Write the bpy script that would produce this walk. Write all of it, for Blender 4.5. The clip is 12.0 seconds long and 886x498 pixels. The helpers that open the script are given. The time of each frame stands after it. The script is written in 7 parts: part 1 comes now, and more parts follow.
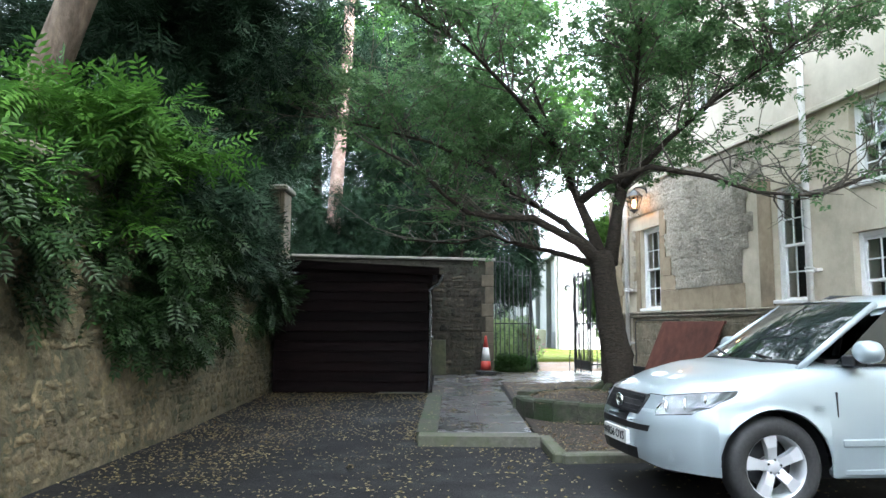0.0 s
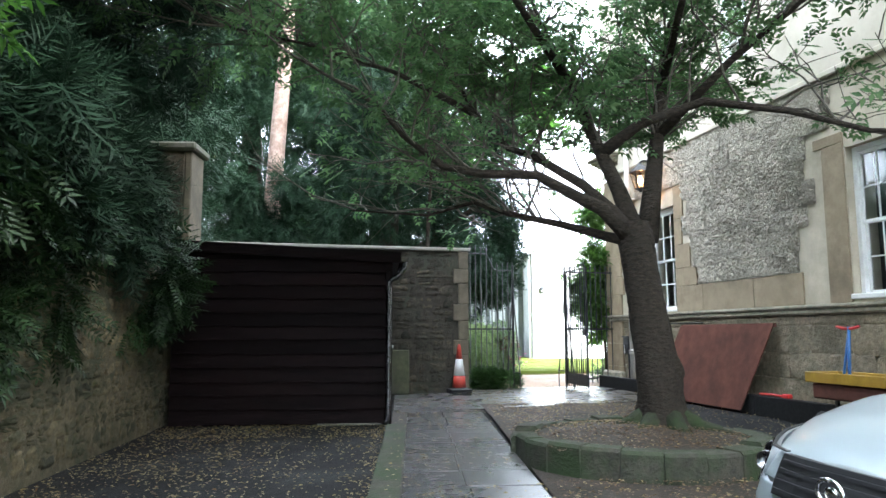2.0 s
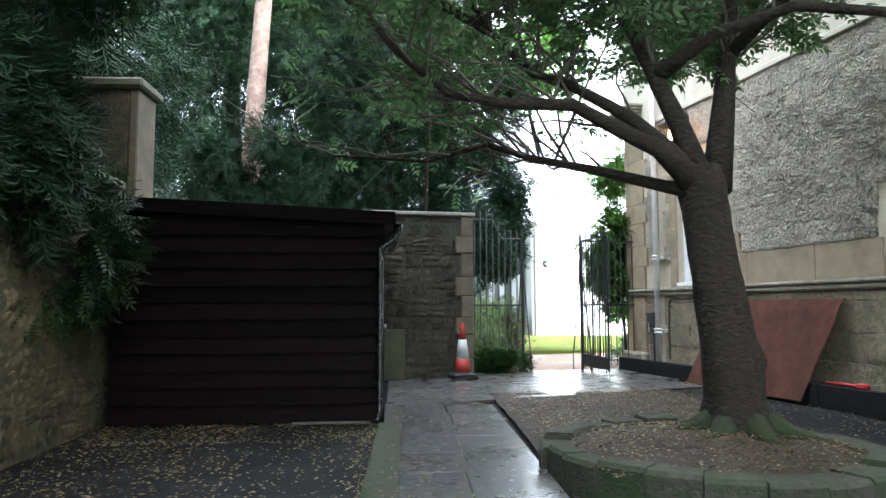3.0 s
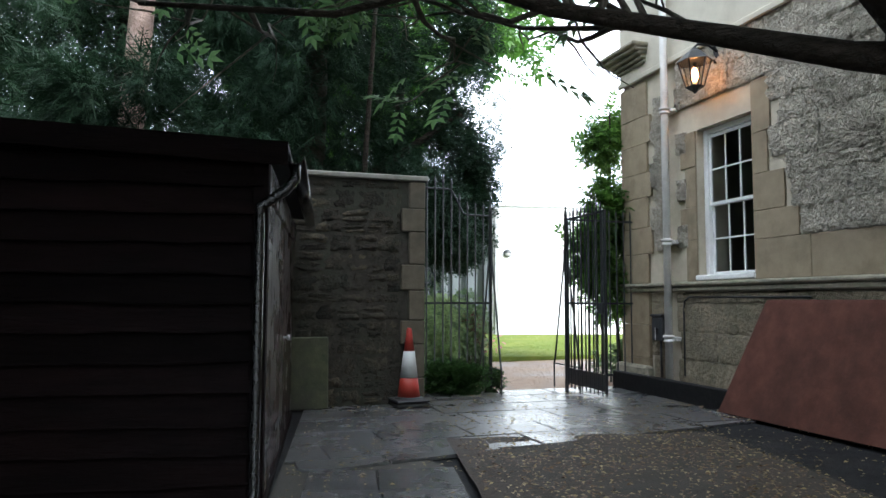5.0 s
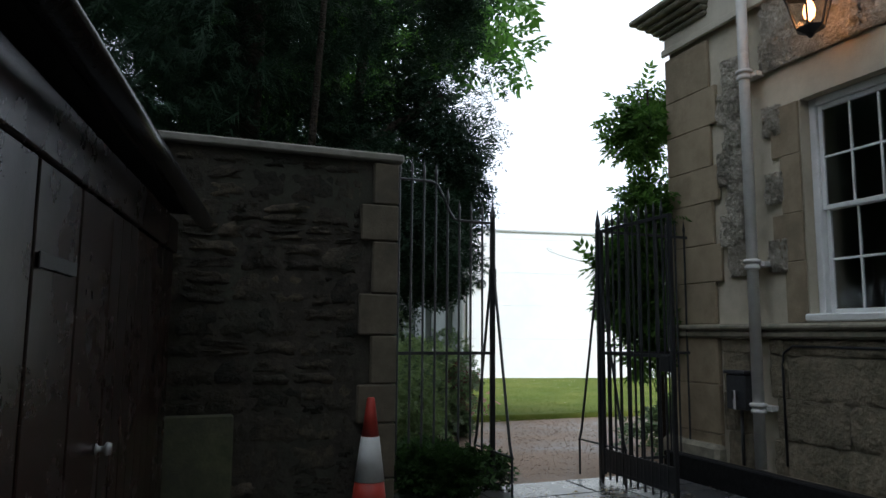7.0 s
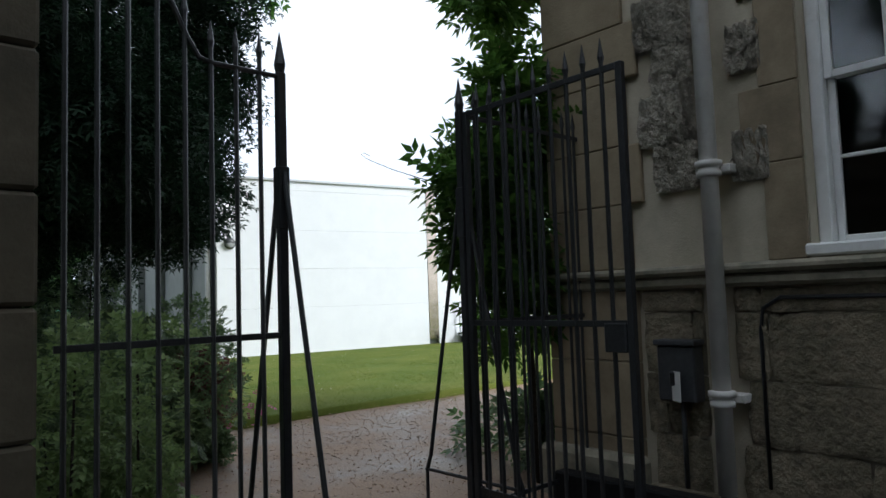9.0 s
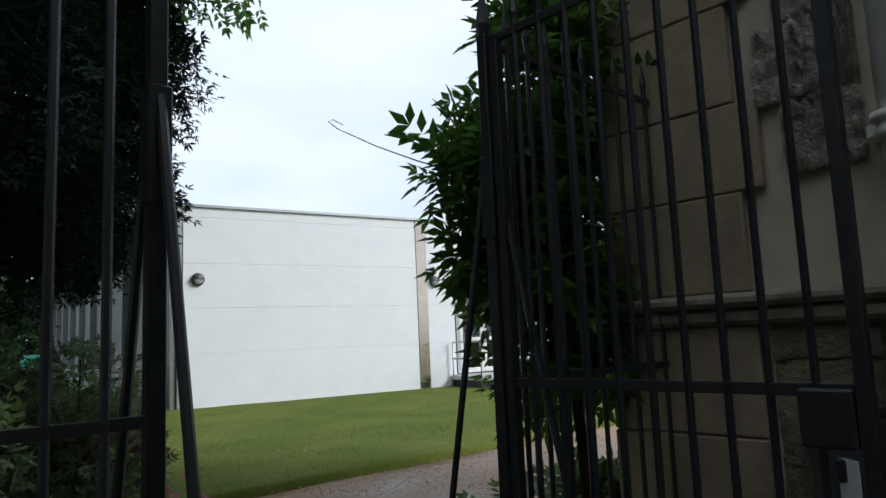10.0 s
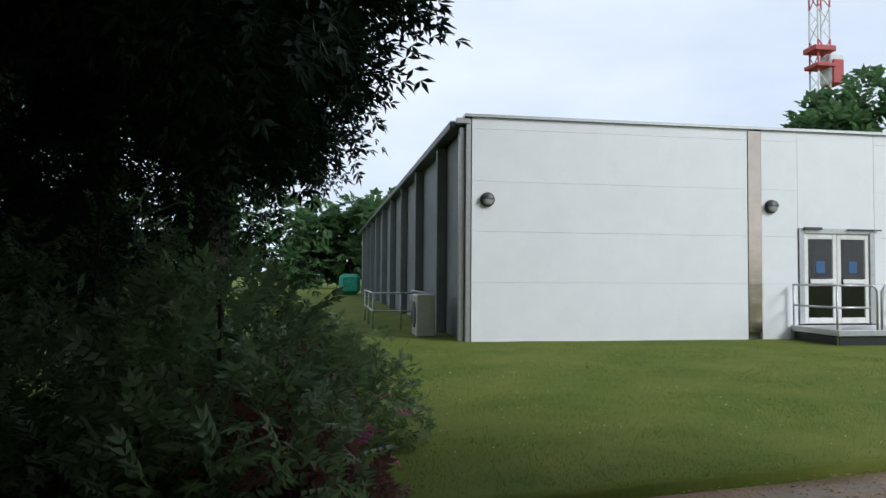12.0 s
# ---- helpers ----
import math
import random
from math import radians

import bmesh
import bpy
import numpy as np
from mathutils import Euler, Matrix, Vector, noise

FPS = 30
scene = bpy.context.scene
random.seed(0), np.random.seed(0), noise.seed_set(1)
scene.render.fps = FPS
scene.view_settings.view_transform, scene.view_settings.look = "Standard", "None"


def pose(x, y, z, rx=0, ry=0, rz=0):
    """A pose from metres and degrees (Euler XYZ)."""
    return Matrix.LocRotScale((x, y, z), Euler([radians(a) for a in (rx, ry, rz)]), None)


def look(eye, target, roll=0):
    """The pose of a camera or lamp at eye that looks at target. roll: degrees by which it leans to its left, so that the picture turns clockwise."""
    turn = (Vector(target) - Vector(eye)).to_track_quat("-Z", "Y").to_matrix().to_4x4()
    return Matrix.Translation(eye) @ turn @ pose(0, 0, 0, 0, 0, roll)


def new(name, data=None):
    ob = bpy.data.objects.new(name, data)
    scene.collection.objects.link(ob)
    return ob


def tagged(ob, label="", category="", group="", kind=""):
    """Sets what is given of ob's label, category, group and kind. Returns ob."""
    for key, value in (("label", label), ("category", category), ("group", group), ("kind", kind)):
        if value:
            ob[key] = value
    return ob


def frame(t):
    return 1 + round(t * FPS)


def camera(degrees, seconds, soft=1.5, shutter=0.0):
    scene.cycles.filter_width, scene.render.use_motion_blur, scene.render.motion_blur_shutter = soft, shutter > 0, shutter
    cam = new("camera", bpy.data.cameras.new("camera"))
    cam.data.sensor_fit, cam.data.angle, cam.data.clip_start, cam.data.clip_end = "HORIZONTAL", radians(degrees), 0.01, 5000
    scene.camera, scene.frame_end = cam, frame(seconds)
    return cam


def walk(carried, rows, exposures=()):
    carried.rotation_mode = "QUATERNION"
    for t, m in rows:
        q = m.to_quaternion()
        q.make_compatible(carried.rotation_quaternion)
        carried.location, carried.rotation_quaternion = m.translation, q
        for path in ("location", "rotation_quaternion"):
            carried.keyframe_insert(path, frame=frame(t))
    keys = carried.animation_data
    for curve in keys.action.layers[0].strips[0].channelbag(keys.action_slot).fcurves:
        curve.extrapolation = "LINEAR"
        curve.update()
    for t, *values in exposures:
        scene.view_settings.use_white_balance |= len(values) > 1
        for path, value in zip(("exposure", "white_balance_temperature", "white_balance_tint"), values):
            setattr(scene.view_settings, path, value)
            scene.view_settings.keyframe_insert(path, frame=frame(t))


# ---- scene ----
cam = camera(64.1, 12.0)
PATH = [
    (0, (0.337, 1.343, 1.382), (0.308, 3.331, 1.596), 0.3),
    (0.5, (0.286, 2.225, 1.345), (0.357, 4.215, 1.532), -0.1),
    (0.7, (0.266, 2.583, 1.34), (0.309, 4.572, 1.543), -0.0),
    (1, (0.233, 3.1, 1.342), (0.244, 5.087, 1.564), -0.1),
    (1.5, (0.23, 3.949, 1.346), (0.286, 5.935, 1.571), -0.4),
    (2, (0.243, 4.868, 1.343), (0.326, 6.852, 1.58), -0.1),
    (2.5, (0.227, 5.789, 1.349), (0.349, 7.777, 1.533), -0.4),
    (3, (0.227, 6.71, 1.373), (0.323, 8.7, 1.541), -0.2),
    (3.2, (0.248, 7.046, 1.363), (0.362, 9.038, 1.511), -0.3),
    (4.8, (0.5, 9.823, 1.456), (0.728, 11.805, 1.593), 0.1),
    (5, (0.537, 10.136, 1.462), (0.768, 12.117, 1.609), 0.2),
    (5.5, (0.62, 11.024, 1.533), (0.898, 12.996, 1.714), 0.1),
    (6, (0.652, 11.871, 1.573), (0.961, 13.837, 1.768), 0.2),
    (6.5, (0.659, 12.744, 1.622), (1.039, 14.694, 1.852), 0.6),
    (7, (0.725, 13.515, 1.608), (1.071, 15.47, 1.848), 0.5),
    (7.2, (0.687, 13.907, 1.624), (1.073, 15.86, 1.815), 0.5),
    (8.8, (1.156, 16.565, 1.595), (2.153, 18.291, 1.756), -0.5),
    (9, (1.333, 16.86, 1.58), (2.346, 18.579, 1.722), -1.9),
    (9.5, (1.7, 17.635, 1.597), (2.687, 19.365, 1.777), -1.8),
    (10, (2.101, 18.387, 1.597), (3.143, 20.075, 1.848), -2.5),
    (10.3, (2.325, 18.762, 1.628), (3.249, 20.519, 1.876), -2.0),
    (10.5, (2.446, 19.055, 1.622), (3.283, 20.861, 1.815), -0.9),
    (11, (2.671, 19.779, 1.567), (3.353, 21.658, 1.651), -0.2),
    (11.1, (2.703, 19.923, 1.568), (3.343, 21.817, 1.631), -0.5),
    (11.5, (2.764, 20.39, 1.579), (3.07, 22.365, 1.648), 1.0),
    (12, (2.79, 20.994, 1.624), (3.082, 22.972, 1.699), 0.4),
]
EXPOSURES = [(t, stops, 5950, 8) for t, stops in ((0, 3.4), (2.0, 3.5), (3.2, 3.15), (4.8, 2.45), (6.0, 1.8), (7.2, 0.8), (9.0, 0.65), (9.5, 0.45), (10.0, 0.2), (10.6, 0.1), (11.2, 0.05), (12.0, 0.05))]
walk(cam, [(t, look(eye, target, roll)) for t, eye, target, roll in PATH], EXPOSURES)

# ---- world, sun, exposure ----
world = bpy.data.worlds.new("world")
scene.world = world
world.use_nodes = True
wn, wl = world.node_tree.nodes, world.node_tree.links
wn.clear()
w_out = wn.new("ShaderNodeOutputWorld")
w_bg = wn.new("ShaderNodeBackground")
w_sky = wn.new("ShaderNodeTexSky")
w_sky.sky_type, w_sky.sun_disc = "NISHITA", False
w_sky.sun_elevation, w_sky.sun_rotation = radians(34), radians(129)
w_co = wn.new("ShaderNodeTexCoord")
w_map = wn.new("ShaderNodeMapping")
w_map.inputs["Scale"].default_value = (1.0, 1.0, 2.4)
w_noise = wn.new("ShaderNodeTexNoise")
w_noise.inputs["Scale"].default_value, w_noise.inputs["Detail"].default_value = 2.6, 6.0
w_ramp = wn.new("ShaderNodeValToRGB")
w_ramp.color_ramp.elements[0].position, w_ramp.color_ramp.elements[0].color = 0.30, (7.5, 8.05, 9.0, 1)
w_ramp.color_ramp.elements[1].position, w_ramp.color_ramp.elements[1].color = 0.62, (9.6, 9.9, 10.3, 1)
w_mix = wn.new("ShaderNodeMixRGB")
w_mix.inputs["Fac"].default_value = 0.88
w_bg.inputs["Strength"].default_value = 0.1
wl.new(w_co.outputs["Generated"], w_map.inputs["Vector"])
wl.new(w_map.outputs["Vector"], w_noise.inputs["Vector"])
wl.new(w_noise.outputs["Fac"], w_ramp.inputs["Fac"])
wl.new(w_sky.outputs["Color"], w_mix.inputs["Color1"])
wl.new(w_ramp.outputs["Color"], w_mix.inputs["Color2"])
wl.new(w_mix.outputs["Color"], w_bg.inputs["Color"])
wl.new(w_bg.outputs["Background"], w_out.inputs["Surface"])
sun = new("sun", bpy.data.lights.new("sun", "SUN"))
sun.data.energy, sun.data.angle, sun.data.color = 2.6, radians(20), (1.0, 0.96, 0.9)
sun.matrix_world = look((11, -9, 9.6), (0, 0, 0))

# ---- materials ----
def surface(name, c1, c2, scale=6.0, rough=0.8, bump=0.3, bump_scale=40.0, stain=None, stain_scale=0.7, stain_low=0.45,
            stain_high=0.7, metal=0.0, vary=0.0, stretch=None, island=0.0, rough2=None, spec=0.5, bump_dist=0.01):
    """A painted or mineral surface at world scale: fine grain, a second scale of stains, relief."""
    m = bpy.data.materials.new(name)
    m.use_nodes = True
    n, l = m.node_tree.nodes, m.node_tree.links
    b = n["Principled BSDF"]
    geo = n.new("ShaderNodeNewGeometry")
    pos = geo.outputs["Position"]
    if stretch:
        mp = n.new("ShaderNodeMapping")
        mp.inputs["Scale"].default_value = stretch
        l.new(pos, mp.inputs["Vector"])
        pos = mp.outputs["Vector"]
    na = n.new("ShaderNodeTexNoise")
    na.inputs["Scale"].default_value, na.inputs["Detail"].default_value = scale, 8.0
    na.inputs["Roughness"].default_value = 0.65
    l.new(pos, na.inputs["Vector"])
    ra = n.new("ShaderNodeValToRGB")
    ra.color_ramp.elements[0].position, ra.color_ramp.elements[0].color = 0.32, (*c1, 1)
    ra.color_ramp.elements[1].position, ra.color_ramp.elements[1].color = 0.68, (*c2, 1)
    l.new(na.outputs["Fac"], ra.inputs["Fac"])
    col = ra.outputs["Color"]
    if stain:
        ns = n.new("ShaderNodeTexNoise")
        ns.inputs["Scale"].default_value, ns.inputs["Detail"].default_value = stain_scale, 7.0
        ns.inputs["Roughness"].default_value = 0.7
        l.new(pos, ns.inputs["Vector"])
        rs = n.new("ShaderNodeMapRange")
        rs.inputs["From Min"].default_value, rs.inputs["From Max"].default_value = stain_low, stain_high
        l.new(ns.outputs["Fac"], rs.inputs["Value"])
        ms = n.new("ShaderNodeMixRGB")
        ms.inputs["Color2"].default_value = (*stain, 1)
        l.new(rs.outputs["Result"], ms.inputs["Fac"])
        l.new(col, ms.inputs["Color1"])
        col = ms.outputs["Color"]
        if rough2 is not None:
            rr = n.new("ShaderNodeMapRange")
            rr.inputs["From Min"].default_value, rr.inputs["From Max"].default_value = stain_low, stain_high
            rr.inputs["To Min"].default_value, rr.inputs["To Max"].default_value = rough, rough2
            l.new(ns.outputs["Fac"], rr.inputs["Value"])
            l.new(rr.outputs["Result"], b.inputs["Roughness"])
    for amount, node, socket in ((vary, "ShaderNodeObjectInfo", "Random"), (island, "ShaderNodeNewGeometry", "Random Per Island")):
        if amount:
            inf = n.new(node)
            mr = n.new("ShaderNodeMapRange")
            mr.inputs["To Min"].default_value, mr.inputs["To Max"].default_value = 1 - amount, 1 + amount
            l.new(inf.outputs[socket], mr.inputs["Value"])
            hs = n.new("ShaderNodeHueSaturation")
            l.new(mr.outputs["Result"], hs.inputs["Value"])
            l.new(col, hs.inputs["Color"])
            col = hs.outputs["Color"]
    l.new(col, b.inputs["Base Color"])
    if rough2 is None or not stain:
        b.inputs["Roughness"].default_value = rough
    b.inputs["Metallic"].default_value = metal
    b.inputs["Specular IOR Level"].default_value = spec
    if bump:
        nb = n.new("ShaderNodeTexNoise")
        nb.inputs["Scale"].default_value, nb.inputs["Detail"].default_value = bump_scale, 6.0
        nb.inputs["Roughness"].default_value = 0.6
        l.new(pos, nb.inputs["Vector"])
        bp = n.new("ShaderNodeBump")
        bp.inputs["Strength"].default_value, bp.inputs["Distance"].default_value = bump, bump_dist
        l.new(nb.outputs["Fac"], bp.inputs["Height"])
        l.new(bp.outputs["Normal"], b.inputs["Normal"])
    return m


def foliage(name, dark, light, rough=0.5, through_light=0.35, spec=0.3):
    """Leaves: colour from leaf to leaf, some light let through."""
    m = bpy.data.materials.new(name)
    m.use_nodes = True
    n, l = m.node_tree.nodes, m.node_tree.links
    b, out = n["Principled BSDF"], n["Material Output"]
    geo = n.new("ShaderNodeNewGeometry")
    na = n.new("ShaderNodeTexNoise")
    na.inputs["Scale"].default_value = 0.9
    l.new(geo.outputs["Position"], na.inputs["Vector"])
    add = n.new("ShaderNodeMath")
    add.operation = "MULTIPLY_ADD"
    add.inputs[1].default_value = 0.5
    l.new(geo.outputs["Random Per Island"], add.inputs[0])
    half = n.new("ShaderNodeMath")
    half.operation = "MULTIPLY"
    half.inputs[1].default_value = 0.55
    l.new(na.outputs["Fac"], half.inputs[0])
    l.new(half.outputs[0], add.inputs[2])
    r = n.new("ShaderNodeValToRGB")
    r.color_ramp.elements[0].position, r.color_ramp.elements[0].color = 0.15, (*dark, 1)
    r.color_ramp.elements[1].position, r.color_ramp.elements[1].color = 0.85, (*light, 1)
    l.new(add.outputs[0], r.inputs["Fac"])
    l.new(r.outputs["Color"], b.inputs["Base Color"])
    b.inputs["Roughness"].default_value, b.inputs["Specular IOR Level"].default_value = rough, spec
    t = n.new("ShaderNodeBsdfTranslucent")
    l.new(r.outputs["Color"], t.inputs["Color"])
    mx = n.new("ShaderNodeMixShader")
    mx.inputs["Fac"].default_value = through_light
    l.new(b.outputs["BSDF"], mx.inputs[1])
    l.new(t.outputs["BSDF"], mx.inputs[2])
    l.new(mx.outputs["Shader"], out.inputs["Surface"])
    return m


def plain(name, color, rough=0.5, metal=0.0, spec=0.5, coat=0.0):
    m = bpy.data.materials.new(name)
    m.use_nodes = True
    b = m.node_tree.nodes["Principled BSDF"]
    b.inputs["Base Color"].default_value = (*color, 1)
    b.inputs["Roughness"].default_value, b.inputs["Metallic"].default_value = rough, metal
    b.inputs["Specular IOR Level"].default_value, b.inputs["Coat Weight"].default_value = spec, coat
    return m


def glass(name, color=(0.9, 0.95, 0.95)):
    m = bpy.data.materials.new(name)
    m.use_nodes = True
    b = m.node_tree.nodes["Principled BSDF"]
    b.inputs["Base Color"].default_value = (*color, 1)
    b.inputs["Roughness"].default_value, b.inputs["Transmission Weight"].default_value, b.inputs["IOR"].default_value = 0.02, 1.0, 1.45
    return m


def glow(name, color, strength):
    m = bpy.data.materials.new(name)
    m.use_nodes = True
    n, l = m.node_tree.nodes, m.node_tree.links
    e = n.new("ShaderNodeEmission")
    e.inputs["Color"].default_value, e.inputs["Strength"].default_value = (*color, 1), strength
    l.new(e.outputs[0], n["Material Output"].inputs["Surface"])
    return m


# damp asphalt, its colour lowered further for the shade of the trees
M_asphalt = surface("asphalt", (0.009, 0.0093, 0.010), (0.026, 0.026, 0.0265), 70, 0.8, 0.6, 120, stain=(0.016, 0.016, 0.0165), stain_scale=0.8, rough2=0.5, spec=0.12)
M_soil = surface("soil", (0.022, 0.017, 0.013), (0.062, 0.046, 0.034), 25, 0.9, 0.9, 60, stain=(0.018, 0.017, 0.012), stain_scale=1.5)
M_flag = surface("wet_flagstone", (0.068, 0.067, 0.068), (0.125, 0.122, 0.122), 22, 0.36, 0.25, 34, stain=(0.055, 0.054, 0.053), stain_scale=0.9, stain_low=0.3, stain_high=0.8, rough2=0.16, vary=0.14)
M_joint = surface("joint_dirt", (0.03, 0.028, 0.022), (0.07, 0.062, 0.05), 60, 0.9, 0.5, 90)
M_kerb = surface("mossy_concrete", (0.075, 0.073, 0.056), (0.14, 0.132, 0.105), 20, 0.75, 0.5, 60, stain=(0.07, 0.085, 0.035), stain_scale=1.6)
M_planter = surface("mossy_stone", (0.028, 0.027, 0.020), (0.075, 0.069, 0.05), 12, 0.9, 1.0, 30, stain=(0.026, 0.045, 0.014), stain_scale=1.8, stain_low=0.4, stain_high=0.6, vary=0.12, bump_dist=0.02)
# wall stone colours are lowered overall for the shade the yard stands in
M_rubble = surface("rubble_stone", (0.05, 0.042, 0.022), (0.19, 0.15, 0.084), 13, 0.95, 1.0, 30, stain=(0.035, 0.036, 0.018), stain_scale=1.5, stain_low=0.38, stain_high=0.6, vary=0.3, bump_dist=0.02)
M_rubble_far = surface("rubble_stone_joined", (0.05, 0.042, 0.022), (0.19, 0.15, 0.084), 13, 0.95, 1.0, 30, stain=(0.035, 0.036, 0.018), stain_scale=1.5, stain_low=0.38, stain_high=0.6, island=0.3, bump_dist=0.02)
M_mortar = surface("old_mortar", (0.05, 0.042, 0.025), (0.165, 0.135, 0.08), 13, 0.95, 1.0, 40, stain=(0.04, 0.042, 0.022), stain_scale=1.3, stain_low=0.42, stain_high=0.62, bump_dist=0.02)
M_dark_rubble = surface("dark_rubble_stone", (0.017, 0.014, 0.010), (0.078, 0.061, 0.040), 11, 0.9, 1.0, 30, stain=(0.016, 0.016, 0.010), stain_scale=2.2, stain_low=0.4, stain_high=0.62, vary=0.5, bump_dist=0.02)
M_dark_mortar = surface("dark_mortar", (0.02, 0.018, 0.013), (0.06, 0.05, 0.038), 10, 0.95, 0.6, 45, stain=(0.04, 0.045, 0.03), stain_scale=1.2)
M_quoin = surface("quoin_stone", (0.08, 0.066, 0.045), (0.145, 0.12, 0.082), 6, 0.85, 0.35, 50, stain=(0.075, 0.066, 0.046), stain_scale=1.4, vary=0.1)
M_ashlar = surface("ashlar_stone", (0.47, 0.42, 0.32), (0.58, 0.52, 0.40), 3, 0.85, 0.3, 60, stain=(0.33, 0.285, 0.205), stain_scale=0.8, stain_low=0.45, stain_high=0.75)
# brown stone, its colour also lowered for the shade at the building corner
M_dressed = surface("dressed_stone", (0.235, 0.185, 0.118), (0.33, 0.265, 0.175), 4, 0.85, 0.35, 50, stain=(0.15, 0.115, 0.073), stain_scale=1.3, stain_low=0.48, stain_high=0.75, vary=0.07)
M_upper = surface("upper_ashlar", (0.47, 0.43, 0.34), (0.56, 0.515, 0.415), 3, 0.85, 0.2, 60, stain=(0.38, 0.34, 0.26), stain_scale=0.7, stain_low=0.5, stain_high=0.8)
M_rock = surface("rock_faced_stone", (0.30, 0.265, 0.205), (0.60, 0.545, 0.44), 22, 0.9, 1.0, 30, stain=(0.27, 0.24, 0.185), stain_scale=2.6, stain_low=0.48, stain_high=0.72, vary=0.08, bump_dist=0.07)
M_plinth = surface("plinth_stone", (0.15, 0.125, 0.085), (0.30, 0.25, 0.17), 14, 0.9, 1.0, 22, stain=(0.09, 0.085, 0.05), stain_scale=2.4, vary=0.14, bump_dist=0.035)
M_ledge = surface("weathered_ledge", (0.20, 0.185, 0.14), (0.36, 0.32, 0.235), 8, 0.85, 0.5, 45, stain=(0.10, 0.105, 0.07), stain_scale=1.8)
M_black_edge = surface("black_edging", (0.006, 0.006, 0.0065), (0.016, 0.016, 0.016), 20, 0.7, 0.4, 60, spec=0.15)
M_white = surface("white_paint", (0.68, 0.68, 0.66), (0.78, 0.78, 0.76), 8, 0.45, 0.1, 60, stain=(0.55, 0.53, 0.48), stain_scale=2.5, stain_low=0.55, stain_high=0.8)
M_pipe = surface("cream_pipe_paint", (0.60, 0.58, 0.55), (0.70, 0.68, 0.64), 8, 0.4, 0.15, 40, stain=(0.42, 0.38, 0.33), stain_scale=3.0, stain_low=0.55, stain_high=0.8)
M_pane = glass("window_pane")
# dark colour stands in for the little light inside the rooms
M_dim_room_tone = plain("dim_room_tone", (0.05, 0.048, 0.045), 0.9)
M_iron = surface("black_iron", (0.010, 0.011, 0.013), (0.022, 0.024, 0.027), 30, 0.38, 0.25, 120)
M_board = surface("dark_stained_board", (0.0026, 0.0018, 0.0019), (0.0080, 0.0046, 0.0047), 12, 0.6, 0.7, 30, spec=0.05, stain=(0.010, 0.005, 0.0048), stain_scale=1.2, stain_low=0.5, stain_high=0.75, vary=0.45, stretch=(0.25, 1.0, 1.6))
M_door_paint = surface("worn_brown_paint", (0.018, 0.0062, 0.0048), (0.036, 0.0115, 0.0085), 7, 0.25, 0.10, 14, stain=(0.026, 0.020, 0.019), stain_scale=1.4, stain_low=0.45, stain_high=0.7, rough2=0.34, spec=1.0)
M_felt = surface("roofing_felt", (0.006, 0.006, 0.006), (0.016, 0.016, 0.016), 50, 0.85, 0.5, 90)
M_gutter = surface("black_plastic", (0.010, 0.010, 0.011), (0.018, 0.018, 0.019), 30, 0.22, 0.1, 50)
M_lead = surface("pale_coping", (0.17, 0.162, 0.14), (0.28, 0.268, 0.23), 9, 0.75, 0.3, 50, stain=(0.20, 0.21, 0.15), stain_scale=2.0)
M_red_board = surface("red_brown_board", (0.085, 0.036, 0.027), (0.125, 0.055, 0.041), 5, 0.8, 0.25, 40, spec=0.08, stain=(0.062, 0.030, 0.024), stain_scale=1.6)
M_slab_green = surface("algae_slab", (0.045, 0.052, 0.024), (0.10, 0.105, 0.055), 7, 0.85, 0.4, 40, stain=(0.04, 0.037, 0.03), stain_scale=1.7)
M_orange = surface("cone_red", (0.33, 0.026, 0.018), (0.44, 0.045, 0.028), 9, 0.5, 0.15, 40, stain=(0.33, 0.05, 0.03), stain_scale=4)
M_cone_white = surface("cone_white", (0.50, 0.50, 0.48), (0.62, 0.62, 0.60), 12, 0.4, 0.1, 60, stain=(0.42, 0.41, 0.38), stain_scale=6)
M_rubber = surface("black_rubber", (0.014, 0.014, 0.014), (0.03, 0.03, 0.03), 40, 0.7, 0.3, 80)
M_gravel = surface("gravel", (0.19, 0.12, 0.078), (0.38, 0.265, 0.18), 55, 0.85, 0.5, 110, stain=(0.13, 0.095, 0.07), stain_scale=0.5, rough2=0.22)
M_lawn = surface("lawn_ground", (0.056, 0.088, 0.012), (0.10, 0.136, 0.022), 30, 0.9, 0.3, 120, stain=(0.14, 0.15, 0.032), stain_scale=0.7, stain_low=0.4, spec=0.1)
M_marquee = surface("white_wall_panel", (0.74, 0.755, 0.78), (0.78, 0.795, 0.815), 2, 0.45, 0.03, 12, stain=(0.70, 0.715, 0.74), stain_scale=0.6, stain_low=0.5, stain_high=0.8)
# grey panels, darkened further to hold the shade under the eaves
M_marquee_side = surface("shaded_grey_panel", (0.13, 0.14, 0.145), (0.18, 0.19, 0.195), 2, 0.55, 0.06, 20, stain=(0.20, 0.215, 0.215), stain_scale=0.7)
M_alu = surface("dull_aluminium", (0.42, 0.43, 0.44), (0.52, 0.53, 0.54), 12, 0.38, 0.1, 60, metal=0.7)
M_copper = surface("polished_strip", (0.50, 0.43, 0.36), (0.58, 0.50, 0.42), 3, 0.16, 0.05, 10, metal=1.0)
M_bark = surface("tree_bark", (0.010, 0.008, 0.006), (0.052, 0.040, 0.029), 24, 0.9, 1.0, 22, stain=(0.028, 0.023, 0.017), stain_scale=4.5, bump_dist=0.045, stretch=(0.7, 0.7, 1.5), spec=0.25)
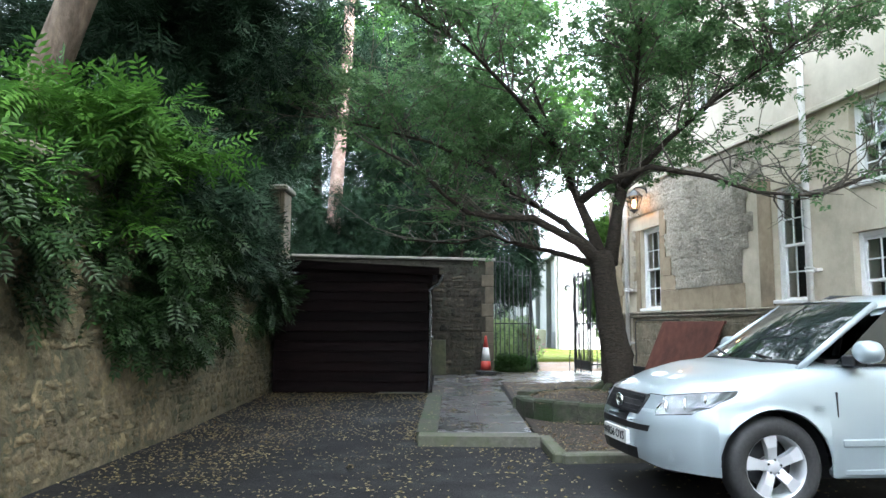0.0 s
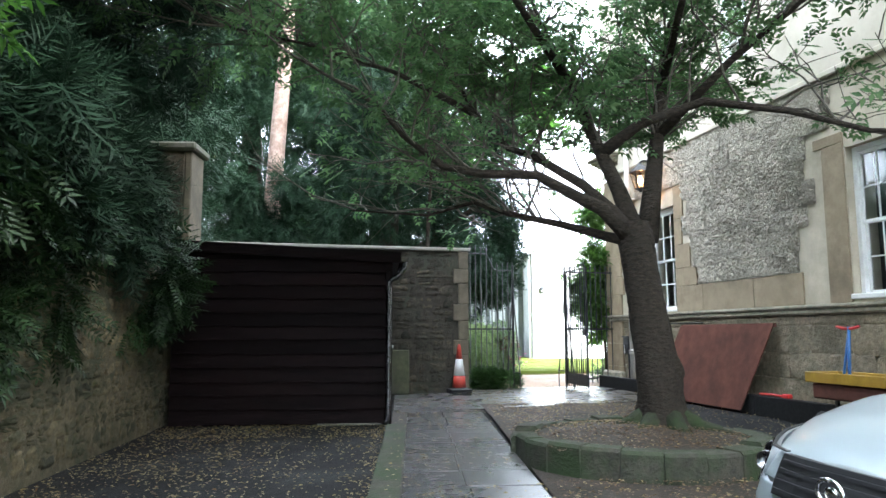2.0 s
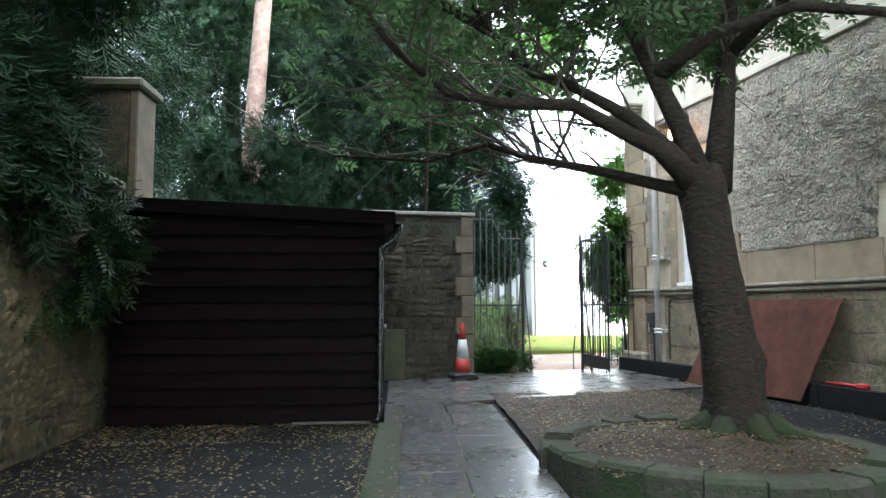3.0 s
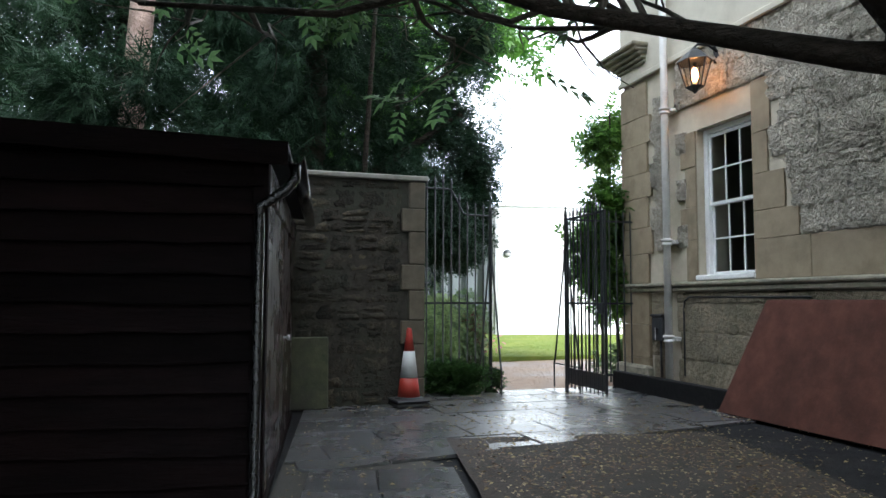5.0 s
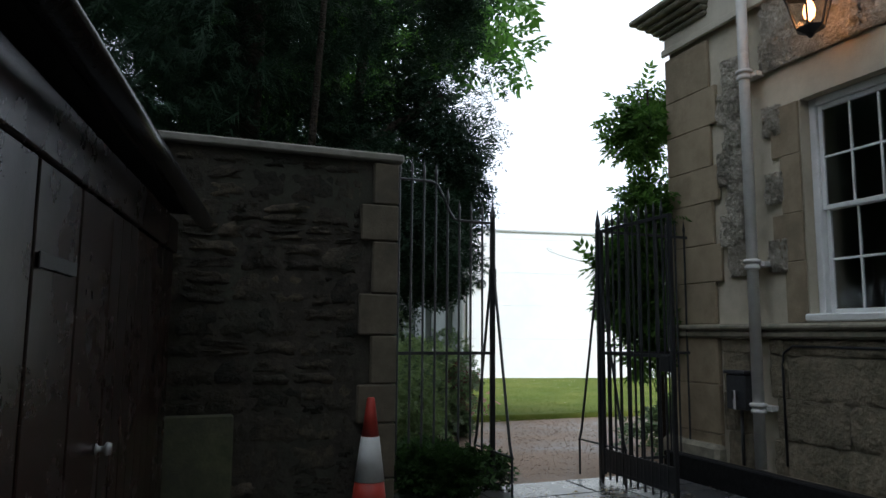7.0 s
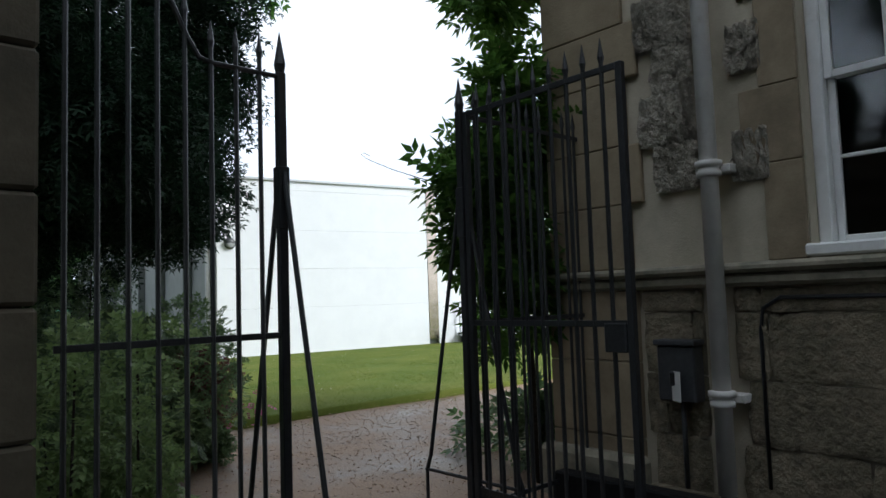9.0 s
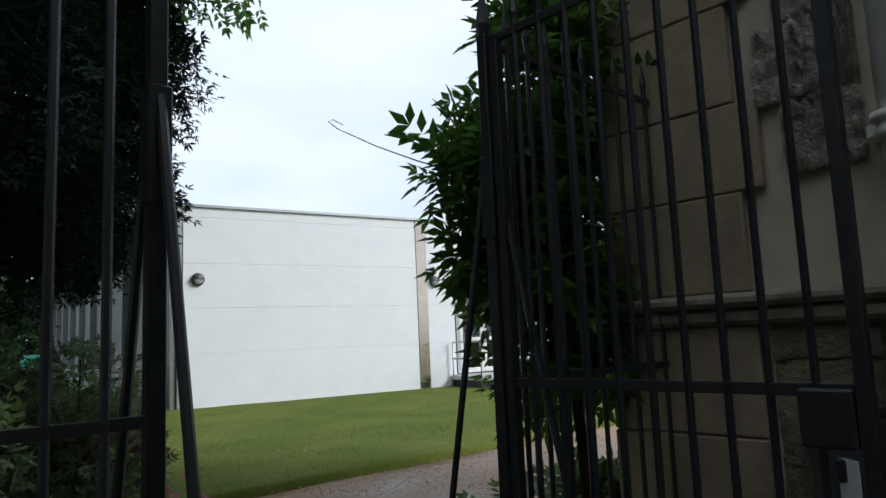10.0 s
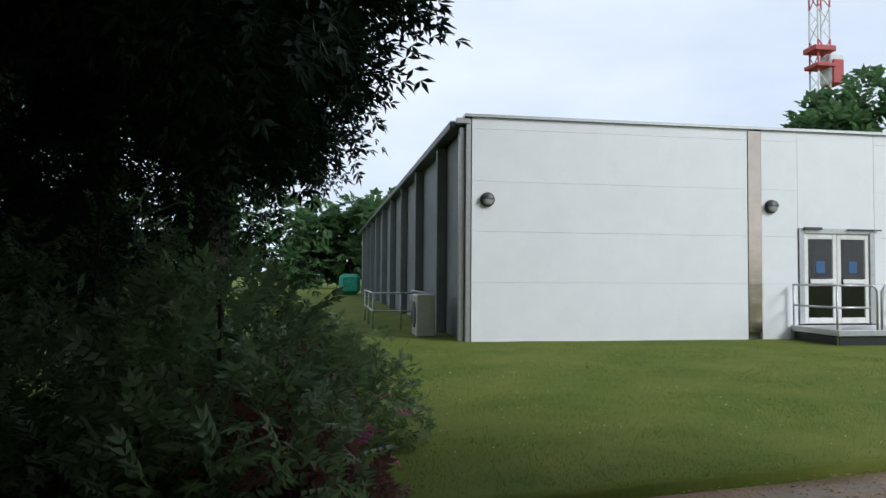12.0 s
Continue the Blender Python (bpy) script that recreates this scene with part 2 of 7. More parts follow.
M_twig = surface("lichened_twigs", (0.03, 0.026, 0.02), (0.12, 0.105, 0.08), 30, 0.9, 0.5, 60)
M_moss = surface("mossy_bark", (0.012, 0.014, 0.007), (0.04, 0.048, 0.018), 18, 0.95, 1.0, 70, stain=(0.022, 0.045, 0.008), stain_scale=3.5, bump_dist=0.02)
M_pine = surface("pink_pine_bark", (0.20, 0.135, 0.11), (0.38, 0.28, 0.235), 8, 0.9, 1.0, 22, stain=(0.12, 0.075, 0.055), stain_scale=2.2, bump_dist=0.04)
M_flaky = surface("flaking_brown_bark", (0.07, 0.05, 0.038), (0.20, 0.15, 0.115), 9, 0.9, 1.0, 16, stain=(0.035, 0.022, 0.016), stain_scale=3.0, bump_dist=0.06, stretch=(1.0, 1.0, 0.35))
M_leaf_main = foliage("cherry_leaves", (0.042, 0.095, 0.036), (0.125, 0.21, 0.085), through_light=0.6)
M_leaf_bright = foliage("bright_leaves", (0.022, 0.07, 0.012), (0.085, 0.19, 0.03), through_light=0.5)
M_leaf_yew = foliage("yew_needles", (0.006, 0.018, 0.010), (0.028, 0.060, 0.030), rough=0.6, through_light=0.2, spec=0.15)
M_leaf_wall = foliage("wall_shrub_leaves", (0.007, 0.019, 0.006), (0.026, 0.062, 0.015), through_light=0.2)
# second yew leaf colour, with the shade on the west side painted in
M_leaf_yew_shade = foliage("shaded_yew_needles", (0.007, 0.018, 0.010), (0.024, 0.052, 0.027), rough=0.6, through_light=0.15, spec=0.15)
M_leaf_climb = foliage("climber_leaves", (0.03, 0.085, 0.014), (0.13, 0.25, 0.045), through_light=0.6)
# light green leaves, raised further to make up for missing sky light
M_leaf_pale = foliage("pale_shrub_leaves", (0.12, 0.19, 0.06), (0.30, 0.40, 0.16), through_light=0.5, spec=0.6, rough=0.4)
M_leaf_bed = foliage("border_leaves", (0.055, 0.10, 0.042), (0.18, 0.26, 0.11), through_light=0.5, spec=0.6, rough=0.4)
M_leaf_russet = foliage("russet_leaves", (0.07, 0.028, 0.022), (0.20, 0.10, 0.08), through_light=0.4)
M_leaf_box = foliage("low_hedge_leaves", (0.018, 0.045, 0.012), (0.06, 0.12, 0.03))
M_grass = foliage("grass_blades", (0.066, 0.108, 0.012), (0.14, 0.18, 0.028), through_light=0.3, spec=0.08)
M_petal = foliage("fallen_leaves", (0.14, 0.10, 0.04), (0.38, 0.30, 0.14), through_light=0.1)
M_brown_leaf = foliage("brown_leaves", (0.06, 0.034, 0.018), (0.19, 0.12, 0.055), through_light=0.1)
M_pink = foliage("pink_petals", (0.35, 0.05, 0.18), (0.55, 0.12, 0.32))


# ---- mesh building ----
class Geo:
    """Collects vertices and faces for one mesh."""

    def __init__(self):
        self.v, self.f, self.smooth = [], [], False

    def add(self, verts, faces, m=None):
        o = len(self.v)
        self.v += [tuple(m @ Vector(p)) for p in verts] if m is not None else [tuple(p) for p in verts]
        self.f += [tuple(o + i for i in f) for f in faces]
        return self

    def box(self, x0, y0, z0, x1, y1, z1, b=0.0, m=None):
        """A block, with chamfered edges of width b."""
        if b <= 0:
            p = [(x, y, z) for x in (x0, x1) for y in (y0, y1) for z in (z0, z1)]
            return self.add(p, [(0, 1, 3, 2), (4, 6, 7, 5), (0, 4, 5, 1), (2, 3, 7, 6), (0, 2, 6, 4), (1, 5, 7, 3)], m)
        bm = bmesh.new()
        bmesh.ops.create_cube(bm, size=1.0)
        for q in bm.verts:
            q.co = ((x0 + x1) / 2 + q.co.x * (x1 - x0), (y0 + y1) / 2 + q.co.y * (y1 - y0), (z0 + z1) / 2 + q.co.z * (z1 - z0))
        bmesh.ops.bevel(bm, geom=bm.edges[:], offset=b, segments=1, profile=0.5, affect="EDGES")
        bm.verts.index_update()
        self.add([q.co.copy() for q in bm.verts], [[q.index for q in f.verts] for f in bm.faces], m)
        bm.free()
        return self

    def tube(self, pts, radii, n=8, cap=True, m=None):
        """A round bar along points, tapering by radii."""
        pts = [Vector(p) for p in pts]
        if not hasattr(radii, "__len__"):
            radii = [radii] * len(pts)
        verts, faces, side = [], [], None
        for i, p in enumerate(pts):
            way = (pts[min(i + 1, len(pts) - 1)] - pts[max(i - 1, 0)]).normalized()
            if side is None:
                side = way.orthogonal().normalized()
            side = (side - way * side.dot(way)).normalized()
            other = way.cross(side)
            for k in range(n):
                a = 2 * math.pi * k / n
                verts.append(p + (side * math.cos(a) + other * math.sin(a)) * radii[i])
        for i in range(len(pts) - 1):
            for k in range(n):
                a, b2 = i * n + k, i * n + (k + 1) % n
                faces.append((a, b2, b2 + n, a + n))
        if cap:
            faces += [tuple(range(n - 1, -1, -1)), tuple(range((len(pts) - 1) * n, len(pts) * n))]
        return self.add(verts, faces, m)

    def lathe(self, profile, n=24, m=None, cap=True):
        """Turns a profile of (radius, height) about z."""
        verts = [(r * math.cos(2 * math.pi * k / n), r * math.sin(2 * math.pi * k / n), z) for r, z in profile for k in range(n)]
        faces = [(i * n + k, i * n + (k + 1) % n, (i + 1) * n + (k + 1) % n, (i + 1) * n + k) for i in range(len(profile) - 1) for k in range(n)]
        if cap:
            faces += [tuple(range(n - 1, -1, -1)), tuple(range((len(profile) - 1) * n, len(profile) * n))]
        return self.add(verts, faces, m)

    def prism(self, outline, z0, z1, m=None):
        """A flat outline in x and y, raised from z0 to z1 (numbers or functions of x, y)."""
        lo, hi = (z if callable(z) else (lambda x, y, z=z: z) for z in (z0, z1))
        n = len(outline)
        verts = [(x, y, lo(x, y)) for x, y in outline] + [(x, y, hi(x, y)) for x, y in outline]
        faces = [tuple(range(n - 1, -1, -1)), tuple(range(n, 2 * n))] + [(i, (i + 1) % n, n + (i + 1) % n, n + i) for i in range(n)]
        return self.add(verts, faces, m)

    def mesh(self, name, material, smooth=None):
        me = bpy.data.meshes.new(name)
        me.from_pydata(self.v, [], self.f)
        me.materials.append(material)
        if self.smooth if smooth is None else smooth:
            me.polygons.foreach_set("use_smooth", [True] * len(me.polygons))
        me.update()
        return me


def part(name, geo, material, parent=None, label="", smooth=False, m=None):
    ob = new(name, geo.mesh(name, material, smooth) if isinstance(geo, Geo) else geo)
    if parent is not None:
        ob.parent = parent
    if m is not None:
        ob.matrix_basis = m
    return tagged(ob, label)


def thing(name, label, category, m=None, group="", kind=""):
    ob = new(name)
    ob.empty_display_size = 0.2
    if m is not None:
        ob.matrix_basis = m
    return tagged(ob, label, category, group, kind)


def basis(origin, xdir):
    """A frame standing upright at origin with its x axis along xdir."""
    a = math.atan2(xdir[1], xdir[0])
    return Matrix.Translation(origin) @ Matrix.Rotation(a, 4, "Z")


def big_mesh(name, verts, faces, material, smooth=False):
    """A mesh from numpy arrays whose faces all have the same number of corners."""
    me = bpy.data.meshes.new(name)
    k = faces.shape[1]
    me.vertices.add(len(verts))
    me.vertices.foreach_set("co", np.ascontiguousarray(verts, dtype=np.float32).ravel())
    me.loops.add(faces.size)
    me.loops.foreach_set("vertex_index", np.ascontiguousarray(faces, dtype=np.int32).ravel())
    me.polygons.add(len(faces))
    me.polygons.foreach_set("loop_start", np.arange(0, faces.size, k, dtype=np.int32))
    me.polygons.foreach_set("loop_total", np.full(len(faces), k, dtype=np.int32))
    if smooth:
        me.polygons.foreach_set("use_smooth", np.ones(len(faces), dtype=bool))
    me.materials.append(material)
    me.update(calc_edges=True)
    return me


def spread(template, places, ways, sizes, rng, ups=None):
    """Copies of a small template (verts, tris) at places, its x axis along ways, scaled by sizes, rolled at random."""
    tv, tf = template
    n = len(places)
    x = ways / np.linalg.norm(ways, axis=1, keepdims=True)
    r = ups if ups is not None else rng.normal(size=(n, 3))
    y = np.cross(r, x)
    y /= np.linalg.norm(y, axis=1, keepdims=True) + 1e-9
    z = np.cross(x, y)
    local = tv[None, :, :] * sizes[:, None, None]
    verts = places[:, None, :] + local[..., :1] * x[:, None, :] + local[..., 1:2] * y[:, None, :] + local[..., 2:] * z[:, None, :]
    faces = tf[None, :, :] + (np.arange(n) * len(tv))[:, None, None]
    return verts.reshape(-1, 3), faces.reshape(-1, tf.shape[1])


def leaf_blade(x, y, ang, length, width, fold=0.25, droop=0.1):
    """One folded leaf: verts and tris."""
    c, s = math.cos(ang), math.sin(ang)
    v = []
    for a, b, h in ((0, 0, 0), (0.45, 0.5, fold), (1, 0, -droop), (0.45, -0.5, fold)):
        px, py = a * length, b * width
        v.append((x + c * px - s * py, y + s * px + c * py, h * width))
    return v, [(0, 1, 2), (0, 2, 3)]


def twig_template(leaflets, length, leaf_l, leaf_w, spread_deg=55, terminal=True):
    """A twig with leaflets in pairs along it, 1 unit = 1 m."""
    v, f = [], []
    def put(vv, ff):
        o = len(v)
        v.extend(vv)
        f.extend([tuple(o + i for i in t) for t in ff])
    for i in range(leaflets):
        at = length * (0.15 + 0.85 * i / max(1, leaflets - 1))
        for sgn in (1, -1):
            put(*leaf_blade(at, 0, sgn * radians(spread_deg), leaf_l, leaf_w))
    if terminal:
        put(*leaf_blade(length, 0, 0, leaf_l * 1.1, leaf_w))
    return np.array(v, dtype=float), np.array(f, dtype=int)


def needle_template(n, length, side, width):
    """A feathery spray of narrow side sprigs, uneven and not quite flat."""
    v, f = [], []
    r = random.Random(n)
    for i in range(n):
        at = length * i / n
        w = side * (1 - 0.55 * i / n)
        for sgn in (1, -1):
            o = len(v)
            k, a, lift = w * r.uniform(0.7, 1.2), r.uniform(0.4, 1.3), r.uniform(-0.5, 0.35)
            v.extend([(at - width * 0.4, 0, 0), (at + width * 0.8 + k * a * 0.45, sgn * (k * 0.35 + width * 0.5), lift * k * 0.3), (at + k * a, sgn * k, lift * k)])
            f.append((o, o + 1, o + 2))
    o = len(v)
    v.extend([(0, 0.012, 0), (0, -0.012, 0), (length * 1.2, 0, -0.02)])
    f.append((o, o + 1, o + 2))
    return np.array(v, dtype=float), np.array(f, dtype=int)


def blob_points(blobs, rng, shell=0.45):
    """Points in lumpy ellipsoids: (centre, radii, count); most of them near the skin, with gaps."""
    out = []
    for c, r, n in blobs:
        got = np.zeros((0, 3))
        while len(got) < n:
            d = rng.normal(size=(n * 2, 3))
            d /= np.linalg.norm(d, axis=1, keepdims=True)
            p = np.array(c) + d * np.array(r) * (shell + (1 - shell) * rng.random((n * 2, 1)) ** 0.6)
            g = np.sin(p[:, 0] * 3.1 + p[:, 2] * 2.3 + c[0]) + np.sin(p[:, 1] * 2.7 - p[:, 2] * 3.7 + c[1]) + np.sin((p[:, 0] + p[:, 1]) * 5.3)
            got = np.vstack([got, p[g > -0.55 + 0.9 * rng.normal(size=len(g)) * 0.4]])
        out.append(got[:n])
    return np.vstack(out)


# ---- ground ----
def ramp(v, pts):
    for (a, za), (b, zb) in zip(pts, pts[1:]):
        if v <= b:
            return za + (zb - za) * max(0.0, (v - a) / (b - a))
    return pts[-1][1]


def ground_z(x, y):
    return ramp(y, ((10, 0.0), (15, 0.12), (21, 0.15), (24, 0.17), (60, 0.20)))


def pave_z(x, y):
    return ramp(y, ((9.8, 0.12), (16, 0.165), (21, 0.175)))


def sheet(name, xs, ys, zf, material, label, wobble=0.0, kind="structure"):
    g = Geo()
    for y in ys:
        for x in xs:
            w = noise.noise((x * 0.7, y * 0.7, 3.1)) * wobble
            g.v.append((x, y, zf(x, y) + w))
    n = len(xs)
    g.f = [(j * n + i, j * n + i + 1, (j + 1) * n + i + 1, (j + 1) * n + i) for j in range(len(ys) - 1) for i in range(n - 1)]
    return tagged(part(name, g, material, smooth=True), label, name.replace("_", " "), kind=kind)


def steps(a, b, d):
    k = max(1, round((b - a) / d))
    return [a + (b - a) * i / k for i in range(k + 1)]


far_x = [-900, -200, -60, -25] + steps(-15, 25, 2.0) + [40, 90, 250, 900]
far_y = [-900, -200, -60, -25] + steps(-14, 60, 2.0) + [90, 200, 500, 900]
sheet("ground", far_x, far_y, lambda x, y: ground_z(x, y) - 0.05, M_lawn, "grassy ground reaching to the horizon")
sheet("road", steps(-3.2, 10.0, 0.33), steps(-14, 20.2, 0.33), lambda x, y: ground_z(x, y), M_asphalt, "damp asphalt yard with patches of wear, darkened for tree shade", 0.004)
sheet("soil_bed", steps(1.36, 4.0, 0.12), steps(8.86, 16.9, 0.14), lambda x, y: ground_z(x, y) + 0.045 + 0.02 * noise.noise((x * 3, y * 3, 0)), M_soil, "bare brown soil strewn with fallen leaves", 0.02)
sheet("gravel_path", steps(-3.0, 16.0, 0.4), steps(20.2, 27.6, 0.3), lambda x, y: ground_z(x, y) + 0.012, M_gravel, "reddish brown gravel path, damp in the middle", 0.02)


def lawn_front(x):
    return 25.24 + 0.20 * (x - 4.0)


def lawn_z(x, y):
    return ramp(y, ((24, 0.27), (33, 0.27), (60, 0.28)))


def lawn():
    g = Geo()
    xs, n = steps(1.2, 20.0, 0.25), 40
    for j in range(n):
        for x in xs:
            y = lawn_front(x) + 36 * (j / (n - 1)) ** 1.5 + (0.03 * noise.noise((x * 2.3, 0, 0)) if j == 0 else 0)
            g.v.append((x, y, lawn_z(x, y) + 0.012 * noise.noise((x, y, 0))))
    k = len(xs)
    for x in xs:
        g.v.append((x, lawn_front(x) + 0.02, 0.1))
    g.f = [(j * k + i, j * k + i + 1, (j + 1) * k + i + 1, (j + 1) * k + i) for j in range(n - 1) for i in range(k - 1)]
    g.f += [(n * k + i, n * k + i + 1, i + 1, i) for i in range(k - 1)]
    return tagged(part("lawn", g, M_lawn, smooth=True), "mown green lawn with a cut edge along the path", "lawn", kind="structure")


lawn()

# ---- the kerbs and bed of the path ----
pav = thing("pavement", "wet grey flagstone path widening before the gate", "pavement", kind="structure")
g = Geo()
g.prism([(-0.05, 9.8), (1.30, 9.8), (1.30, 15.7), (1.1, 16.15), (5.15, 17.75), (4.55, 20.75), (1.4, 20.15), (1.4, 18.95), (-0.12, 18.75), (-0.05, 15)],
        lambda x, y: ground_z(x, y) - 0.2, lambda x, y: pave_z(x, y) - 0.02)
part("joint_bed", g, M_joint, pav, "dirty dark joints")
for name, outline, top in (("kerb_stone", [(-0.06, 9.62), (1.34, 9.62), (1.34, 9.92), (-0.06, 9.92)], 0.012),
                           ("kerb_stone", [(-0.1, 9.93), (0.14, 9.93), (0.14, 14.5), (-0.1, 14.5)], 0.0)):
    g = Geo().prism(outline, lambda x, y: ground_z(x, y) - 0.1, lambda x, y, top=top: pave_z(x, y) - 0.005 + top * 0.2)
    part(name, g, M_kerb if top else M_planter, pav, "pale worn concrete kerb" if top else "dark mossy edging stone")


def kerb(name, pts, width, height, label):
    k = thing(name, label, "kerb", kind="structure")
    for (ax, ay), (bx, by) in zip(pts, pts[1:]):
        run = math.hypot(bx - ax, by - ay)
        n = max(1, round(run / 0.9))
        m = basis((ax, ay, ground_z(ax, ay)), (bx - ax, by - ay))
        for i in range(n):
            part("kerb_stone", Geo().box(run * i / n + 0.006, -width / 2, -0.1, run * (i + 1) / n - 0.006, width / 2, height, 0.02), M_kerb, k, m=m)
    return k


kerb("kerb_1", [(1.42, 9.9), (1.44, 8.72), (4.2, 9.1)], 0.16, 0.1, "mossy concrete kerb round the soil bed")

# ---- rough walls made of stones ----
def stone_mesh(name, seed, material, rock=0.0, drop=0.45, square=0.9, n=4, wide=0):
    """A pillow-shaped stone, 1 x 1 x 1, its face towards +y, its back at y = -1."""
    r = random.Random(seed)
    g = Geo()
    c = wide or n
    for back in (0, 1):
        for j in range(n):
            for i in range(c):
                if back and 0 < i < c - 1 and 0 < j < n - 1:
                    g.v.append((0, -1, 0))
                    continue
                u, w = i / (c - 1) - 0.5, j / (n - 1) - 0.5
                edge = i in (0, c - 1) or j in (0, n - 1)
                corner = i in (0, c - 1) and j in (0, n - 1)
                if corner:
                    u, w = u * square, w * square
                u += r.uniform(-0.035, 0.035) * (1 - square) * 10
                w += r.uniform(-0.04, 0.04) * (1 - square) * 10
                y = -1 if back else ((-drop if edge else 0) + r.uniform(-0.15, 0.15) + rock * r.uniform(-0.5, 0.5))
                g.v.append((u, y, w))
    q = n * c
    g.f = [(j * c + i, j * c + i + 1, (j + 1) * c + i + 1, (j + 1) * c + i)[::-1] for j in range(n - 1) for i in range(c - 1)]
    ring = [(i, 0) for i in range(c - 1)] + [(c - 1, j) for j in range(n - 1)] + [(i, n - 1) for i in range(c - 1, 0, -1)] + [(0, j) for j in range(n - 1, 0, -1)]
    ids = [j * c + i for i, j in ring]
    g.f += [(a, b, b + q, a + q) for a, b in zip(ids, ids[1:] + ids[:1])]
    return g.mesh(name, material, True), g


def courses(s0, s1, z0, z1, hr, wr, r, lean=0.25):
    """Rows of stones: centre s, z, width, height."""
    z, out = z0, []
    while z < z1 - 0.03:
        h = min(r.uniform(*hr), z1 - z)
        s = s0 - r.uniform(0, wr[0])
        while s < s1:
            w = r.uniform(*wr)
            a, b = max(s, s0), min(s + w, s1)
            if b - a > 0.05:
                split = r.random() < lean and h > 0.11
                if split:
                    k = r.uniform(0.4, 0.6)
                    out.append(((a + b) / 2, z + h * k / 2, b - a, h * k))
                    out.append(((a + b) / 2, z + h * (1 + k) / 2, b - a, h * (1 - k)))
                else:
                    out.append(((a + b) / 2, z + h / 2, b - a, h))
            s += w
        z += h
    return out


def lay(name, parent, m, stones, kinds, depth, r, gap=0.018, proud=0.3, tilt=0.0, low=0.3):
    """Lays stones as parts that share meshes."""
    for s, z, w, h in stones:
        me = r.choice(kinds)[0]
        o = part(name, me, None, parent)
        o.matrix_basis = m @ Matrix.Translation((s, depth * proud * r.uniform(low, 1.2), z)) @ Matrix.Rotation(radians(r.uniform(-tilt, tilt)), 4, "Y") @ Matrix.Diagonal((w - gap, depth, h - gap, 1))


def lay_joined(name, parent, m, stones, kinds, depth, r, material, gap=0.018, proud=0.3, tilt=0.0):
    g = Geo()
    for s, z, w, h in stones:
        k = r.choice(kinds)[1]
        g.add(k.v, k.f, m @ Matrix.Translation((s, depth * proud * r.uniform(0.3, 1.2), z)) @ Matrix.Rotation(radians(r.uniform(-tilt, tilt)), 4, "Y") @ Matrix.Diagonal((w - gap, depth, h - gap, 1)))
    return tagged(part(name, g, material, parent, smooth=True), kind="stuff")


# ---- building facade ----
FAC = basis((5.86, 14.93, 0.0), (-0.183, 0.983))
OPEN = [(3.26, 4.33, 1.75, 3.80), (-1.95, -1.0, 1.78, 3.82), (-3.95, -2.9, 1.35, 2.81), (-3.95, -2.95, 3.48, 4.80),
        (3.34, 4.25, 5.85, 7.7), (-1.95, -1.0, 5.85, 7.7), (-3.95, -2.95, 6.5, 8.0), (0.8, 1.7, 5.85, 7.7)]


def wall_with_openings(g, s0, s1, z0, z1, holes, o0, o1):
    """Blocks round the openings."""
    holes = [h for h in holes if h[0] < s1 and h[1] > s0 and h[2] < z1 and h[3] > z0]
    ss = sorted({s0, s1, *[max(s0, min(s1, v)) for h in holes for v in h[:2]]})
    zs = sorted({z0, z1, *[max(z0, min(z1, v)) for h in holes for v in h[2:]]})
    for a, b in zip(ss, ss[1:]):
        run = None
        for c, d in zip(zs, zs[1:]):
            inside = any(h[0] <= a and b <= h[1] and h[2] <= c and d <= h[3] for h in holes)
            if inside:
                if run:
                    g.box(a, o0, run[0], b, o1, run[1])
                run = None
            else:
                run = (run[0], d) if run else (c, d)
        if run:
            g.box(a, o0, run[0], b, o1, run[1])
    return g


facade = thing("wall_east", "tall pale stone building front with rough and smooth masonry", "building wall", kind="structure")
# front carried on unseen to s=-30 and z=14 to keep sun off the yard
part("masonry", wall_with_openings(Geo(), -30, 6.13, -0.2, 4.92, OPEN, -0.45, 0.0), M_ashlar, facade, "smooth buff ashlar", m=FAC)
part("upper_masonry", wall_with_openings(Geo(), -30, 6.16, 4.925, 14.0, OPEN, -0.45, 0.045), M_upper, facade, "pale smooth upper ashlar", m=FAC)
g = Geo()
g.box(-2.1, 0.0, 1.60, 6.22, 0.10, 1.675, 0.02).box(-2.1, 0.0, 1.677, 6.26, 0.14, 1.737, 0.02)
part("ledge", g, M_ledge, facade, "mossy projecting stone ledge", m=FAC)
part("string_course", Geo().box(-30, 0.046, 4.87, 6.18, 0.09, 4.96, 0.015), M_upper, facade, m=FAC)
part("string_course", Geo().box(-30, 0.046, 6.14, -2.05, 0.12, 6.27, 0.02), M_ledge, facade, m=FAC)
part("eaves", Geo().box(-30.2, -0.4, 14.005, 6.5, 0.5, 14.25, 0.05), M_ledge, facade, m=FAC)
# corner pier and the cornice that turns round the corner
zz = 1.742
for i, h in enumerate((0.44, 0.40, 0.46, 0.38, 0.45, 0.42, 0.54)):
    part("pier_block", Geo().box((5.46, 5.36)[i % 2], 0.003, zz, 6.16, 0.05, zz + h - 0.004, 0.008), M_dressed, facade, m=FAC)
    zz += h
for za, zb2 in ((0.1, 0.62), (0.625, 1.12), (1.125, 1.597)):
    part("pier_block", Geo().box(5.44, 0.003, za, 6.19, 0.06, zb2, 0.008), M_dressed, facade, m=FAC)
part("pier_base", Geo().box(5.40, 0.0, 0.1, 6.27, 0.16, 0.52, 0.04), M_ledge, facade, m=FAC)
g = Geo()
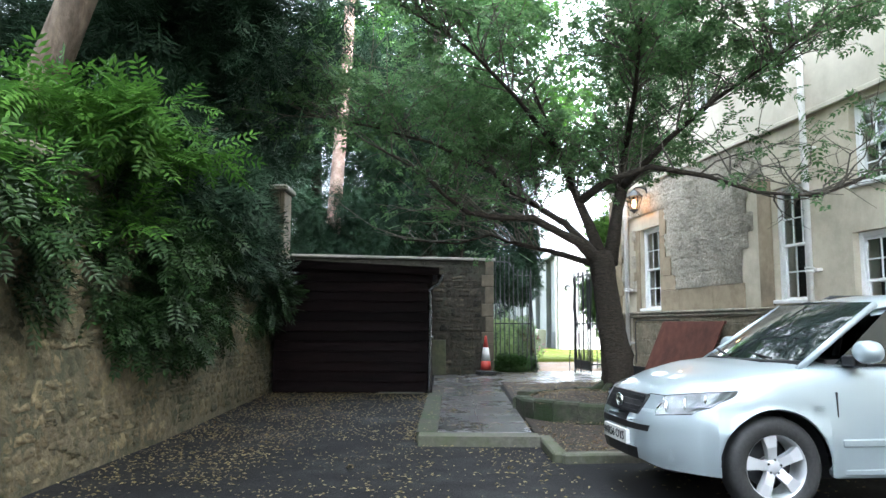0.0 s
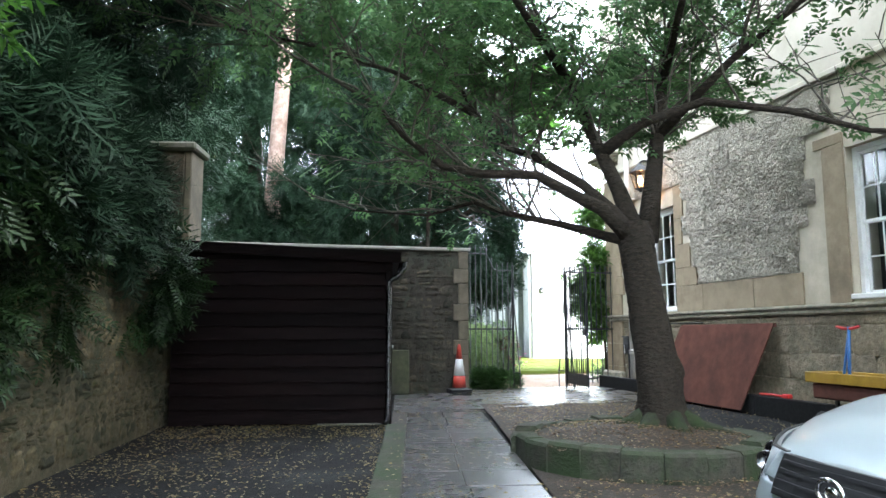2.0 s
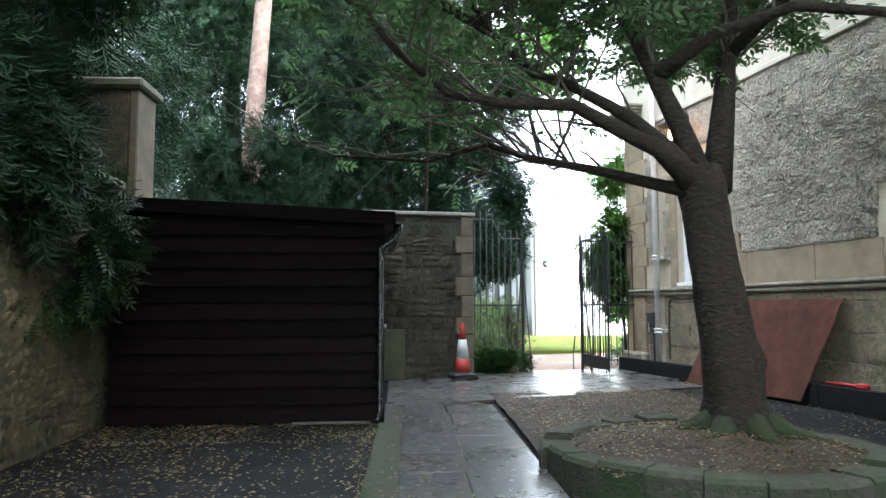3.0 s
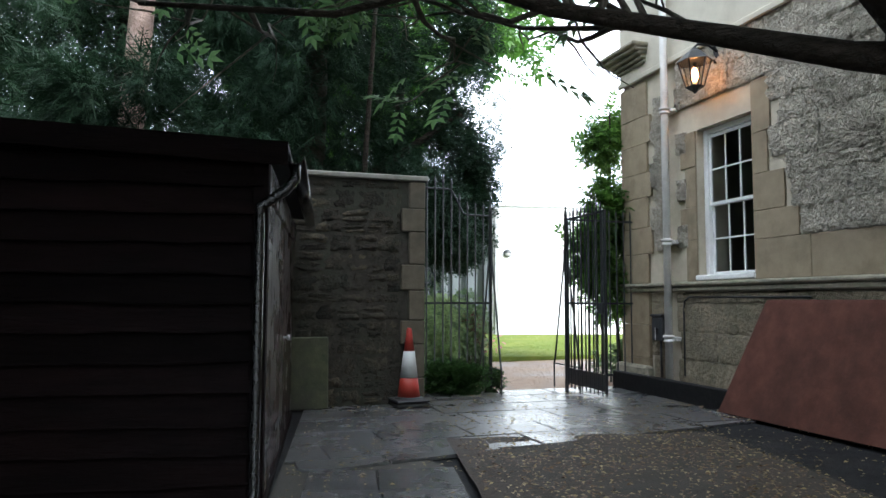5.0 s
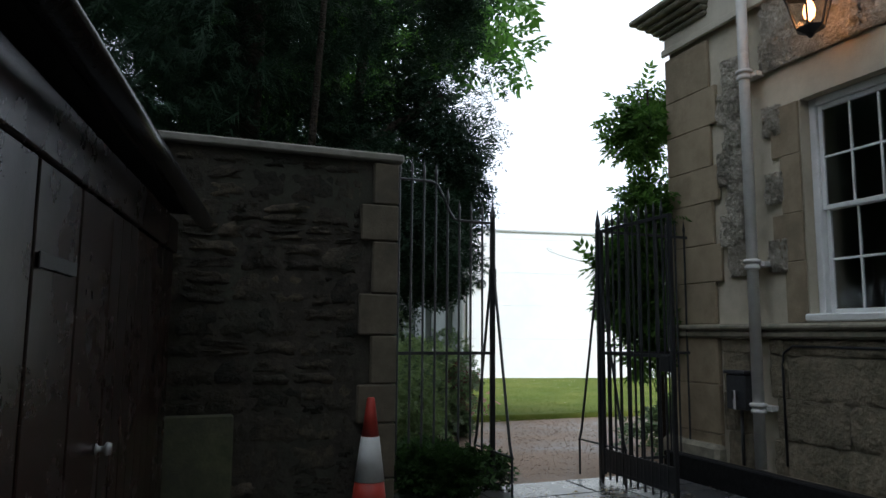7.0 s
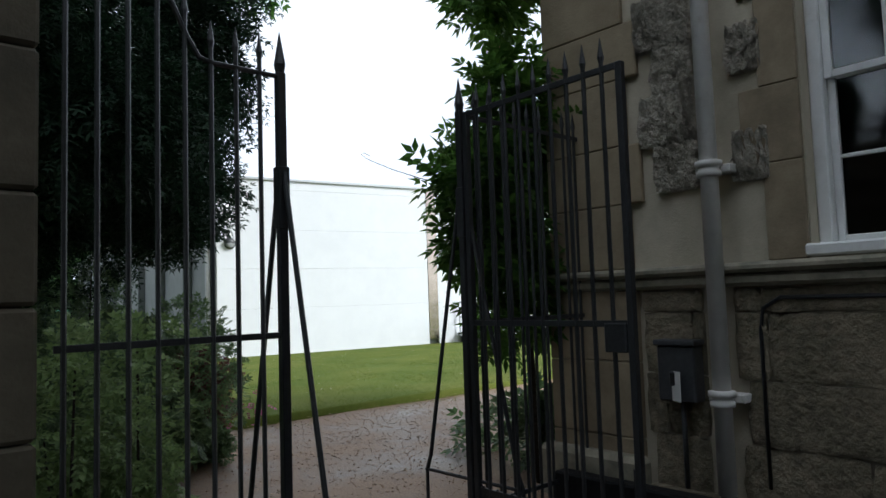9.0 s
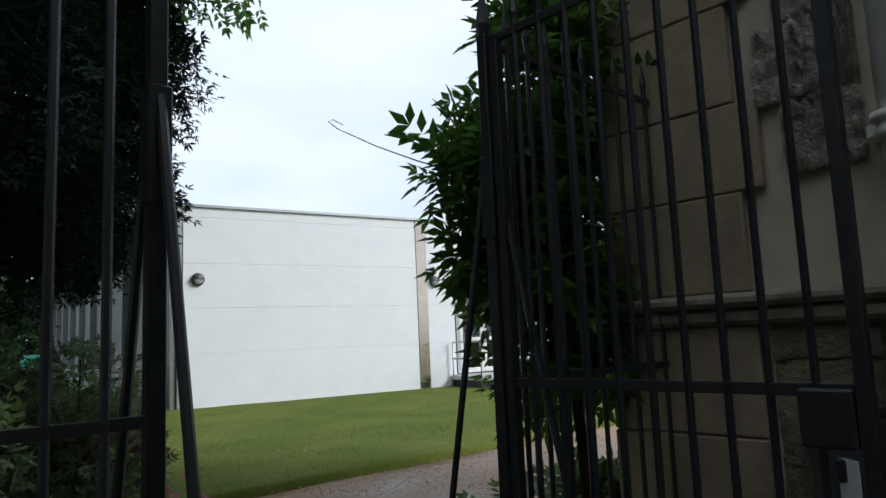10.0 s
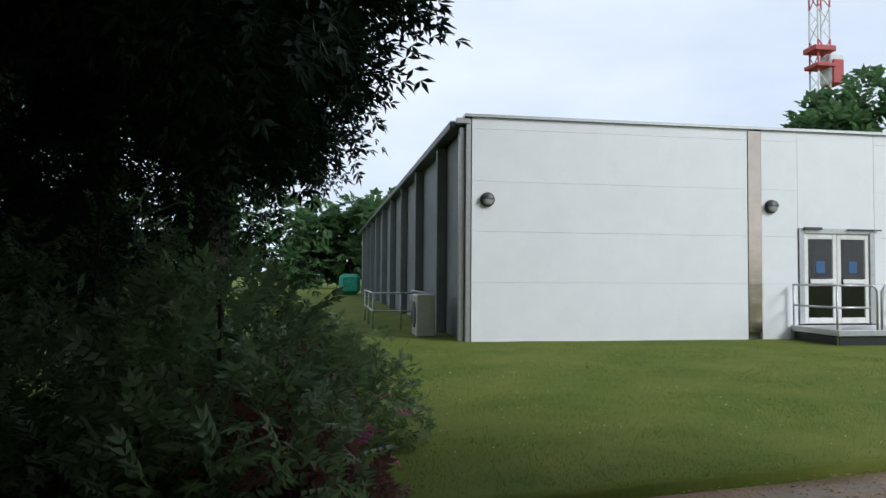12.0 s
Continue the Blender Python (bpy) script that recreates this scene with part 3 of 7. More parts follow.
for i, (zz, out) in enumerate(((5.10, 0.04), (5.16, 0.09), (5.22, 0.15), (5.28, 0.22))):
    g.box(5.44 - out * 0.25, -0.6, zz, 6.18 + out, 0.05 + out, zz + 0.058, 0.02)
g.box(5.36, -0.6, 5.34, 6.48, 0.32, 5.41, 0.02)
part("cornice", g, M_ledge, facade, "moulded stone cornice at the corner", m=FAC)

rs = random.Random(5)
ROCKS = [stone_mesh("rock_stone", 40 + i, M_rock, 1.15, 0.0, 0.97, 8, 18) for i in range(9)]
PLINTHS = [stone_mesh("plinth_stone", 60 + i, M_plinth, 0.7, 0.25, 0.96, 6, 10) for i in range(6)]
rocks = []
zz, k = 2.22, 0
for h in (0.31, 0.34, 0.30, 0.36, 0.30, 0.34, 0.33, 0.40):
    lo = (-0.02, -0.05, -0.25, -0.42, -0.22, -0.28, -0.75, -0.80)[k]
    hi = (2.52, 2.62, 2.72, 2.95, 2.80, 2.98, 4.72, 4.72)[k]
    k += 1
    rocks += courses(lo, hi, zz, zz + h - 0.003, (h, h), (0.5, 1.0), rs, 0.12)
    if 2.1 < zz < 4.4:
        rocks += courses(4.96, (5.36, 5.26)[k % 2], zz, zz + h - 0.01, (h, h), (0.5, 0.6), rs, 0)
        if k % 2:
            rocks += courses(4.52, 4.74, zz, zz + h - 0.01, (h, h), (0.5, 0.6), rs, 0)
    zz += h
lay("rock_stone", facade, FAC, rocks, ROCKS, 0.045, rs, gap=-0.006, proud=0.85, low=0.9)
plinths = courses(-2.0, 4.78, 0.30, 1.59, (0.36, 0.46), (0.55, 1.1), rs, 0.0)
plinths += courses(4.98, 5.40, 0.30, 1.59, (0.36, 0.46), (0.45, 0.5), rs, 0.0)
lay("plinth_stone", facade, FAC, plinths, PLINTHS, 0.035, rs, gap=0.005, proud=1.2, low=0.8)
part("plinth_lip", Geo().box(-2.0, 0.0, 0.1, 5.40, 0.12, 0.36, 0.03), M_plinth, facade, "worn stone lip at the foot", m=FAC)
# smooth dressed margins round the window
for a, b, c, d in ((4.335, 4.56, 1.742, 2.3), (4.335, 4.68, 2.303, 2.75), (4.335, 4.56, 2.753, 3.3), (4.335, 4.66, 3.303, 3.79), (2.4, 3.255, 1.742, 2.21), (2.55, 3.255, 2.213, 2.55), (2.75, 3.255, 2.553, 3.0), (3.0, 3.255, 3.003, 3.5), (2.95, 3.255, 3.503, 4.15), (1.0, 2.395, 1.742, 2.21), (-0.1, 0.995, 1.742, 2.21), (-0.99, -0.6, 1.742, 3.9), (-0.99, -0.45, 3.9, 4.05)):
    part("dressed_stone", Geo().box(a, 0.001, c, b, 0.03, d, 0.006), M_dressed, facade, m=FAC)
# the rest of the building closes behind the front
# unseen bulk sized to shade the yard while sun still reaches the lawn
shell = thing("building_shell", "plain stone end and back walls and flat roof, extended unseen to shade the yard", "building", kind="structure")
part("end_wall", Geo().box(5.65, -5.6, -0.2, 6.13, -0.46, 14.0), M_ashlar, shell, m=FAC)
part("back_wall", Geo().box(-30, -6.0, -0.2, 6.13, -5.61, 14.0), M_ashlar, shell, m=FAC)
part("side_wall", Geo().box(-30, -5.6, -0.2, -29.6, -0.46, 14.0), M_ashlar, shell, m=FAC)
part("roof", Geo().box(-30.2, -6.2, 14.01, 6.5, -0.41, 14.3), M_felt, shell, m=FAC)
part("inner_partition", Geo().box(-13.5, -3.2, -0.2, 5.6, -3.0, 13.9), M_dim_room_tone, shell, "inner wall coloured dark for the unlit room", m=FAC)
part("inner_floor", Geo().box(-13.5, -2.98, 4.95, 5.6, -0.5, 5.15), M_dim_room_tone, shell, m=FAC)
part("inner_floor", Geo().box(-13.5, -2.98, 0.8, 5.6, -0.5, 1.0), M_dim_room_tone, shell, m=FAC)

def sash_window(i, s0, s1, z0, z1, cols, rows, lower_open=False):
    """A white sash window in its opening."""
    w = thing("window_%d" % i, "white painted timber sash window with small panes", "window", FAC, kind="structure")
    W, H, d = s1 - s0, z1 - z0, -0.15
    def bar(name, a, b, c, e, o0, o1, bev=0.006, mat=M_white):
        return part(name, Geo().box(s0 + a, d + o0, z0 + c, s0 + b, d + o1, z0 + e, bev), mat, w)
    fr = Geo()
    t = 0.075
    for a, b, c, e in ((0, t, 0, H), (W - t, W, 0, H), (t, W - t, H - t, H)):
        fr.box(s0 + a, d - 0.06, z0 + c, s0 + b, d + 0.045, z0 + e, 0.008)
    part("frame", fr, M_white, w)
    part("window_sill", Geo().box(s0 - 0.02, d - 0.06, z0 - 0.0, s1 + 0.02, d + 0.20, z0 + 0.07, 0.012), M_white, w)
    half = z0 + 0.07 + (H - t - 0.07) * 0.5
    pane = None
    for name, c, e, off in (("upper_sash", half - 0.02, z1 - t, 0.0), ("lower_sash", z0 + 0.07, half + 0.02, -0.035)):
        sg = Geo()
        a, b, o0, o1 = s0 + t, s1 - t, d + off - 0.018, d + off + 0.016
        r = 0.045
        for x0, x1, y0, y1 in ((a, a + r, c, e), (b - r, b, c, e), (a + r, b - r, e - r, e), (a + r, b - r, c, c + r)):
            sg.box(x0, o0, y0, x1, o1, y1, 0.005)
        ca, cb, cc, ce = a + r, b - r, c + r, e - r
        for k in range(1, cols):
            x = ca + (cb - ca) * k / cols
            sg.box(x - 0.011, o0 + 0.004, cc, x + 0.011, o1 - 0.002, ce, 0.004)
        nr = rows // 2
        for k in range(1, nr):
            y = cc + (ce - cc) * k / nr
            sg.box(ca, o0 + 0.005, y - 0.011, cb, o1 - 0.003, y + 0.011, 0.004)
        sash = part(name, sg, M_white, w)
        pw, ph = (cb - ca) / cols, (ce - cc) / nr
        if pane is None:
            pane = Geo().box(-pw / 2 + 0.008, -0.002, -ph / 2 + 0.008, pw / 2 - 0.008, 0.002, ph / 2 - 0.008).mesh("pane", M_pane)
        for ix in range(cols):
            for iz in range(nr):
                p = part("pane", pane, None, sash, m=Matrix.Translation((ca + pw * (ix + 0.5), d + off, cc + ph * (iz + 0.5))) @ Matrix.Rotation(radians(rs.uniform(-0.5, 0.5)), 4, "Z"))
                p.visible_shadow = False
    return w


for i, (a, b, c, d2) in enumerate(OPEN):
    sash_window(i + 1, a, b, c, d2, 3, 4)


def downpipe(s, o, z0, z1, collars, label):
    p = thing("downpipe", label, "drainpipe", FAC @ Matrix.Translation((s, o, 0)), "downpipes on the building")
    part("pipe", Geo().tube([(0, 0, z0), (0, 0, z1)], 0.052, 16), M_pipe, p, smooth=True)
    for z in collars:
        part("collar", Geo().lathe([(0.053, z - 0.05), (0.07, z - 0.045), (0.07, z - 0.015), (0.060, z - 0.01), (0.060, z + 0.01), (0.078, z + 0.015), (0.078, z + 0.045), (0.053, z + 0.05)], 16), M_pipe, p, smooth=True)
        part("bracket", Geo().box(-0.11, -o + 0.005, z - 0.025, 0.11, -0.045, z + 0.025, 0.005), M_pipe, p)
    return p


downpipe(4.82, 0.16, 0.40, 9.1, (0.95, 2.30, 4.18, 6.1, 8.0), "cream painted round drainpipe with collars near the corner")
downpipe(-2.12, 0.16, 0.3, 9.1, (1.2, 2.3, 4.3, 6.4, 8.1), "cream painted round drainpipe between two windows")


def wall_lantern():
    l = thing("wall_lantern", "black six-sided wall lantern lit with a warm bulb", "lantern", FAC @ Matrix.Translation((3.84, 0.0, 4.55)) @ Matrix.Diagonal((1.42, 1.25, 1.02, 1)))
    part("bracket", Geo().tube([(0, 0.0, 0.16), (0, 0.12, 0.24), (0, 0.26, 0.24), (0, 0.30, 0.19)], 0.013, 8), M_iron, l, smooth=True)
    part("wall_plate", Geo().box(-0.05, 0.0, 0.03, 0.05, 0.03, 0.27, 0.01), M_iron, l)
    c = Matrix.Translation((0, 0.30, 0))
    part("roof", Geo().lathe([(0.175, 0.0), (0.17, 0.015), (0.085, 0.12), (0.05, 0.15), (0.02, 0.19)], 6, c), M_iron, l)
    part("base", Geo().lathe([(0.012, -0.40), (0.03, -0.37), (0.085, -0.33), (0.09, -0.315)], 6, c), M_iron, l)
    for k in range(6):
        a = 2 * math.pi * k / 6
        part("glazing_bar", Geo().tube([c @ Vector((0.085 * math.cos(a), 0.085 * math.sin(a), -0.32)), c @ Vector((0.155 * math.cos(a), 0.155 * math.sin(a), 0.0))], 0.007, 4), M_iron, l)
        b = 2 * math.pi * (k + 1) / 6
        q = [c @ Vector((r * math.cos(t), r * math.sin(t), z)) for r, t, z in ((0.082, a, -0.318), (0.082, b, -0.318), (0.150, b, -0.004), (0.150, a, -0.004))]
        inn = [c @ Vector((r * math.cos(t), r * math.sin(t), z)) for r, t, z in ((0.079, a, -0.318), (0.079, b, -0.318), (0.147, b, -0.004), (0.147, a, -0.004))]
        p = part("pane", Geo().add(q + inn, [(0, 1, 2, 3), (7, 6, 5, 4), (0, 4, 5, 1), (1, 5, 6, 2), (2, 6, 7, 3), (3, 7, 4, 0)]), M_lantern_glass, l)
        p.visible_shadow = False
    part("bulb", Geo().lathe([(0.012, -0.25), (0.03, -0.22), (0.038, -0.17), (0.026, -0.11), (0.012, -0.07)], 12, c), M_bulb, l, "glowing warm bulb", True)
    part("lamp_holder", Geo().lathe([(0.018, -0.07), (0.02, -0.01)], 10, c), M_iron, l)
    return l


M_lantern_glass = glass("lantern_glass", (1.0, 0.93, 0.85))
M_bulb = glow("lantern_bulb", (1.0, 0.42, 0.14), 6.0)
wall_lantern()

M_grey_box = surface("grey_plastic", (0.03, 0.032, 0.036), (0.055, 0.058, 0.062), 30, 0.45, 0.1, 60)
M_paper = plain("white_card", (0.75, 0.75, 0.73), 0.7)
mb = thing("meter_box", "small grey wall box with a white card tag", "meter box", FAC @ Matrix.Translation((5.12, 0.03, 1.05)) @ Matrix.Diagonal((0.85, 1, 0.9, 1)))
part("body", Geo().box(-0.15, 0, -0.16, 0.15, 0.12, 0.22, 0.012), M_grey_box, mb)
part("lid", Geo().box(-0.165, 0, 0.222, 0.165, 0.14, 0.26, 0.008), M_grey_box, mb)
part("tag", Geo().box(-0.06, 0.0, 0.0, 0.06, 0.005, 0.20, 0.001, Matrix.Translation((-0.03, 0.16, -0.15)) @ Matrix.Rotation(radians(-28), 4, "Z")), M_paper, mb, "white card tag")
part("padlock", Geo().box(-0.05, 0.121, -0.05, 0.03, 0.16, 0.05, 0.01), M_iron, mb)
part("conduit", Geo().tube([(0.0, 0.05, -0.13), (0.0, 0.05, -0.75)], 0.018, 8), M_grey_box, mb, smooth=True)
cable = thing("wall_cable", "thin dark cable clipped along the wall", "cable", FAC)
part("cable", Geo().tube([(4.62, 0.05, 0.45), (4.62, 0.05, 1.35), (4.60, 0.05, 1.47), (4.5, 0.05, 1.53), (2.4, 0.05, 1.52)], 0.012, 6), M_iron, cable, smooth=True)

edge = thing("edging", "low black timber edging along the foot of the building", "edging", FAC, kind="structure")
for a, b in ((-2.0, 0.6), (0.61, 3.2), (3.21, 5.9)):
    part("edging_board", Geo().box(a, 0.30, ramp(15 + a, ((10, 0.0), (15, 0.1), (21, 0.12))), b, 0.42, 0.42, 0.012), M_black_edge, edge)

def leaning_board():
    b = thing("leaning_board", "large red-brown painted board leaning against the wall", "board", FAC)
    foot, top, t = 0.52, 0.16, 0.02
    g = Geo()
    lo, hi = 0.18, 1.46
    a0, a1, b0, b1 = 3.36, 0.80, 2.95, 0.42
    g.add([(a0, foot, lo), (a1, foot, lo), (b1, top, hi), (b0, top, hi), (a0, foot - t, lo), (a1, foot - t, lo), (b1, top - t, hi), (b0, top - t, hi)],
          [(0, 1, 2, 3), (7, 6, 5, 4), (0, 4, 5, 1), (1, 5, 6, 2), (2, 6, 7, 3), (3, 7, 4, 0)])
    part("panel", g, M_red_board, b)
    part("batten", Geo().add([(b0, top + 0.004, hi - 0.03), (b1, top + 0.004, hi - 0.03), (b1, top - 0.02, hi + 0.03), (b0, top - 0.02, hi + 0.03), (b0, top - 0.06, hi - 0.03), (b1, top - 0.06, hi - 0.03), (b1, top - 0.06, hi + 0.03), (b0, top - 0.06, hi + 0.03)],
         [(0, 1, 2, 3), (7, 6, 5, 4), (0, 4, 5, 1), (1, 5, 6, 2), (2, 6, 7, 3), (3, 7, 4, 0)]), M_red_board, b)
    return b


leaning_board()

# ---- left boundary wall ----
LW = basis((-3.1, 15.0, 0.0), (0, -1))
lw = thing("wall_west", "old rubble stone boundary wall, stained and mossy", "stone wall", kind="structure")
part("core", Geo().box(0.0, -0.45, -0.2, 29.0, 0.0, 2.75), M_mortar, lw, "crumbling lime mortar", m=LW)
part("coping", Geo().box(0.0, -0.5, 2.752, 29.0, 0.05, 2.85, 0.02), M_kerb, lw, m=LW)
RUB = [stone_mesh("rubble_stone", 80 + i, M_rubble, 0.9, 0.45, 0.88, 6) for i in range(10)]
near = courses(5.0, 9.4, 0.04, 2.15, (0.11, 0.25), (0.13, 0.34), rs, 0.45)
lay("rubble_stone", lw, LW, near[:300], RUB, 0.045, rs, gap=0.004, proud=0.22, tilt=9)
rest = near[300:] + courses(0.0, 4.98, 0.12, 2.7, (0.11, 0.25), (0.13, 0.34), rs, 0.45) + courses(9.42, 12.0, 0.02, 2.5, (0.11, 0.25), (0.13, 0.36), rs, 0.45)
lay_joined("rubble_stones", lw, LW, rest, RUB, 0.045, rs, M_rubble_far, gap=0.004, proud=0.22, tilt=9)
# tall pier rising behind the shed
pier = thing("wall_pier", "tall square stone gate pier with a flat cap", "pier", kind="structure")
# foliage shade on the face and the lit right edge are two painted colours
part("shaft", Geo().box(-3.75, 15.2, 0, -3.125, 15.78, 4.02, 0.015), M_dark_rubble, pier, "stone shaft with foliage shade put into its colour")
part("corner_stones", Geo().box(-3.122, 15.195, 0, -3.02, 15.785, 4.02, 0.015), M_quoin, pier, "lit right edge of the pier, painted as a pale strip")
part("cap", Geo().box(-3.82, 15.12, 4.025, -2.95, 15.86, 4.15, 0.03), M_kerb, pier)
part("wall_stub", Geo().box(-9.0, 15.3, 0, -3.76, 15.7, 3.9), M_mortar, pier)

# ---- rear wall with quoins ----
RW = basis((1.34, 19.21, 0.0), (-0.982, -0.19))
rw = thing("wall_north", "dark rubble stone wall with dressed quoins and pale coping", "stone wall", kind="structure")
part("core", Geo().box(0.02, -0.62, 0.0, 5.2, 0.0, 3.0), M_dark_mortar, rw, m=RW)
part("coping", Geo().box(-0.05, -0.66, 3.003, 5.2, 0.06, 3.07, 0.012), M_lead, rw, "pale weathered coping", m=RW)
GRI = [stone_mesh("rubble_stone", 120 + i, M_dark_rubble, 0.8, 0.4, 0.90, 6) for i in range(8)]
lay("rubble_stone", rw, RW, courses(0.30, 1.85, 0.18, 2.99, (0.13, 0.27), (0.14, 0.40), rs, 0.4), GRI, 0.045, rs, gap=0.004, proud=0.25, tilt=6)
z = 0.17
k = 0
while z < 2.95:
    h = min((0.33, 0.42, 0.30, 0.38)[k % 4], 2.995 - z)
    part("quoin", Geo().box(-0.012, -0.63, z, (0.30, 0.20)[k % 2], 0.045, z + h - 0.006, 0.012), M_quoin, rw, m=RW)
    z += h
    k += 1
sl = thing("stone_slab", "upright mossy green stone slab leaning on the wall", "slab", RW @ Matrix.Translation((1.22, 0.10, 0.165)) @ Matrix.Rotation(radians(4), 4, "X"))
part("slab", Geo().box(0.0, 0, 0, 0.52, 0.08, 0.86, 0.015), M_slab_green, sl)

# ---- shed ----
SH = thing("shed", "dark stained timber shed with felt roof and plank doors", "shed", Matrix.Translation((-0.08, 14.74, 0)) @ Matrix.Rotation(radians(2.6), 4, "Z") @ Matrix.Translation((0.08, -14.74, 0)))
x0, x1, y0, y1 = -3.0, -0.08, 14.74, 18.55
def roof_z(x):
    return 2.57 + (2.43 - 2.57) * (x - x0) / (x1 - x0)
nb = 12
for i in range(nb):
    a, b = 0.14 + 2.24 * i / nb, 0.14 + 2.24 * (i + 1) / nb
    g = Geo()
    cut, top = 24, b + 0.02
    for k in range(cut + 1):
        x = x0 + (x1 - x0) * k / cut
        low = a + 0.016 * noise.noise((x * 2.1, i * 7.3, 0.5)) + 0.006 * noise.noise((x * 9, i * 3.1, 2))
        g.v += [(x, y0 - 0.068, low), (x, y0 - 0.060, low + 0.012), (x, y0 - 0.018, top), (x, y0 - 0.005, top), (x, y0 - 0.005, low), (x, y0 - 0.045, low - 0.002)]
    g.f = [(k * 6 + q, k * 6 + 6 + q, k * 6 + 6 + (q + 1) % 6, k * 6 + (q + 1) % 6) for k in range(cut) for q in range(6)] + [tuple(range(6)), tuple(range(cut * 6 + 5, cut * 6 - 1, -1))]
    o = part("board", g, M_board, SH)
    o.matrix_basis = Matrix.Translation((0, 0, rs.uniform(-0.008, 0.008))) @ Matrix.Rotation(radians(rs.uniform(-0.12, 0.12)), 4, "Y")
g = Geo()
g.box(x0, y0 - 0.003, 0.12, x0 + 0.06, y1, 2.36).box(x0 + 0.06, y1 - 0.06, 0.12, x1 - 0.06, y1, 2.36)
g.add([(x0, y0 - 0.003, 2.355), (x1, y0 - 0.003, 2.355), (x1, y0 - 0.003, 2.40), (x0, y0 - 0.003, 2.55), (x0, y0 - 0.04, 2.355), (x1, y0 - 0.04, 2.355), (x1, y0 - 0.04, 2.40), (x0, y0 - 0.04, 2.55)], [(3, 2, 1, 0), (4, 5, 6, 7), (0, 1, 5, 4), (1, 2, 6, 5), (2, 3, 7, 6), (3, 0, 4, 7)])
g.box(x0 + 0.06, y0, 0.12, x1, y0 + 0.05, 2.36)
part("carcass", g, M_board, SH)
g = Geo()
ov = 0.15
g.add([(x0, y0 - 0.10, roof_z(x0) + 0.0), (x1 + ov, y0 - 0.10, roof_z(x1 + ov)), (x1 + ov, y1 + 0.1, roof_z(x1 + ov)), (x0, y1 + 0.1, roof_z(x0)),
       (x0, y0 - 0.10, roof_z(x0) + 0.035), (x1 + ov, y0 - 0.10, roof_z(x1 + ov) + 0.035), (x1 + ov, y1 + 0.1, roof_z(x1 + ov) + 0.035), (x0, y1 + 0.1, roof_z(x0) + 0.035)],
      [(3, 2, 1, 0), (4, 5, 6, 7), (0, 1, 5, 4), (1, 2, 6, 5), (2, 3, 7, 6), (3, 0, 4, 7)])
part("roof", g, M_felt, SH, "grey-black roofing felt")
g = Geo()
g.add([(x0, y0 - 0.125, roof_z(x0) - 0.11), (x1 + ov, y0 - 0.125, roof_z(x1 + ov) - 0.11), (x1 + ov, y0 - 0.125, roof_z(x1 + ov) + 0.04), (x0, y0 - 0.125, roof_z(x0) + 0.04),
       (x0, y0 - 0.102, roof_z(x0) - 0.11), (x1 + ov, y0 - 0.102, roof_z(x1 + ov) - 0.11), (x1 + ov, y0 - 0.102, roof_z(x1 + ov) + 0.04), (x0, y0 - 0.102, roof_z(x0) + 0.04)],
      [(0, 1, 2, 3), (7, 6, 5, 4), (0, 4, 5, 1), (1, 5, 6, 2), (2, 6, 7, 3), (3, 7, 4, 0)])
part("fascia", g, M_board, SH)
# door side: planks of two doors, frame and head board
y = y0 + 0.02
part("corner_post", Geo().box(x1 - 0.07, y0 - 0.048, 0.12, x1 + 0.03, y0 + 0.07, 2.36, 0.006), M_board, SH)
part("head_board", Geo().box(x1 - 0.02, y0 + 0.08, 2.14, x1 + 0.03, y1, 2.36, 0.006), M_door_paint, SH)
for d0, d1, n in ((0.10, 1.05, 2), (1.07, 2.02, 2)):
    dr = part("door", Geo().box(x1 - 0.05, y0 + d0 + 0.004, 0.19, x1 - 0.015, y0 + d1 - 0.004, 2.13, 0.004), M_door_paint, SH, "ledged door of worn dark brown planks")
    for i in range(n):
        a, b = y0 + d0 + (d1 - d0) * i / n, y0 + d0 + (d1 - d0) * (i + 1) / n
        part("plank", Geo().box(x1 - 0.014, a + 0.005, 0.18, x1 + 0.012 + rs.uniform(-0.003, 0.003), b - 0.005, 2.135, 0.005), M_door_paint, dr)
    part("hinge", Geo().box(x1 + 0.017, y0 + d0 + 0.02, 1.80, x1 + 0.024, y0 + d0 + 0.42, 1.85, 0.002), M_iron, dr)
    part("hinge", Geo().box(x1 + 0.017, y0 + d0 + 0.02, 0.45, x1 + 0.024, y0 + d0 + 0.42, 0.50, 0.002), M_iron, dr)
hd = Matrix.Translation((x1 + 0.03, y0 + 1.95, 1.13)) @ Matrix.Rotation(radians(90), 4, "Y")
part("door_knob", Geo().lathe([(0.025, -0.01), (0.012, 0.0), (0.012, 0.02), (0.028, 0.03), (0.024, 0.05)], 12, hd), M_alu, SH, "small bright metal knob", True)
yy = y0 + 2.06
while yy < y1 - 0.02:
    b = min(yy + 0.19, y1)
    part("plank", Geo().box(x1 - 0.03, yy + 0.004, 0.14, x1 + 0.008, b - 0.004, 2.135, 0.005), M_door_paint, SH)
    yy += 0.19
part("threshold", Geo().box(x1 - 0.05, y0 + 0.08, 0.10, x1 + 0.03, y1, 0.178, 0.006), M_board, SH)
gx = x1 + ov + 0.045
gz = roof_z(x1 + ov) - 0.045
g = Geo()
n = 8
vs = []
for yv in (y0 - 0.12, y1 + 0.05):
    for rr in (0.058, 0.053):
        vs += [(gx + rr * math.cos(math.pi + math.pi * k / n), yv, gz + rr * math.sin(math.pi + math.pi * k / n)) for k in range(n + 1)]
q = n + 1
fs = []
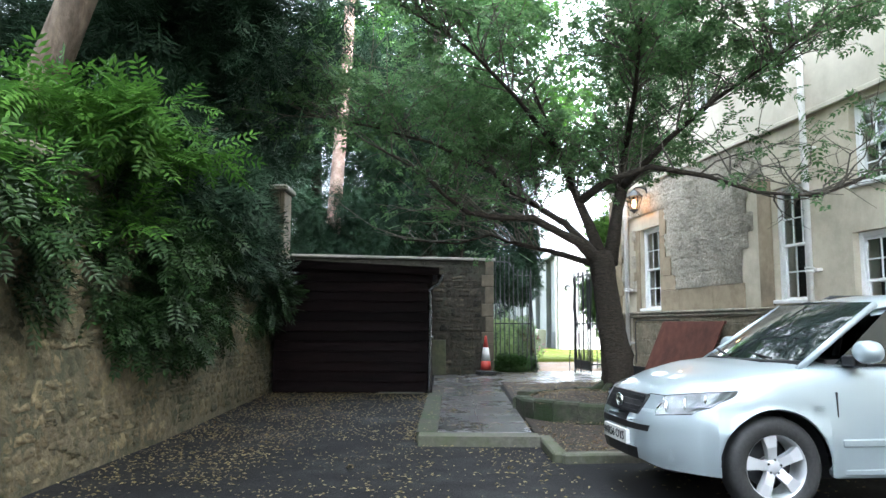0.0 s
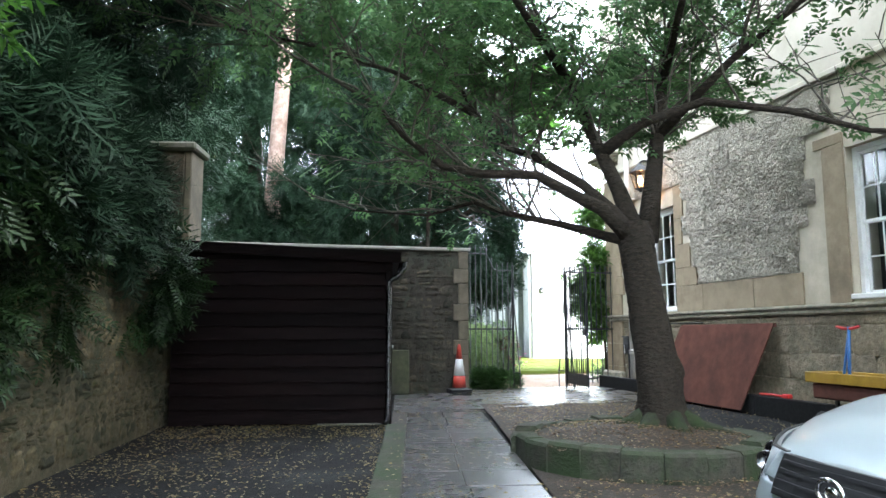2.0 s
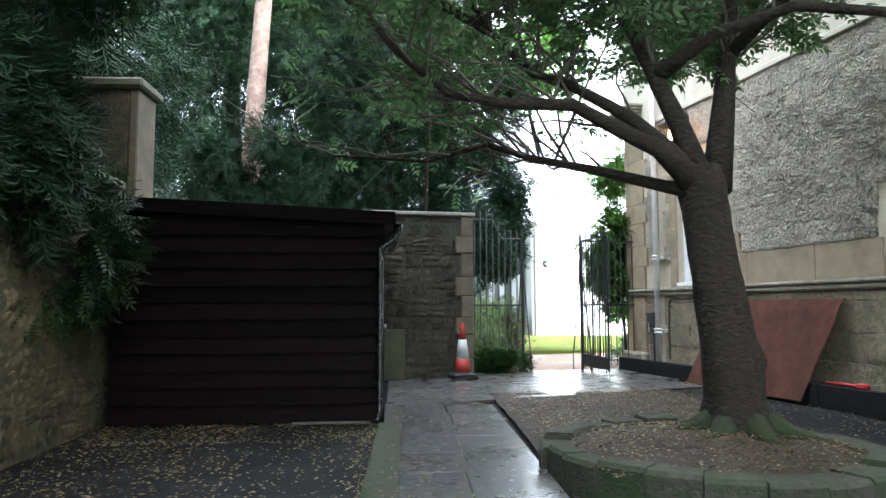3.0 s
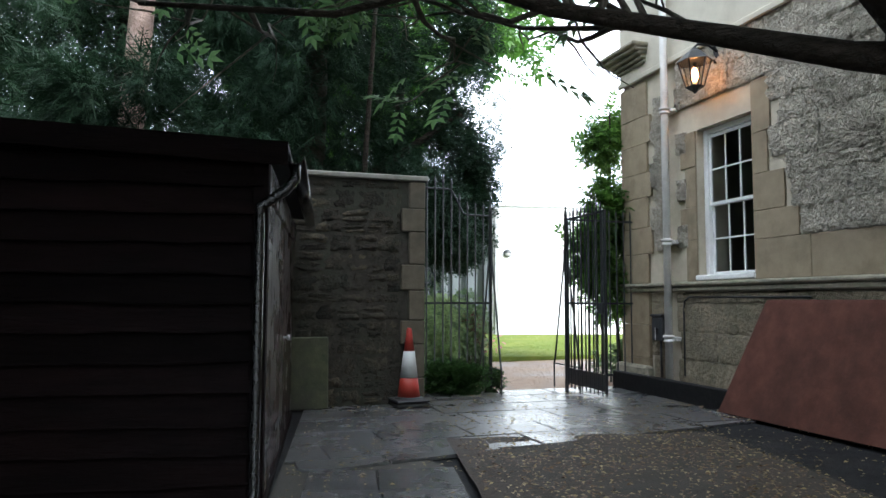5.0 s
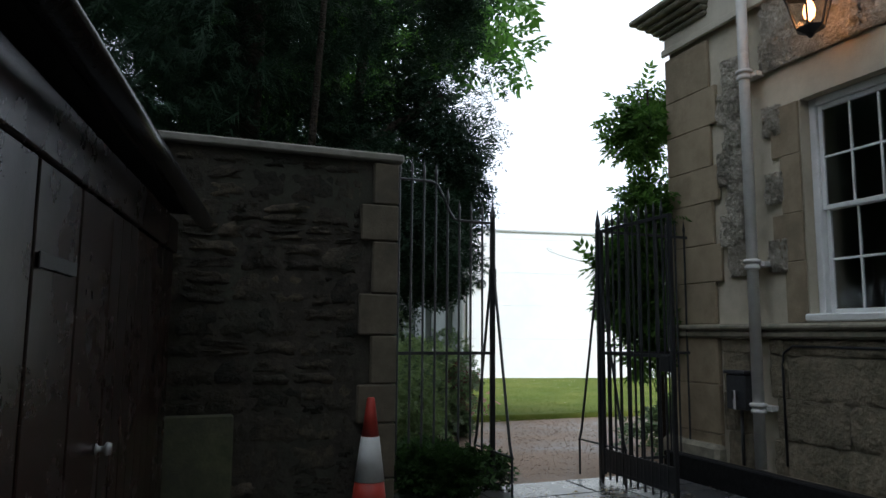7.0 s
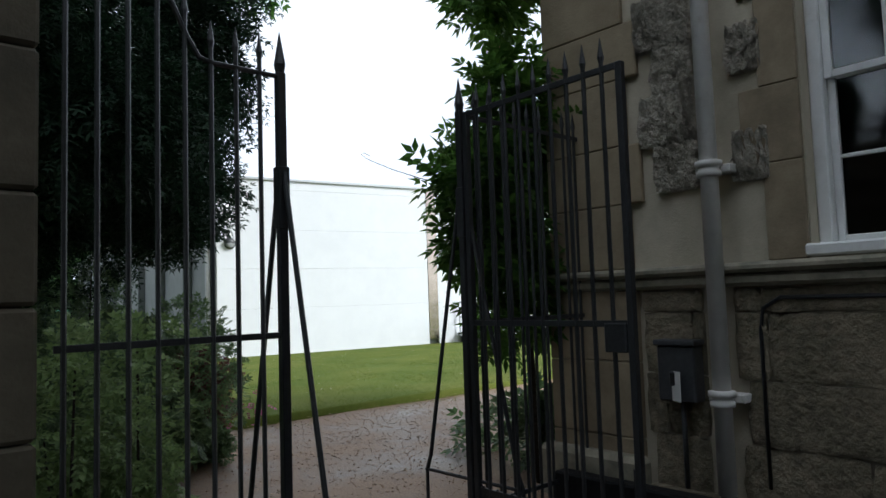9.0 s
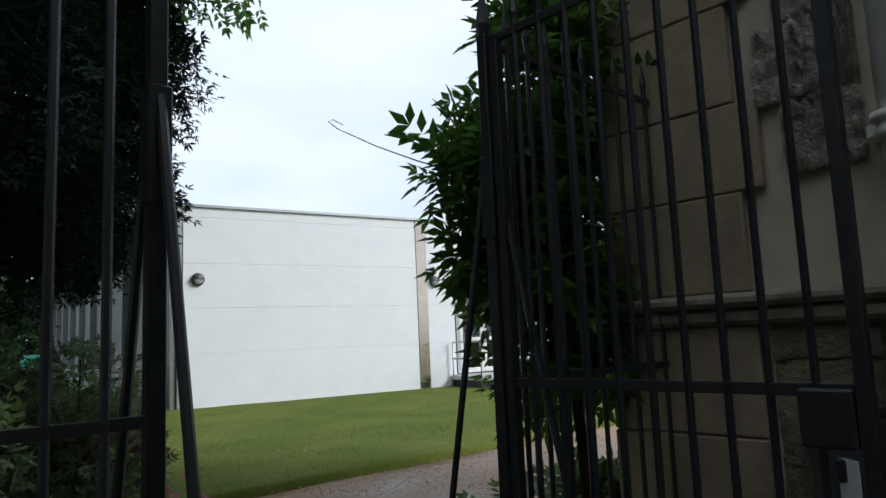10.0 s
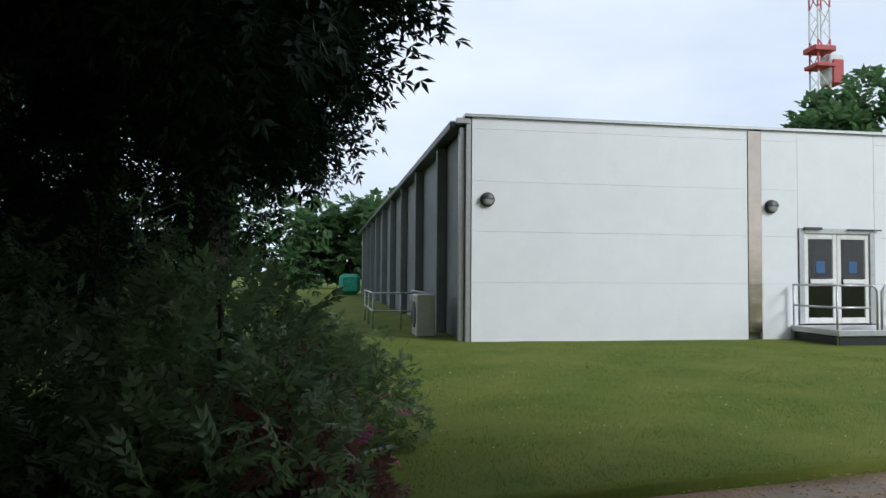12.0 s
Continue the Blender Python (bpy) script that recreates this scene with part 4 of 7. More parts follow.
for k in range(n):
    fs += [(k, k + 1, 2 * q + k + 1, 2 * q + k), (q + k, 3 * q + k, 3 * q + k + 1, q + k + 1), (k, q + k, q + k + 1, k + 1), (2 * q + k, 2 * q + k + 1, 3 * q + k + 1, 3 * q + k)]
fs += [(0, 2 * q, 3 * q, q), (n, q + n, 3 * q + n, 2 * q + n)]
part("gutter", g.add(vs, fs), M_gutter, SH, "half-round black plastic gutter", True)
part("downpipe", Geo().tube([(gx, y0 - 0.06, gz - 0.05), (gx, y0 - 0.06, gz - 0.14), (gx - 0.06, y0 - 0.08, gz - 0.22), (x1 - 0.02, y0 - 0.09, gz - 0.33), (x1 - 0.02, y0 - 0.09, gz - 0.45), (x1 - 0.02, y0 - 0.09, 0.30), (x1 - 0.03, y0 - 0.13, 0.2), (x1 - 0.05, y0 - 0.22, 0.16)], 0.034, 12), M_gutter, SH, "glossy black downpipe with an offset bend", True)
part("rail", Geo().box(-1.05, y0 - 0.11, 0.115, -0.2, y0 - 0.07, 0.145, 0.008), M_kerb, SH, "pale timber sill at the foot")

# ---- gate and railings ----
GT = basis((2.40, 20.20, 0.0), (0.979, 0.206))
def spear(g, x, y, z0, zrail, ztip, r=0.0115, m=None):
    g.tube([(x, y, z0), (x, y, ztip - 0.13)], r, 6, m=m)
    g.tube([(x, y, ztip - 0.13), (x, y, ztip - 0.10), (x, y, ztip)], [r, r * 1.5, 0.001], 6, m=m)
    return g


def stayed_post(x, label):
    p = thing("railing_post", label, "iron post", GT @ Matrix.Translation((x, 0, 0)), "gate posts")
    part("post", Geo().box(-0.022, -0.022, 0.14, 0.022, 0.022, 2.72, 0.004).tube([(0, 0, 2.70), (0, 0, 2.76), (0, 0, 2.93)], [0.018, 0.03, 0.001], 8), M_iron, p)
    part("sleeve", Geo().box(-0.03, -0.03, 1.95, 0.03, 0.03, 2.25, 0.004), M_iron, p)
    for sgn in (-1, 1):
        part("stay", Geo().tube([(0.0, sgn * 0.025, 2.22), (0, sgn * 0.36, 0.62), (0, sgn * 0.40, 0.52)], 0.014, 6), M_iron, p)
        part("stay_foot", Geo().tube([(0, sgn * 0.40, 0.525), (0, sgn * 0.40, 0.10)], 0.012, 6), M_iron, p)
    part("stay_tie", Geo().tube([(0, -0.41, 0.52), (0, 0.41, 0.52)], 0.011, 6), M_iron, p)
    return p


stayed_post(0.0, "black iron gate post with spear tip and raking stays")
stayed_post(1.222, "black iron hanging post with spear tip and raking stays")
ra = thing("railing", "tall black iron railing with spear tips, sweeping up beside the wall", "railing", GT)
xs = [-0.11 - 0.122 * i for i in range(8)]
def rail_top(x):
    t = min(1.0, max(0.0, (-x - 0.38) / 0.25))
    return 2.70 + 0.36 * t * t * (3 - 2 * t)
for x in xs:
    part("bar", spear(Geo(), x, 0, 0.30, 0, rail_top(x) + 0.2), M_iron, ra)
part("top_rail", Geo().tube([(x, 0, rail_top(x)) for x in steps(-1.0, 0.0, 0.06)], 0.013, 6), M_iron, ra)
part("mid_rail", Geo().box(-1.0, -0.006, 1.42, 0.0, 0.006, 1.45, 0.002), M_iron, ra)
part("bottom_rail", Geo().box(-1.0, -0.006, 0.32, 0.0, 0.006, 0.35, 0.002), M_iron, ra)
rb = thing("railing", "tall black iron railing with spear tips beside the building corner", "railing", GT)
for i in range(9):
    x = 1.222 + 0.125 * (i + 1)
    part("bar", spear(Geo(), x, 0, 0.25, 0, 2.88), M_iron, rb)
for z, h in ((2.68, 0.03), (1.42, 0.03), (0.34, 0.03)):
    part("rail", Geo().box(1.25, -0.006, z, 2.48, 0.006, z + h, 0.002), M_iron, rb)
LF = basis((3.60, 20.41, 0.0), (0.172, -0.985))
gl = thing("iron_gate", "black iron bar gate standing open against the building", "gate", LF)
part("hinge_stile", Geo().box(0.0, -0.018, 0.24, 0.036, 0.018, 2.70, 0.003), M_iron, gl)
part("closing_stile", Geo().box(1.108, -0.018, 0.24, 1.144, 0.018, 2.70, 0.003), M_iron, gl)
for z in (2.67, 1.42, 0.46, 0.27):
    part("rail", Geo().box(0.037, -0.009, z, 1.107, 0.009, z + 0.032, 0.002), M_iron, gl)
for i in range(9):
    part("bar", spear(Geo(), 0.115 + 0.113 * i, 0, 0.20, 0, 2.85), M_iron, gl)
for i in range(9):
    part("dog_bar", Geo().tube([(0.06 + 0.113 * i, 0, 0.27), (0.06 + 0.113 * i, 0, 0.50)], 0.008, 6), M_iron, gl)
part("kick_plate", Geo().box(0.037, -0.004, 0.30, 1.107, 0.004, 0.475), M_iron, gl)
part("lock_box", Geo().box(0.98, -0.03, 1.30, 1.106, 0.03, 1.44, 0.006), M_iron, gl)
part("drop_bolt", Geo().tube([(1.08, 0.028, 0.17), (1.08, 0.028, 0.75)], 0.009, 6), M_iron, gl)

# ---- traffic cone ----
cn = thing("traffic_cone", "red and white traffic cone, scuffed, on a black base", "traffic cone", Matrix.Translation((1.15, 19.0, pave_z(1.2, 19.0))) @ Matrix.Rotation(radians(14), 4, "Z") @ Matrix.Diagonal((1.05, 1.05, 1.22, 1)))
part("base", Geo().box(-0.20, -0.20, 0, 0.20, 0.20, 0.04, 0.012).box(-0.17, -0.17, 0.041, 0.17, 0.17, 0.048).box(-0.205, -0.205, 0.049, 0.205, 0.205, 0.075, 0.012).lathe([(0.175, 0.07), (0.16, 0.088), (0.138, 0.095)], 20), M_rubber, cn)
def cone_r(z):
    return 0.135 - (0.135 - 0.028) * (z - 0.09) / 0.69
for z0, z1, mt, nm in ((0.09, 0.285, M_orange, "lower_body"), (0.285, 0.55, M_cone_white, "sleeve"), (0.55, 0.78, M_orange, "top_body")):
    e = 0.003 if nm == "sleeve" else 0.0
    part(nm, Geo().lathe([(cone_r(z0) + e, z0), (cone_r(z1) + e, z1)] + ([(0.02, z1 + 0.005)] if z1 > 0.7 else []), 28), mt, cn, smooth=True)

# ---- marquee building ----
MQ = basis((5.49, 35.29, 0.0), (math.cos(radians(1.2)), math.sin(radians(1.2))))
mq = thing("marquee_hall", "large white flat-walled temporary hall with glazed double doors", "hall", MQ)
zb, zt = 0.22, 4.91
panel_z = [zb, 1.49, 2.54, 3.58, 4.67, zt]
for a, b in zip(panel_z, panel_z[1:]):
    for c, d in ((0.0, 6.22), (6.56, 7.44), (9.38, 12.72)):
        part("wall_panel", Geo().box(c + 0.001, 0, a + 0.001, d - 0.001, 0.12, b - 0.002, 0.003), M_marquee, mq)
part("wall_panel", Geo().box(7.442, 0, 2.74, 9.378, 0.12, zt - 0.005, 0.006), M_marquee, mq)
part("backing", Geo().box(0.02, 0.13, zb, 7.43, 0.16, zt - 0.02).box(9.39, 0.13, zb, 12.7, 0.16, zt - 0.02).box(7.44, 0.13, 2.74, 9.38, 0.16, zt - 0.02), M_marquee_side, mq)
part("bright_strip", Geo().box(6.23, -0.012, 0.42, 6.55, 0.10, 4.88, 0.004), M_copper, mq, "polished reflective metal strip")
part("roof", Geo().add([(-0.15, -0.05, zt), (12.85, -0.05, zt), (12.85, 40, zt), (-0.15, 40, zt), (-0.15, -0.05, zt + 0.06), (12.85, -0.05, zt + 0.06), (12.85, 40, zt + 0.06), (-0.15, 40, zt + 0.06)],
     [(3, 2, 1, 0), (4, 5, 6, 7), (0, 1, 5, 4), (1, 2, 6, 5), (2, 3, 7, 6), (3, 0, 4, 7)]), M_alu, mq)
g = Geo().box(-0.12, 0.02, zb, -0.005, 0.10, zt - 0.1, 0.01).box(-0.24, 0.11, zb, -0.13, 0.24, zt - 0.2, 0.01).box(-0.32, 0.0, zt - 0.14, -0.02, 0.16, zt - 0.02, 0.01)
part("corner_post", g, M_alu, mq, "pale aluminium corner post")
part("side_wall", Geo().box(-0.1, 0.26, zb, 0.0, 40, zt - 0.2), M_marquee_side, mq, "grey side wall with eaves shade in its colour")
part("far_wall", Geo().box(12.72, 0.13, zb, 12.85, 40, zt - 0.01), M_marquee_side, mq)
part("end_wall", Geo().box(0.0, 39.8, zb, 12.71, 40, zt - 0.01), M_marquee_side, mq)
part("eaves_gutter", Geo().box(-0.42, 0.26, zt - 0.22, -0.14, 40, zt - 0.04, 0.02), M_grey_box, mq)
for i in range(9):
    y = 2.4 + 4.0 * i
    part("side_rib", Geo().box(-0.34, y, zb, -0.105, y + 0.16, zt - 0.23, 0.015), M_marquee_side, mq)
M_lampglass = surface("bulkhead_glass", (0.30, 0.31, 0.32), (0.40, 0.41, 0.42), 20, 0.3, 0.05, 40)
for s in (0.33, 6.78, 12.31):
    bl = thing("bulkhead_lamp", "round grey bulkhead lamp with a half hood, unlit", "wall lamp", MQ @ Matrix.Translation((s, 0, 3.20)) @ Matrix.Rotation(radians(90), 4, "X"), "bulkhead lamps on the hall")
    part("body", Geo().lathe([(0.15, 0.0), (0.155, 0.03), (0.14, 0.06), (0.12, 0.07)], 24), M_grey_box, bl, smooth=True)
    part("diffuser", Geo().lathe([(0.12, 0.071), (0.11, 0.09), (0.06, 0.105), (0.0, 0.11)], 24), M_lampglass, bl, smooth=True)
    hood = Geo()
    vs = [(r * math.cos(a), r * math.sin(a), z) for r, z in ((0.145, 0.06), (0.13, 0.115), (0.02, 0.12)) for a in [math.pi * k / 12 for k in range(13)]]
    hood.add(vs, [(i * 13 + k, i * 13 + k + 1, (i + 1) * 13 + k + 1, (i + 1) * 13 + k) for i in range(2) for k in range(12)])
    part("hood", hood, M_grey_box, bl, smooth=True)

dd = thing("double_door", "glazed white double doors with push bars and notices", "door", MQ @ Matrix.Translation((7.45, 0, 0.60)))
g = Geo()
for a, b, c, e in ((0.0, 0.14, 0, 2.14), (1.78, 1.92, 0, 2.14), (0.14, 1.78, 2.02, 2.14)):
    g.box(a, -0.03, c, b, 0.10, e, 0.01)
part("frame", g, M_alu, dd, "pale aluminium frame")
M_notice = plain("blue_notice", (0.03, 0.10, 0.25), 0.6)
for a in (0.145, 0.965):
    lf = part("door_leaf", Geo().box(a, 0.0, 0.01, a + 0.10, 0.05, 2.015, 0.006).box(a + 0.71, 0.0, 0.01, a + 0.81, 0.05, 2.015, 0.006).box(a + 0.101, 0.0, 1.90, a + 0.709, 0.05, 2.015, 0.006).box(a + 0.101, 0.0, 0.01, a + 0.709, 0.05, 0.14, 0.006), M_white, dd)
    pn = part("pane", Geo().box(a + 0.10, 0.02, 0.14, a + 0.71, 0.026, 1.90), M_pane, lf)
    pn.visible_shadow = False
    part("push_bar", Geo().box(a + 0.12, -0.05, 0.90, a + 0.70, -0.02, 1.0, 0.01), M_white, lf)
    part("notice", Geo().box(a + 0.30, 0.012, 1.14, a + 0.52, 0.016, 1.40), M_notice, lf, "blue printed notice")
part("door_closer", Geo().box(0.1, -0.09, 2.10, 0.55, -0.035, 2.16, 0.008).box(1.2, -0.09, 2.10, 2.05, -0.035, 2.13, 0.006), M_grey_box, dd)
part("lobby", Geo().box(-0.3, 2.4, -0.1, 2.2, 2.5, 2.3).box(-0.3, 0.17, -0.1, 2.2, 2.4, -0.02), M_dim_room_tone, dd, "lobby behind the glass, coloured dark for its want of light")

M_ply = surface("plywood_ramp", (0.42, 0.33, 0.20), (0.54, 0.43, 0.28), 8, 0.7, 0.2, 30, stain=(0.34, 0.27, 0.17), stain_scale=1.5)
rp = thing("access_ramp", "grey metal landing and plywood ramp with tube rails", "ramp", MQ @ Matrix.Translation((7.22, 0, 0.55)))
part("landing", Geo().box(0, -1.5, -0.10, 2.3, -0.02, 0.03, 0.015), M_alu, rp)
part("skirt", Geo().box(0.05, -1.46, -0.33, 2.25, -0.06, -0.11, 0.01), M_iron, rp)
part("ramp_deck", Geo().add([(2.31, -1.5, -0.08), (7.4, -1.5, -0.22), (7.4, -0.1, -0.22), (2.31, -0.1, -0.08), (2.31, -1.5, 0.02), (7.4, -1.5, -0.15), (7.4, -0.1, -0.15), (2.31, -0.1, 0.02)], [(3, 2, 1, 0), (4, 5, 6, 7), (0, 1, 5, 4), (1, 2, 6, 5), (2, 3, 7, 6), (3, 0, 4, 7)]), M_ply, rp, "pale plywood deck")
part("ramp_skirt", Geo().box(2.31, -1.52, -0.30, 7.4, -1.505, -0.06, 0.003), M_iron, rp)
def hoop(pts, r=0.022):
    return Geo().tube(pts, r, 8)
for zz in (0.93, 0.48):
    part("rail", hoop([(0.03, -0.1, zz), (0.03, -1.40, zz), (0.10, -1.47, zz), (0.75, -1.47, zz)]), M_alu, rp, smooth=True)
    part("rail", hoop([(2.5, -1.47, zz - 0.02), (7.3, -1.47, zz - 0.14)]), M_alu, rp, smooth=True)
    part("rail", hoop([(2.5, -0.15, zz - 0.02), (7.3, -0.15, zz - 0.14)]), M_alu, rp, smooth=True)
part("rail_loop", hoop([(0.75, -1.47, 0.93), (0.86, -1.47, 0.91), (0.92, -1.47, 0.82), (0.92, -1.47, 0.0)]), M_alu, rp, smooth=True)
part("rail_loop", hoop([(1.02, -1.47, 0.0), (1.02, -1.47, 0.80), (1.10, -1.47, 0.93), (1.30, -1.47, 0.93), (1.38, -1.47, 0.80), (1.38, -1.47, 0.0)]), M_alu, rp, smooth=True)
for x, y in ((0.03, -0.1), (0.03, -1.44), (2.5, -1.47), (3.7, -1.47), (4.9, -1.47), (6.1, -1.47), (7.3, -1.47), (2.5, -0.15), (3.7, -0.15), (4.9, -0.15), (6.1, -0.15), (7.3, -0.15)):
    zt2 = 0.93 if x < 1 else 0.91 - 0.025 * (x - 2.5)
    part("rail_post", hoop([(x, y, -0.3), (x, y, zt2)]), M_alu, rp, smooth=True)

M_ac = surface("beige_casing", (0.40, 0.39, 0.36), (0.48, 0.47, 0.43), 8, 0.5, 0.05, 30)
ac = thing("cooling_unit", "beige outdoor cooling unit on the ground beside the hall", "cooling unit", MQ @ Matrix.Translation((-0.95, 1.3, 0.22)))
part("casing", Geo().box(0, 0, 0.05, 0.42, 0.85, 0.98, 0.02), M_ac, ac)
part("feet", Geo().box(0.03, 0.05, 0, 0.39, 0.15, 0.05).box(0.03, 0.7, 0, 0.39, 0.8, 0.05), M_rubber, ac)
part("grille", Geo().lathe([(0.30, 0.0), (0.30, 0.02), (0.02, 0.02)], 24, Matrix.Translation((-0.022, 0.42, 0.52)) @ Matrix.Rotation(radians(90), 4, "Y")), M_grey_box, ac)
hr = thing("handrail", "grey tube handrail beside the hall's side steps", "handrail", MQ @ Matrix.Translation((-1.75, 3.6, 0.22)))
for zz in (0.5, 0.95):
    part("rail", hoop([(0, 0, zz), (1.4, 0, zz), (1.4, 3.5, zz)]), M_alu, hr, smooth=True)
    part("rail", hoop([(0, 3.5, zz), (0, 0, zz)]), M_alu, hr, smooth=True)
for x, y in ((0, 0), (0.7, 0), (1.4, 0), (0, 1.8), (0, 3.5), (1.4, 3.5)):
    part("rail_post", hoop([(x, y, 0), (x, y, 0.95)]), M_alu, hr, smooth=True)
M_teal = surface("green_sheet", (0.02, 0.22, 0.14), (0.04, 0.32, 0.21), 3, 0.5, 0.3, 8)
tp = thing("green_cover", "bright green sheet draped over a low stack far off", "tarpaulin", MQ @ Matrix.Translation((-1.8, 38, 0.2)))
part("cover", Geo().box(0, 0, 0, 1.5, 2, 1.5, 0.25), M_teal, tp)

# the yard is closed behind the camera
bw = thing("wall_south", "plain rubble wall closing the yard", "stone wall", kind="structure")
part("core", Geo().box(-3.1, -14.2, -0.2, 11, -13.8, 2.8), M_mortar, bw)


# ---- parked car ----
def car(m):
    """A silver-blue compact off-roader. x: from the nose backwards, y: across, z: up."""
    c = thing("parked_car", "pale silver-blue compact off-road car parked on the asphalt", "car", m)
    wx = (0.874, 3.534)
    R, axle = 0.415, 0.36

    def top(x):
        return ramp(x, ((0.0, 0.83), (0.08, 0.875), (0.2, 0.925), (0.41, 0.985), (0.8, 1.06), (1.25, 1.118), (1.5, 1.11), (3.9, 1.11), (4.2, 1.08), (4.4, 0.98)))

    NOSE = ((0.22, 0.0), (0.38, 0.02), (0.48, 0.05), (0.55, 0.08), (0.61, 0.13), (0.66, 0.18), (0.71, 0.24), (0.755, 0.30), (0.83, 0.45), (0.88, 0.65), (0.902, 0.9))

    def half(x):
        return ramp(x, tuple((b, a) for a, b in NOSE) + ((3.7, 0.902), (4.1, 0.87), (4.3, 0.80), (4.4, 0.70)))

    def floor(x):
        z = ramp(x, ((0.0, 0.36), (0.1, 0.31), (0.4, 0.285), (4.0, 0.29), (4.4, 0.38)))
        for w in wx:
            d = abs(x - w)
            if d < R:
                z = max(z, axle + math.sqrt(R * R - d * d))
        return z

    def raked(x, z):
        """How far the nose leans back at a height."""
        k = max(0.0, 1 - x / 0.8)
        return x + k * (0.52 * max(0.0, z - 0.64) + 0.25 * max(0.0, 0.42 - z))

    arch = {w + sg * (R * math.sin(math.pi / 2 * k / 10) + e) for w in wx for sg in (-1, 1) for k, e in [(k, 0.0) for k in range(11)] + [(10, 0.004)]}
    stations = sorted({b for a, b in NOSE} | arch | {*steps(0.3, 0.45, 0.05), *steps(1.3, 3.1, 0.15), *steps(3.96, 4.4, 0.06)})
    ring = []
    for x in stations:
        w, t, b = half(x), top(x), floor(x)
        flare = 0.0
        for q in wx:
            flare = max(flare, 0.03 * max(0.0, 1 - max(0.0, abs(x - q) - 0.42) / 0.05))
        key = [(0, t + 0.016), (0.34 * w, t + 0.012), (0.60 * w, t + 0.002), (0.78 * w, t - 0.022), (0.90 * w, t - 0.062), (0.962 * w, max(b + 0.03, t - 0.13)), (0.992 * w, max(b + 0.024, min(t - 0.2, 0.86))),
               (w, max(b + 0.018, 0.74)), (w + flare, max(b + 0.012, 0.60)), (w + flare, max(b + 0.006, 0.46)), (0.985 * w + flare, b)]
        pts = []
        for i in range(len(key) - 1):
            p0, p1, p2, p3 = key[max(0, i - 1)], key[i], key[i + 1], key[min(len(key) - 1, i + 2)]
            for u in (0.0, 0.34, 0.67):
                pts.append(tuple(0.5 * (2 * p1[c2] + (p2[c2] - p0[c2]) * u + (2 * p0[c2] - 5 * p1[c2] + 4 * p2[c2] - p3[c2]) * u * u + (3 * p1[c2] - p0[c2] - 3 * p2[c2] + p3[c2]) * u ** 3) for c2 in (0, 1)))
        pts.append(key[-1])
        ring.append([(raked(x, zz), -yy, zz) for yy, zz in pts[::-1]] + [(raked(x, zz), yy, zz) for yy, zz in pts[1:]])
    g = Geo()
    n = len(ring[0])
    for r in ring:
        g.v += r
    for i in range(len(ring) - 1):
        for k in range(n - 1):
            g.f.append((i * n + k, i * n + k + 1, (i + 1) * n + k + 1, (i + 1) * n + k))
    for o in (0, (len(ring) - 1) * n):
        g.f += [(o + k, o + k + 1, o + n - 2 - k, o + n - 1 - k) for k in range(n // 2)]
    part("body", g, M_car, c, smooth=True)
    # roof and pillars
    def house(x, z):
        """Half width of the cabin at a height."""
        return 0.745 - 0.12 * max(0.0, z - 1.10) / 0.5
    prof = [(1.20, 1.10), (1.86, 1.578), (2.2, 1.635), (2.7, 1.665), (3.3, 1.665), (3.85, 1.635), (4.0, 1.60), (4.28, 1.07)]
    g = Geo()
    rows = []
    for x, z in prof[1:-1]:
        w = house(x, z)
        rows.append([(x, -w - 0.03, z - 0.055), (x, -w + 0.02, z - 0.012), (x, -w * 0.6, z + 0.012), (x, 0, z + 0.022), (x, w * 0.6, z + 0.012), (x, w - 0.02, z - 0.012), (x, w + 0.03, z - 0.055)])
    for r in rows:
        g.v += r
    g.f = [(i * 7 + k, i * 7 + k + 1, (i + 1) * 7 + k + 1, (i + 1) * 7 + k) for i in range(len(rows) - 1) for k in range(6)]
    under = len(g.v)
    g.v += [(x, y, z - 0.05) for r in rows for x, y, z in r]
    g.f += [tuple(under + q for q in f[::-1]) for f in g.f]
    part("roof", g, M_car, c, smooth=True)
    for sgn in (-1, 1):
        part("roof_rail", Geo().tube([(2.3, sgn * 0.585, 1.63), (2.4, sgn * 0.585, 1.675), (3.6, sgn * 0.585, 1.69), (3.75, sgn * 0.585, 1.63)], 0.016, 8), M_car_black, c, smooth=True)
        for x0, z0, x1, z1, r in ((1.15, 1.072, 1.91, 1.568, 0.027), (2.52, 1.07, 2.60, 1.60, 0.035), (3.38, 1.07, 3.34, 1.60, 0.05), (4.22, 1.07, 3.95, 1.57, 0.055)):
            part("pillar", Geo().tube([(x0, sgn * (house(x0, z0) + 0.008), z0 - 0.02), ((x0 + x1) / 2, sgn * (house((x0 + x1) / 2, (z0 + z1) / 2) + 0.014), (z0 + z1) / 2), (x1, sgn * (house(x1, z1) + 0.008), z1 + 0.0)], r, 8), M_car if x0 < 1.5 else M_car_black, c, smooth=True)
        g = Geo()
        for xa, xb, xc, xd in ((1.46, 2.50, 2.56, 2.06), (2.56, 3.34, 3.30, 2.64), (3.42, 4.12, 3.86, 3.40)):
            q = [(xa, 1.10), (xb, 1.10), (xc, 1.575), (xd, 1.575)]
            f = [(x, sgn * (house(x, z) + 0.02), z) for x, z in q]
            k = [(x, sgn * (house(x, z) + 0.014), z) for x, z in q]
            g.add(f + k, [(0, 1, 2, 3), (7, 6, 5, 4), (0, 4, 5, 1), (1, 5, 6, 2), (2, 6, 7, 3), (3, 7, 4, 0)])
